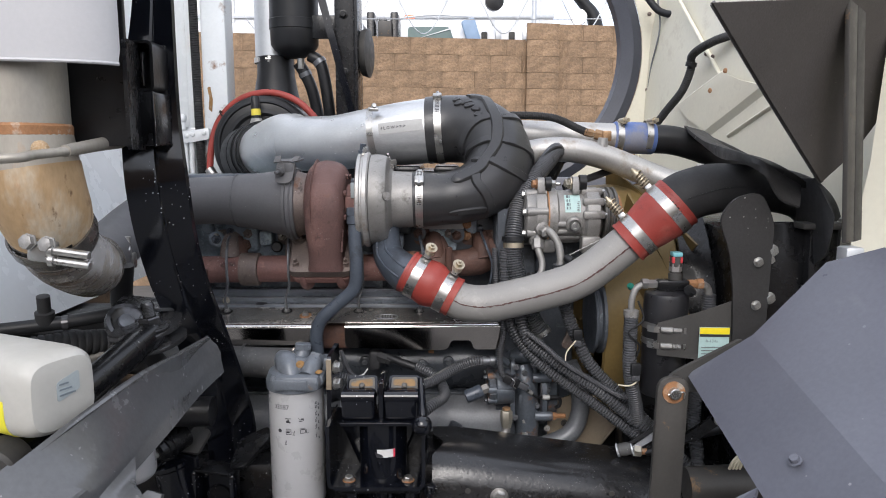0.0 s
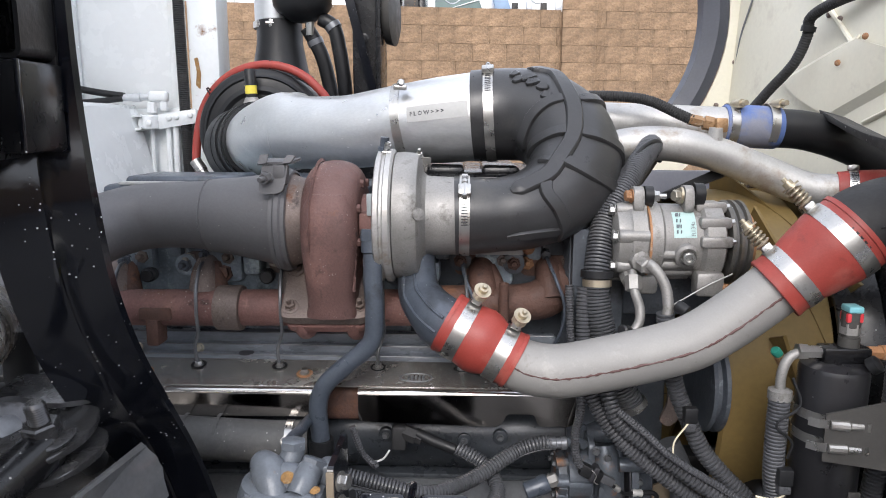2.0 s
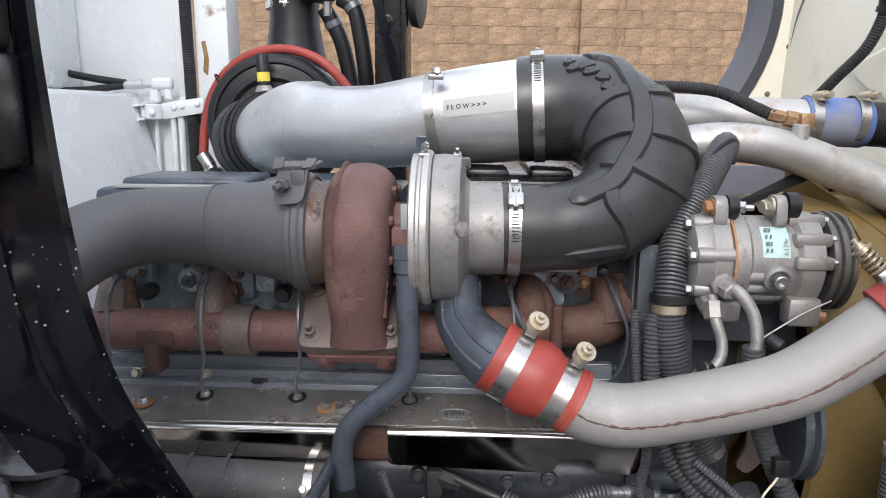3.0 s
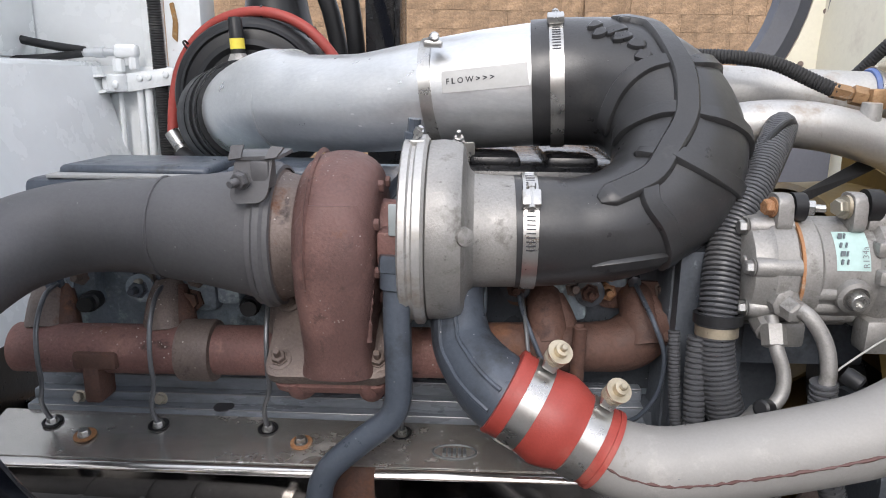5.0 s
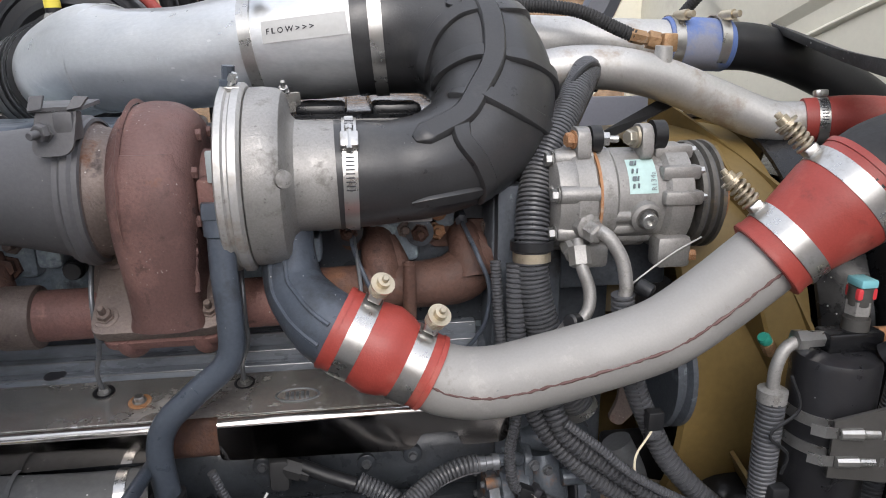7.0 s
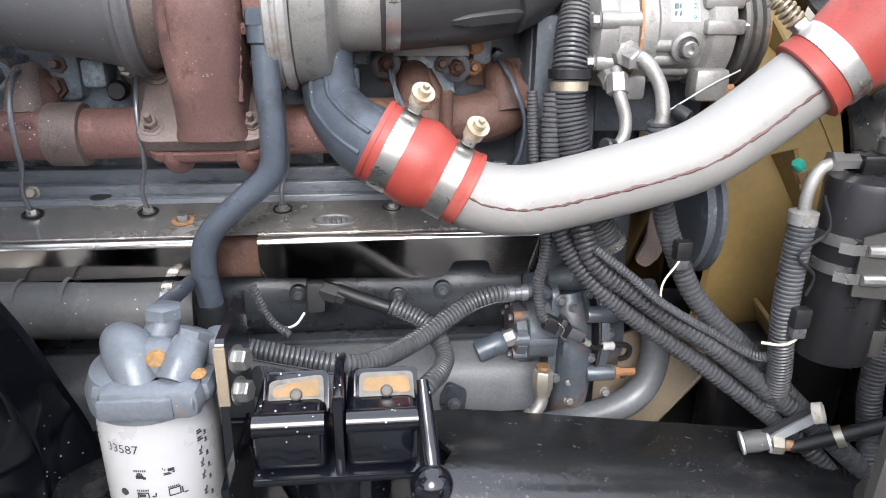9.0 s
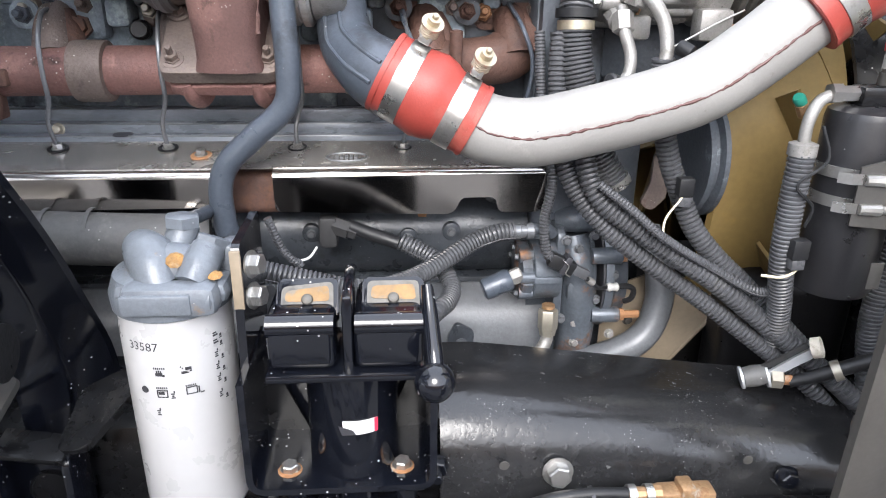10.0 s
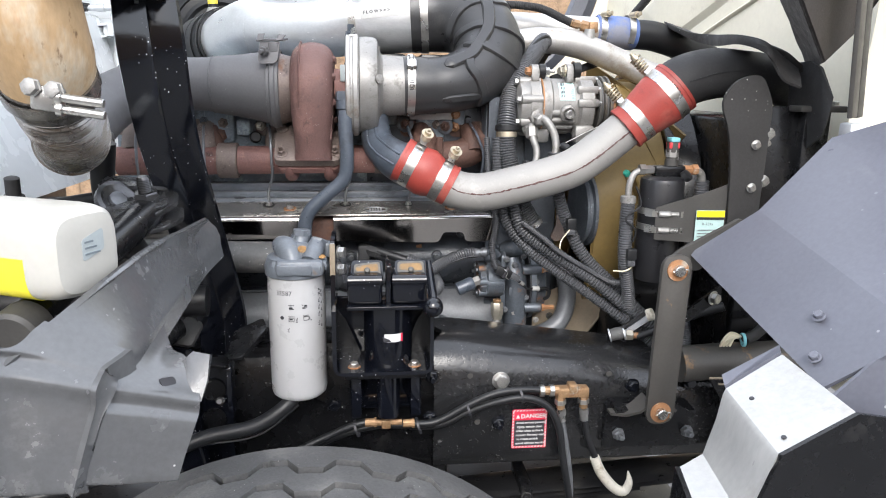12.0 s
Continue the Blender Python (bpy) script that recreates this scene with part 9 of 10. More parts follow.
def skin(name, cols, n=6, smooth=80):
    """A moulded panel drawn smoothly down its columns of points."""
    part(name, sheet([spline(c, n) for c in cols], 0.006), "fender_plastic", fd, "", smooth)


part("arm_back", sheet([[p + V(0, 0, -0.002) for p in arm_a], [p + V(-0.01, 0.004, -0.04) for p in arm_a]], 0.005), "fender_plastic", fd)
part("arm_tip", sheet([[ARM[0][0], ARM[1][0]], [ARM[0][0] + V(0, 0.006, -0.045), ARM[1][0] + V(0, 0.006, -0.045)]], 0.005), "fender_plastic", fd)
O0 = [V(-0.459, 0.570, 1.314), V(-0.442, 0.600, 1.298), V(-0.410, 0.610, 1.285), V(-0.377, 0.620, 1.271)]
O1 = [V(-0.458, 0.560, 1.287), V(-0.440, 0.588, 1.271), V(-0.410, 0.598, 1.261), V(-0.381, 0.610, 1.249)]
O2 = [V(-0.463, 0.550, 1.206), V(-0.446, 0.578, 1.189), V(-0.424, 0.587, 1.183), V(-0.400, 0.595, 1.178)]
cols = []
for k, f in enumerate((0.0, 0.25, 0.6, 0.97)):
    up = [arm_a[m].lerp(arm_b[m], f) + V(0, 0, 0.0045) for m in (21, 22, 24)]
    cols.append(up + [O0[k] + V(0, 0.004, 0.002), O0[k].lerp(O1[k], 0.40) + V(0, -0.0055, 0.0035), O1[k] + V(0, 0.0035, 0), O1[k].lerp(O2[k], 0.3) + V(0, 0.001, 0), O1[k].lerp(O2[k], 0.65) + V(0, -0.001, 0), O2[k], O2[k] + V(0, 0.006, -0.004)])
rows4 = [spline([c[m] for c in cols], 4) for m in range(len(cols[0]))]
skin("outer_face", [[r[m] for r in rows4] for m in range(len(rows4[0]))])
def drop(up, a, b, c):
    return up + [a, a.lerp(b, 0.45), b, b.lerp(c, 0.3), b.lerp(c, 0.65), c, c + V(0, 0.006, -0.004)]


gro = [cols[3], drop([arm_b[m].lerp(arm_lo[m], 0.5) + V(-0.004, 0, -0.002) for m in (21, 22, 24)], V(-0.373, 0.628, 1.262), V(-0.3765, 0.623, 1.240), V(-0.394, 0.608, 1.177)), drop([arm_lo[m] + V(-0.004, 0, -0.004) for m in (21, 22, 24)], V(-0.367, 0.634, 1.259), V(-0.372, 0.622, 1.237), V(-0.389, 0.606, 1.178))]
skin("groove", gro)
L = [[V(-0.363, 0.780, 1.264), V(-0.360, 0.700, 1.267), V(-0.367, 0.650, 1.263), V(-0.369, 0.629, 1.259), V(-0.371, 0.627, 1.246), V(-0.373, 0.619, 1.237), V(-0.381, 0.611, 1.208), V(-0.390, 0.605, 1.180), V(-0.391, 0.608, 1.176)],
     [V(-0.352, 0.755, 1.257), V(-0.345, 0.700, 1.256), V(-0.339, 0.664, 1.248), V(-0.337, 0.646, 1.243), V(-0.339, 0.648, 1.230), V(-0.341, 0.640, 1.221), V(-0.350, 0.634, 1.191), V(-0.358, 0.630, 1.164), V(-0.359, 0.634, 1.160)],
     [V(-0.341, 0.730, 1.252), V(-0.319, 0.695, 1.259), V(-0.306, 0.680, 1.235), V(-0.302, 0.666, 1.225), V(-0.304, 0.669, 1.212), V(-0.306, 0.662, 1.204), V(-0.315, 0.656, 1.178), V(-0.323, 0.650, 1.153), V(-0.324, 0.654, 1.149)]]
rows3 = [spline([c[m] for c in L], 4) for m in range(len(L[0]))]
skin("ledge", [[r[m] for r in rows3] for m in range(len(rows3[0]))], 4)
part("knob", sheet([[V(-0.323, 0.692, 1.256), V(-0.311, 0.690, 1.267), V(-0.294, 0.685, 1.265)], [V(-0.323, 0.682, 1.241), V(-0.308, 0.678, 1.245), V(-0.296, 0.675, 1.241)], [V(-0.325, 0.668, 1.231), V(-0.309, 0.668, 1.228), V(-0.302, 0.670, 1.222)]], 0.006), "fender_plastic", fd, "", 60)
part("slot", slab(rounded([p + V(0, -0.004, 0.003) for p in [[V(-0.334, 0.655, 1.253), V(-0.323, 0.665, 1.251), V(-0.321, 0.665, 1.243), V(-0.331, 0.655, 1.245)]][0]], 0.006), 0.003), "ink", fd)
rod = thing("hood_stay_cylinder", (-0.46, 0.9, 1.25), "black hood stay cylinder with a clevis and bolt", "cylinder")
part("barrel", tube([(-0.447, 1.04, 1.344), (-0.465, 0.89, 1.314), (-0.486, 0.73, 1.280)], 0.022, 4, 24), "black_satin", rod)
part("end_cap", lathe([(0, 0.026), (0.03, 0.028), (0.034, 0.024)], (-0.484, 0.745, 1.282), (-0.12, -1, -0.21), 24), "bracket_grey", rod)
bm = slab(rounded([(-0.500, 1.005, 1.343), (-0.432, 1.000, 1.340), (-0.408, 1.055, 1.352), (-0.418, 1.095, 1.362), (-0.500, 1.100, 1.360)], [0.006, 0.03, 0.02, 0.012, 0.006], 6), 0.007, None, 0.0015)
slab(rounded([(-0.505, 1.015, 1.322), (-0.428, 1.010, 1.318), (-0.402, 1.060, 1.330), (-0.412, 1.095, 1.338), (-0.505, 1.100, 1.338)], [0.006, 0.03, 0.02, 0.012, 0.006], 6), 0.007, bm, 0.0015)
part("clevis", bm, "greasy", rod, "greasy bare steel clevis")
part("washer", lathe([(0, 0.012), (0, 0.026), (0.003, 0.027), (0.005, 0.024), (0.005, 0.012)], (-0.445, 1.040, 1.3525), (-0.05, -0.2, 1), 28), "greasy", rod)
part("nut", lathe([(0, 0.0165), (0.002, 0.0175), (0.014, 0.0175), (0.016, 0.0155)], (-0.446, 1.039, 1.357), (-0.05, -0.2, 1), 6), "greasy", rod)
th = [(0.0, 0.0095)]
for k in range(9):
    th += [(0.0008 + 0.0024 * k, 0.0098), (0.0020 + 0.0024 * k, 0.0086)]
part("threaded_stud", lathe(th + [(0.024, 0.007)], (-0.447, 1.036, 1.371), (-0.05, -0.2, 1), 18), "greasy", rod)
part("hinge_ear", lathe([(0, 0.020), (0, 0.032), (0.010, 0.032), (0.011, 0.026), (0.008, 0.020)], (-0.495, 1.06, 1.352), (0.6, -0.5, 0.6), 28), "greasy", rod)
part("hinge_bush", lathe([(0, 0.012), (0.014, 0.012), (0.015, 0.008)], (-0.497, 1.058, 1.352), (0.6, -0.5, 0.6), 18), "steel_line", rod)
part("link_plate", slab(rounded([(-0.53, 1.085, 1.372), (-0.455, 1.075, 1.372), (-0.43, 1.105, 1.366), (-0.44, 1.135, 1.372), (-0.53, 1.14, 1.380)], 0.012), 0.006, None, 0.001), "greasy", rod)
# steering gear, hoses and tank in the dark behind the hoop
uc = thing("steering_column_box", (-0.7, 1.3, 1.0), "grimy black steering box and hoses below the cab", "steering gear")
part("gearbox", box((-0.80, 1.22, 0.95), (-0.50, 1.42, 1.16), 0.02), "dark", uc)
part("cross_tube", tube([(-1.1, 1.15, 1.175), (-0.75, 1.15, 1.175), (-0.40, 1.16, 1.172)], 0.026, 4, 18), "dark", uc)
part("ribbed_hose", corrugated([(-0.90, 1.16, 1.255), (-0.76, 1.18, 1.27), (-0.66, 1.25, 1.27), (-0.58, 1.33, 1.25)], 0.024, 0.012, 0.10, 16), "rubber_dusty", uc)
part("hose", tube([(-0.95, 1.20, 1.29), (-0.75, 1.22, 1.295), (-0.64, 1.27, 1.27), (-0.55, 1.35, 1.19)], 0.011, 6, 12), "rubber", uc)
part("hose", tube([(-0.54, 1.16, 1.43), (-0.55, 1.17, 1.36), (-0.545, 1.20, 1.30), (-0.52, 1.25, 1.22)], 0.018, 6, 14), "rubber", uc)
part("red_cap", box((-0.80, 1.38, 1.265), (-0.745, 1.42, 1.288), 0.006), "plastic_red", uc, "faded red cap")
# Dark box that stands in for the black cavity behind the hoses.
part("floor_pan", box((-1.2, 1.35, 1.20), (-0.66, 1.46, 1.30), 0.006), "dark", uc)
part("hose", tube([(-1.0, 1.10, 1.30), (-0.80, 1.14, 1.315), (-0.64, 1.20, 1.325), (-0.52, 1.27, 1.34)], 0.012, 6, 14), "rubber", uc)
part("valve", lathe([(0, 0.016), (0.02, 0.016), (0.022, 0.011), (0.05, 0.011), (0.052, 0.007)], (-0.69, 1.18, 1.325), (0.1, -0.2, 1), 12), "rubber_dusty", uc, "dusty valve stem")
part("clamp", band((-0.66, 1.19, 1.322), (1, 0.35, 0.05), 0.0122, 0.010, 0.0016, 18), "greasy", uc)
part("rusty_fitting", lathe([(0, 0.020), (0.03, 0.020), (0.032, 0.014), (0.07, 0.014)], (-0.66, 1.26, 1.235), (1, 0.3, 0.2), 14), "chrome_dull", uc)
w2 = thing("air_filter_canister", (-0.505, 1.06, 1.09), "second white spin-on canister low behind the fender", "filter")
part("canister", lathe([(0, 0.02), (0.001, 0.032), (0.006, 0.038), (0.014, 0.041), (0.12, 0.041), (0.124, 0.03)], (-0.507, 1.07, 1.092), (-0.05, 0, 1), 40), "filter_white", w2)
td = thing("reservoir_tank", (-0.53, 0.74, 1.20), "grey plastic tank with a rounded end beside the fender", "tank")
part("tank", lathe([(0, 0.010), (0.004, 0.020), (0.014, 0.027), (0.16, 0.029), (0.17, 0.02)], (-0.468, 0.735, 1.246), (-1, 0.25, -0.08), 32), "label_grey", td)
ac = thing("shock_absorber", (-0.46, 1.17, 0.75), "black shock absorber with a domed top and bolted bushing", "shock absorber")
part("body", lathe([(-0.30, 0.030), (-0.008, 0.030), (-0.004, 0.033), (0.002, 0.033), (0.006, 0.028), (0.012, 0.016), (0.014, 0.006)], (-0.484, 1.17, 1.072), (-0.20, 0, 1), 36), "black_gloss", ac)
part("bushing", lathe([(0, 0.012), (0.004, 0.017), (0.014, 0.018), (0.016, 0.021), (0.024, 0.021), (0.026, 0.023), (0.060, 0.024), (0.064, 0.018)], (-0.490, 1.130, 1.108), (0.55, 1, 0.28), 26), "black_satin", ac)
part("stem", lathe([(0, 0.012), (0.03, 0.012)], (-0.484, 1.165, 1.075), (0.1, 0, 1), 14), "black_satin", ac)
fastener(ac, (-0.490, 1.131, 1.108), (-0.55, -1, -0.28), 0.016, "steel", "stud_nut")
lp = thing("chassis_air_pipe", (-0.6, 1.15, 1.0), "pair of ribbed grey hoses clipped beside the shock absorber", "hose")
for z in (0.985, 1.003):
    part("hose", corrugated([(-0.80, 1.12, z), (-0.62, 1.135, z), (-0.50, 1.15, z - 0.004), (-0.46, 1.165, z - 0.02)], 0.009, 0.006, 0.10, 12), "rubber_dusty", lp)
part("clip", box((-0.555, 1.120, 0.985), (-0.545, 1.150, 1.025), 0.002), "steel", lp)

# ---- air cleaner and canister behind the engine ----
acl = thing("air_cleaner", (-0.5, 2.15, 1.45), "black round air cleaner housing with a red hose over it", "air cleaner")
part("housing", lathe([(-0.012, 0.05), (-0.008, 0.11), (-0.002, 0.132), (0.004, 0.143), (0.012, 0.147), (0.028, 0.147), (0.032, 0.143), (0.30, 0.143)], (-0.518, 2.045, 1.632), (-0.10, 1, 0.02), 56), "rubber", acl)
part("lid_ring", lathe([(0, 0.085), (-0.006, 0.095), (0, 0.105)], (-0.518, 2.036, 1.634), (-0.10, 1, 0.02), 48, None, False), "rubber", acl)
part("lid_ring", lathe([(0, 0.120), (-0.006, 0.126), (0, 0.132)], (-0.518, 2.043, 1.634), (-0.10, 1, 0.02), 48, None, False), "rubber", acl)
part("gauge", lathe([(0, 0.0125), (0.062, 0.0125), (0.066, 0.010)], (-0.528, 2.005, 1.708), (-0.05, 0, 1), 20), "rubber", acl)
part("gauge_band", lathe([(0.012, 0.0130), (0.030, 0.0130)], (-0.528, 2.005, 1.708), (-0.05, 0, 1), 20), "plastic_yellow", acl, "yellow gauge band")
part("gauge_foot", lathe([(0, 0.020), (0.012, 0.014)], (-0.528, 2.005, 1.70), (-0.05, 0, 1), 8), "alu_cast", acl)
rh = thing("red_heater_hose", (-0.5, 2.06, 1.6), "faded red hose looped round the air cleaner", "hose")
part("hose", tube([(-0.690, 2.075, 1.565), (-0.686, 2.085, 1.63), (-0.668, 2.09, 1.695), (-0.628, 2.085, 1.746), (-0.572, 2.075, 1.778), (-0.50, 2.065, 1.788), (-0.43, 2.055, 1.768), (-0.378, 2.05, 1.724), (-0.345, 2.06, 1.67)], 0.0098, 8, 16), "red_hose", rh)
for x, z in ((-0.645, 1.727), (-0.50, 1.788), (-0.41, 1.753)):
    part("seam_band", band((x, 2.068, z), (0.8, 0, 0.5 if x < -0.55 else (0.0 if x < -0.45 else -0.6)), 0.0113, 0.004, 0.0006, 18), "rubber", rh)
part("coupling", lathe([(0, 0.014), (0.03, 0.014), (0.03, 0.012), (0.045, 0.012), (0.045, 0.018), (0.060, 0.018), (0.062, 0.014), (0.08, 0.014)], (-0.690, 2.07, 1.568), (0.55, -0.1, -0.8), 12), "steel", rh)
part("tail_hose", tube([(-0.665, 2.045, 1.525), (-0.61, 2.03, 1.50), (-0.52, 2.02, 1.48)], 0.020, 5, 14), "rubber", rh)
vp = thing("intake_stack_pipe", (-0.54, 2.32, 1.75), "upright silver intake pipe on a black rubber boot", "pipe")
part("pipe", lathe([(1.90, 0.055), (3.0, 0.055)], (-0.545, 2.30, 0), (0, 0, 1), 36), "galv", vp)
part("boot", lathe([(1.74, 0.085), (1.80, 0.070), (1.86, 0.059), (1.915, 0.058), (1.918, 0.05)], (-0.535, 2.29, 0), (0, 0, 1), 36), "rubber", vp)
worm_clamp(vp, (-0.545, 2.30, 1.905), (0, 0, 1), 0.0585, 0.016, (0.1, -1, 0))
cn = thing("washer_canister", (-0.46, 2.25, 1.92), "glossy black canister hung from a bracket", "canister")
part("can", lathe([(1.905, 0.01), (1.908, 0.030), (1.93, 0.062), (1.945, 0.073), (1.99, 0.075), (1.992, 0.077), (2.02, 0.077), (2.022, 0.075), (2.5, 0.075)], (-0.462, 2.24, 0), (0, 0, 1), 40), "rubber", cn)
part("outlet", lathe([(1.875, 0.010), (1.91, 0.012)], (-0.445, 2.24, 0), (0, 0, 1), 14), "steel", cn)
for pts in ([(-0.415, 2.24, 1.915), (-0.385, 2.235, 1.895), (-0.372, 2.235, 1.85), (-0.360, 2.24, 1.76), (-0.355, 2.26, 1.65)], [(-0.455, 2.25, 1.895), (-0.435, 2.255, 1.86), (-0.412, 2.26, 1.80), (-0.385, 2.28, 1.65)]):
    ht = thing("canister_hose", pts[0], "black rubber hose below the canister", "hose", "canister hoses")
    part("hose", tube(pts, 0.0185, 6, 16), "rubber", ht)
    part("collar", band(pts[1], V(*pts[2]) - V(*pts[0]), 0.0190, 0.014, 0.002, 18), "steel_line", ht)
bc = thing("black_bracket_post", (-0.28, 2.25, 1.4), "black steel channel post with bolts", "bracket post")
part("post", box((-0.330, 2.19, 1.30), (-0.262, 2.22, 2.7), 0.004), "black_satin", bc)
part("post_flange", box((-0.270, 2.17, 1.30), (-0.258, 2.30, 2.7), 0.004), "black_satin", bc)
part("brace", slab([(-0.40, 2.18, 2.16), (-0.375, 2.18, 2.16), (-0.265, 2.18, 1.72), (-0.285, 2.18, 1.72)], 0.008), "black_gloss", bc)
part("cross_plate", box((-0.40, 2.195, 1.96), (-0.31, 2.21, 2.03), 0.004), "black_satin", bc)
for z in (1.86, 2.03, 2.09):
    fastener(bc, (-0.302, 2.19, z), (0, -1, 0), 0.024, "black_satin")
part("round_horn", lathe([(0, 0.03), (0.01, 0.07), (0.03, 0.075), (0.035, 0.06)], (-0.262, 2.26, 1.925), (1, -0.1, 0), 32), "bracket_grey", bc, "worn round reflector")

# ---- vehicles and wires beyond the wall ----
fc = thing("parked_truck", (2.2, 15.0, 0.0), "white parked truck cab showing above the block wall", "truck")
part("cab_roof", box((-0.96, 14.6, 1.0), (0.53, 16.6, 4.29), 0.16, None, None, 4), "truck_white", fc)
part("side_window", slab(rounded([(-0.71, 14.59, 3.60), (0.30, 14.59, 3.60), (0.13, 14.59, 4.11), (-0.71, 14.59, 4.11)], 0.07), 0.02), "glass_far", fc)
part("window_bar", slab([(-0.45, 14.57, 3.9), (-0.43, 14.57, 3.9), (0.16, 14.57, 4.06), (0.14, 14.57, 4.08)], 0.02), "truck_white", fc)
part("hood", box((0.50, 14.7, 1.0), (1.99, 16.4, 4.16), 0.15, None, None, 3), "truck_white", fc)
for k in range(4):
    part("hood_fitting", box((0.78 + 0.28 * k, 14.6, 3.86), (0.90 + 0.28 * k, 14.7, 4.02 + 0.04 * (k % 2)), 0.02), "galv" if k % 2 else "bracket_grey", fc)
part("mirror", box((0.44, 14.35, 3.62), (0.72, 14.5, 4.24), 0.04, None, Matrix.Rotation(-0.30, 3, "Y")), "blue_far", fc)
part("marker_lamp", box((-0.80, 14.9, 4.29), (-0.58, 15.1, 4.41), 0.03), "orange_far", fc)
part("stack", lathe([(1.0, 0.05), (5.2, 0.05)], (1.84, 14.6, 0), (0, 0, 1), 16), "galv", fc)
part("roof_rail", tube([(-0.9, 14.7, 4.30), (-0.2, 14.7, 4.36), (0.5, 14.7, 4.33)], 0.02, 4, 8), "galv", fc)
tr = thing("parked_trailer", (0.5, 22.0, 0.0), "long white trailer far behind the wall", "trailer")
part("body", box((-9.5, 22, 0.0), (3.35, 24.5, 7.2), 0.06), "truck_white", tr)
part("lower_rail", box((-9.5, 21.93, 5.62), (3.38, 22.0, 5.74), 0.01), "galv", tr)
for k in range(18):
    part("side_post", box((-9.3 + k * 0.72, 21.95, 1.2), (-9.22 + k * 0.72, 22.0, 7.1), 0), "galv", tr)
tk = thing("parked_pickup", (-1.6, 13.0, 0.0), "grey service body and lockers beyond the wall", "truck")
part("body", box((-4.2, 13.2, 1.0), (-1.45, 14.2, 3.95), 0.05), "galv", tk)
for k in range(3):
    part("locker", box((-1.42 + 0.22 * k, 13.4, 1.0), (-1.27 + 0.22 * k, 14.2, 4.18 - 0.10 * (k % 2)), 0.03), "black_satin", tk)
part("locker", box((-1.20, 13.3, 3.7), (-0.95, 13.4, 4.0), 0.02), "link_grey", tk)
cr = thing("crane_arm", (4.0, 14.5, 3.5), "dark hooked crane arm beyond the wall", "crane")
part("arm", tube([(2.35, 14.5, 4.95), (2.62, 14.5, 4.75), (2.86, 14.5, 4.50), (3.02, 14.5, 4.28), (3.10, 14.5, 3.9)], [0.09, 0.10, 0.12, 0.14, 0.16], 6, 16), "rubber", cr)
part("lamp", lathe([(0, 0.04), (0.10, 0.16), (0.14, 0.16)], (2.72, 14.4, 4.22), (-0.3, -1, 0.2), 20), "steel", cr)
part("reel", lathe([(0, 0.06), (0.02, 0.18), (0.12, 0.18), (0.14, 0.06)], (1.0, 14.3, 4.53), (0.1, -1, 0), 20), "dark", cr, "dark round reel")
rz = thing("razor_wire", (0, 9.3, 3.2), "loose coils of razor wire above the wall", "fence wire")
pts = []
for k in range(260):
    a = 2 * math.pi * k / 26
    pts.append(V(-5.2 + 0.040 * k, 9.35 + 0.10 * math.cos(a), 3.45 + 0.32 * math.sin(a)))
part("coil", sweep(bmesh.new(), pts, 0.008, 5), "galv", rz)
for z in (3.35, 3.62):
    part("strand", tube([(-6, 9.3, z), (0, 9.35, z - 0.04), (6, 9.4, z)], 0.006, 6, 5), "galv", rz)

# ---- split-face block wall: blocks last ----
wall = thing("wall_north", (0, 8.86, 0), "tan split-face concrete block wall with a taller pier", "wall", "", "structure")
wall.rotation_euler = (0, 0, radians(8.5))
def wall_part(name, bm, material, label=""):
    bmesh.ops.recalc_face_normals(bm, faces=bm.faces)
    me = bpy.data.meshes.new(name)
    bm.to_mesh(me)
    bm.free()
    me.materials.append(M[material])
    ob = new(name, me)
    ob.parent = wall
    return ob
wall_part("core", box((-40, 0.012, 0), (40, 0.19, 2.985), 0), "mortar")
wall_part("core", box((1.26, 0.013, 2.98), (40, 0.189, 3.19), 0), "mortar")
random.seed(11)
kinds = []
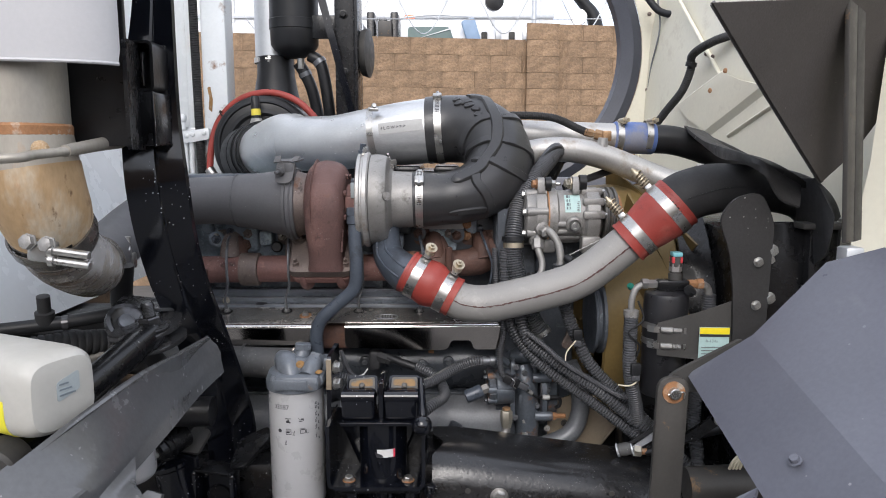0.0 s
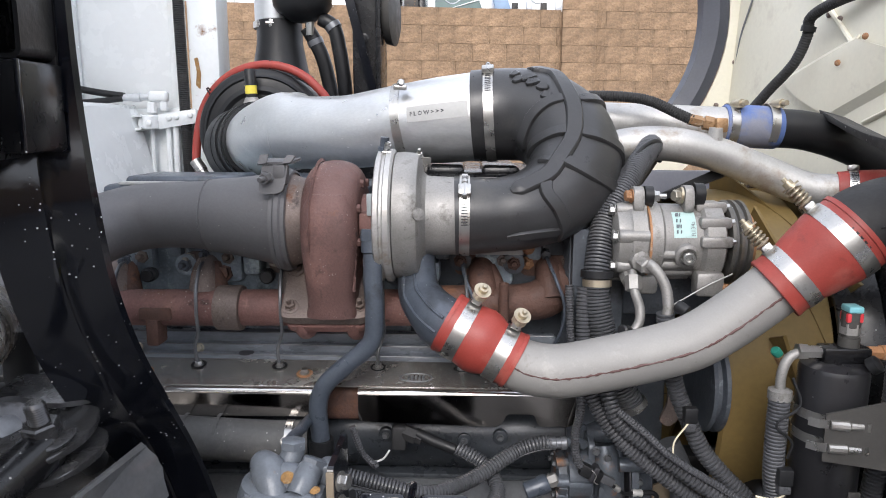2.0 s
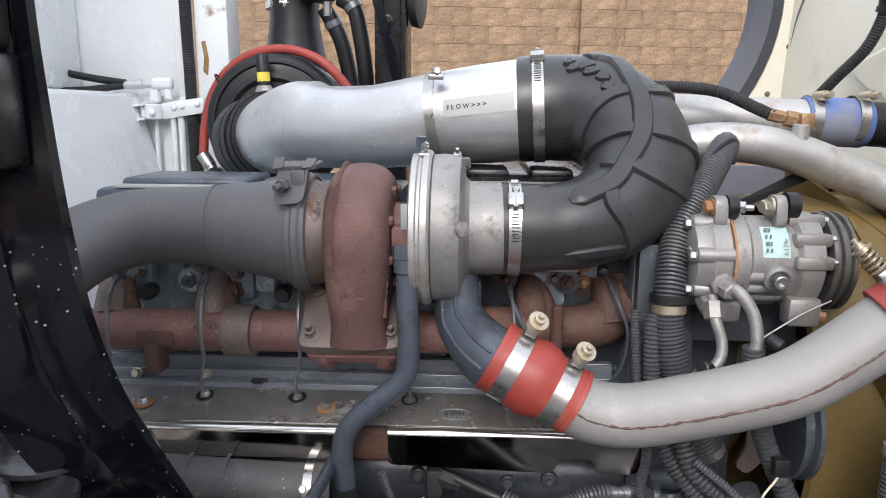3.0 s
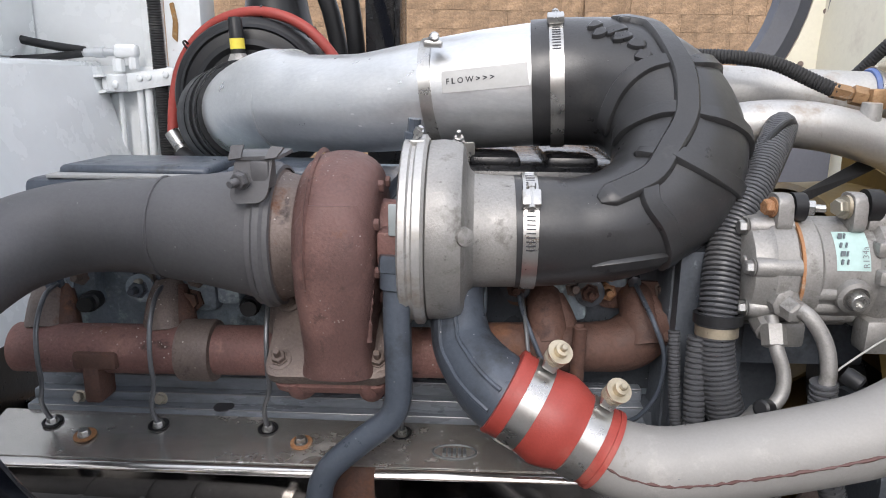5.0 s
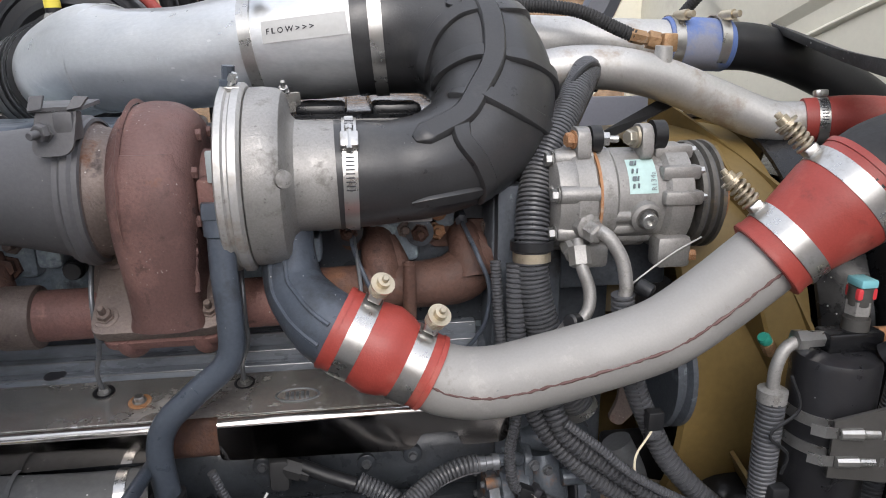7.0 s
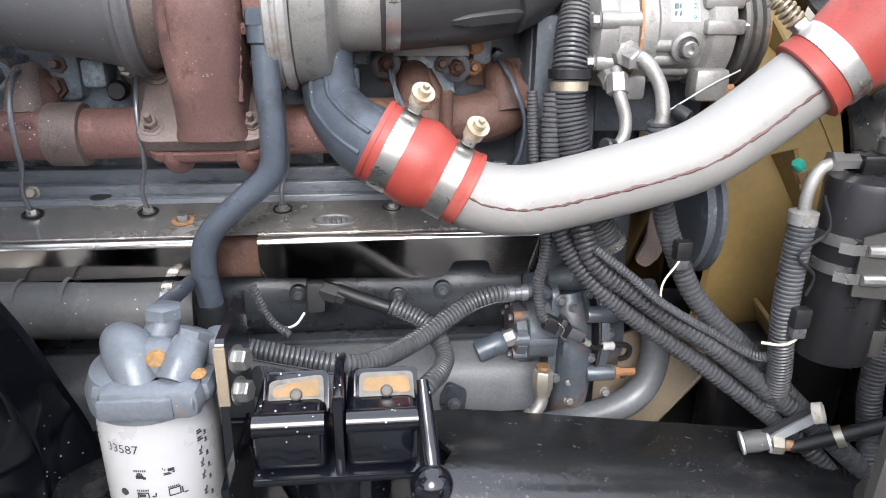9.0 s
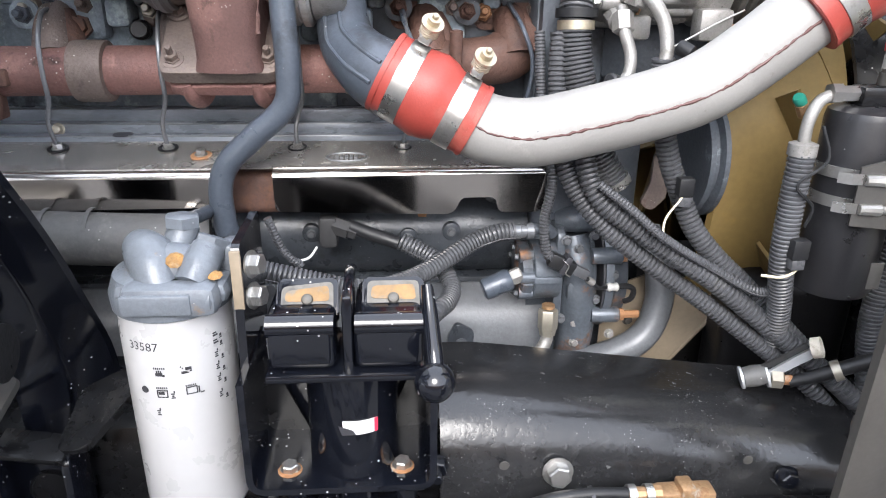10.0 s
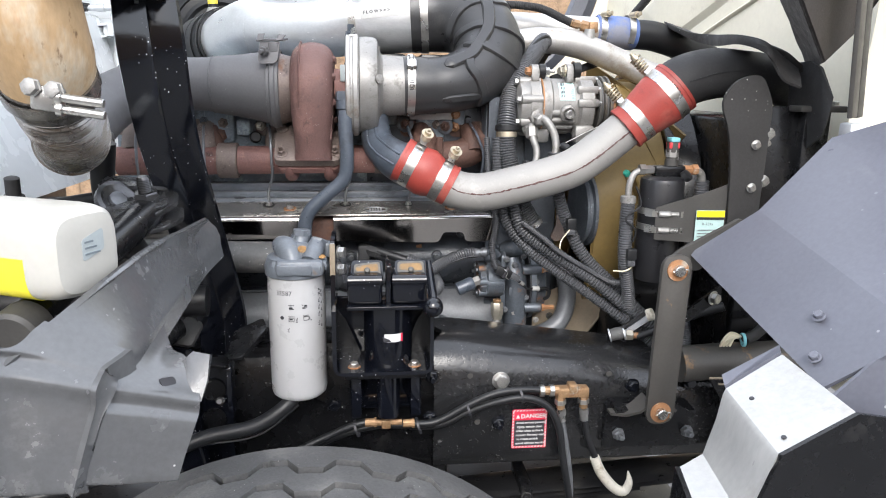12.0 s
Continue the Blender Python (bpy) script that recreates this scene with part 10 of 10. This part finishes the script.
for k in range(6):
    bm = bmesh.new()
    w, h = 0.3965, 0.1965
    n, q = 5, 3
    g = [[bm.verts.new(V(w * i / n, -0.004 - 0.007 * random.random() * (0 < i < n) * (0 < j < q) - 0.002 * random.random(), h * j / q)) for j in range(q + 1)] for i in range(n + 1)]
    back = [[bm.verts.new(V(w * i, 0.03, h * j)) for j in (0, 1)] for i in (0, 1)]
    for i in range(n):
        for j in range(q):
            bm.faces.new((g[i][j], g[i + 1][j], g[i + 1][j + 1], g[i][j + 1]))
    bm.faces.new([g[i][0] for i in range(n, -1, -1)] + [back[0][0], back[1][0]])
    bm.faces.new([g[i][q] for i in range(n + 1)] + [back[1][1], back[0][1]])
    bm.faces.new([g[0][j] for j in range(q + 1)] + [back[0][1], back[0][0]])
    bm.faces.new([g[n][j] for j in range(q, -1, -1)] + [back[1][0], back[1][1]])
    bmesh.ops.recalc_face_normals(bm, faces=bm.faces)
    me = bpy.data.meshes.new("brick")
    bm.to_mesh(me)
    bm.free()
    me.materials.append(M["block"])
    kinds.append(me)
rest = []
for row in range(16):
    z = 0.003 + row * 0.2
    top = row == 15
    for i in range(-34, 34):
        x = i * 0.4 + (0.2 if row % 2 else 0.0)
        if top and x < 1.25:
            continue
        if not top and x < 1.47 and x + 0.3965 > 1.055:
            for lo, hi in ((x, 1.047), (1.478, x + 0.3965)):
                if hi - lo > 0.03:
                    b = new("brick", random.choice(kinds))
                    b.parent = wall
                    b.location, b.scale = (lo, 0, z), ((hi - lo) / 0.3965, 1, 1)
            continue
        if -3.6 < x < 2.9 and row >= 6:
            b = new("brick", random.choice(kinds))
            b.parent = wall
            b.location = (x, 0, z)
        else:
            rest.append((x, z))
me = bpy.data.meshes.new("far_blocks")
vs, fs = [], []
for x, z in rest:
    k = len(vs)
    for dx, dy, dz in ((0, -0.008, 0), (0.3965, -0.008, 0), (0.3965, -0.008, 0.1965), (0, -0.008, 0.1965), (0, 0.03, 0), (0.3965, 0.03, 0), (0.3965, 0.03, 0.1965), (0, 0.03, 0.1965)):
        vs.append((x + dx, dy, z + dz))
    fs += [(k, k + 1, k + 2, k + 3), (k + 4, k, k + 3, k + 7), (k + 1, k + 5, k + 6, k + 2), (k + 3, k + 2, k + 6, k + 7), (k + 4, k + 5, k + 1, k)]
me.from_pydata(vs, [], fs)
me.materials.append(M["block"])
fb2 = new("far_blocks", me)
fb2.parent = wall
tagged(fb2, "", "", "", "stuff")
for row in range(16):
    b = new("brick", kinds[row % 6])
    b.parent = wall
    b.location, b.scale = (1.06, -0.035, 0.003 + row * 0.2), (1.04, 1.4, 1.0)
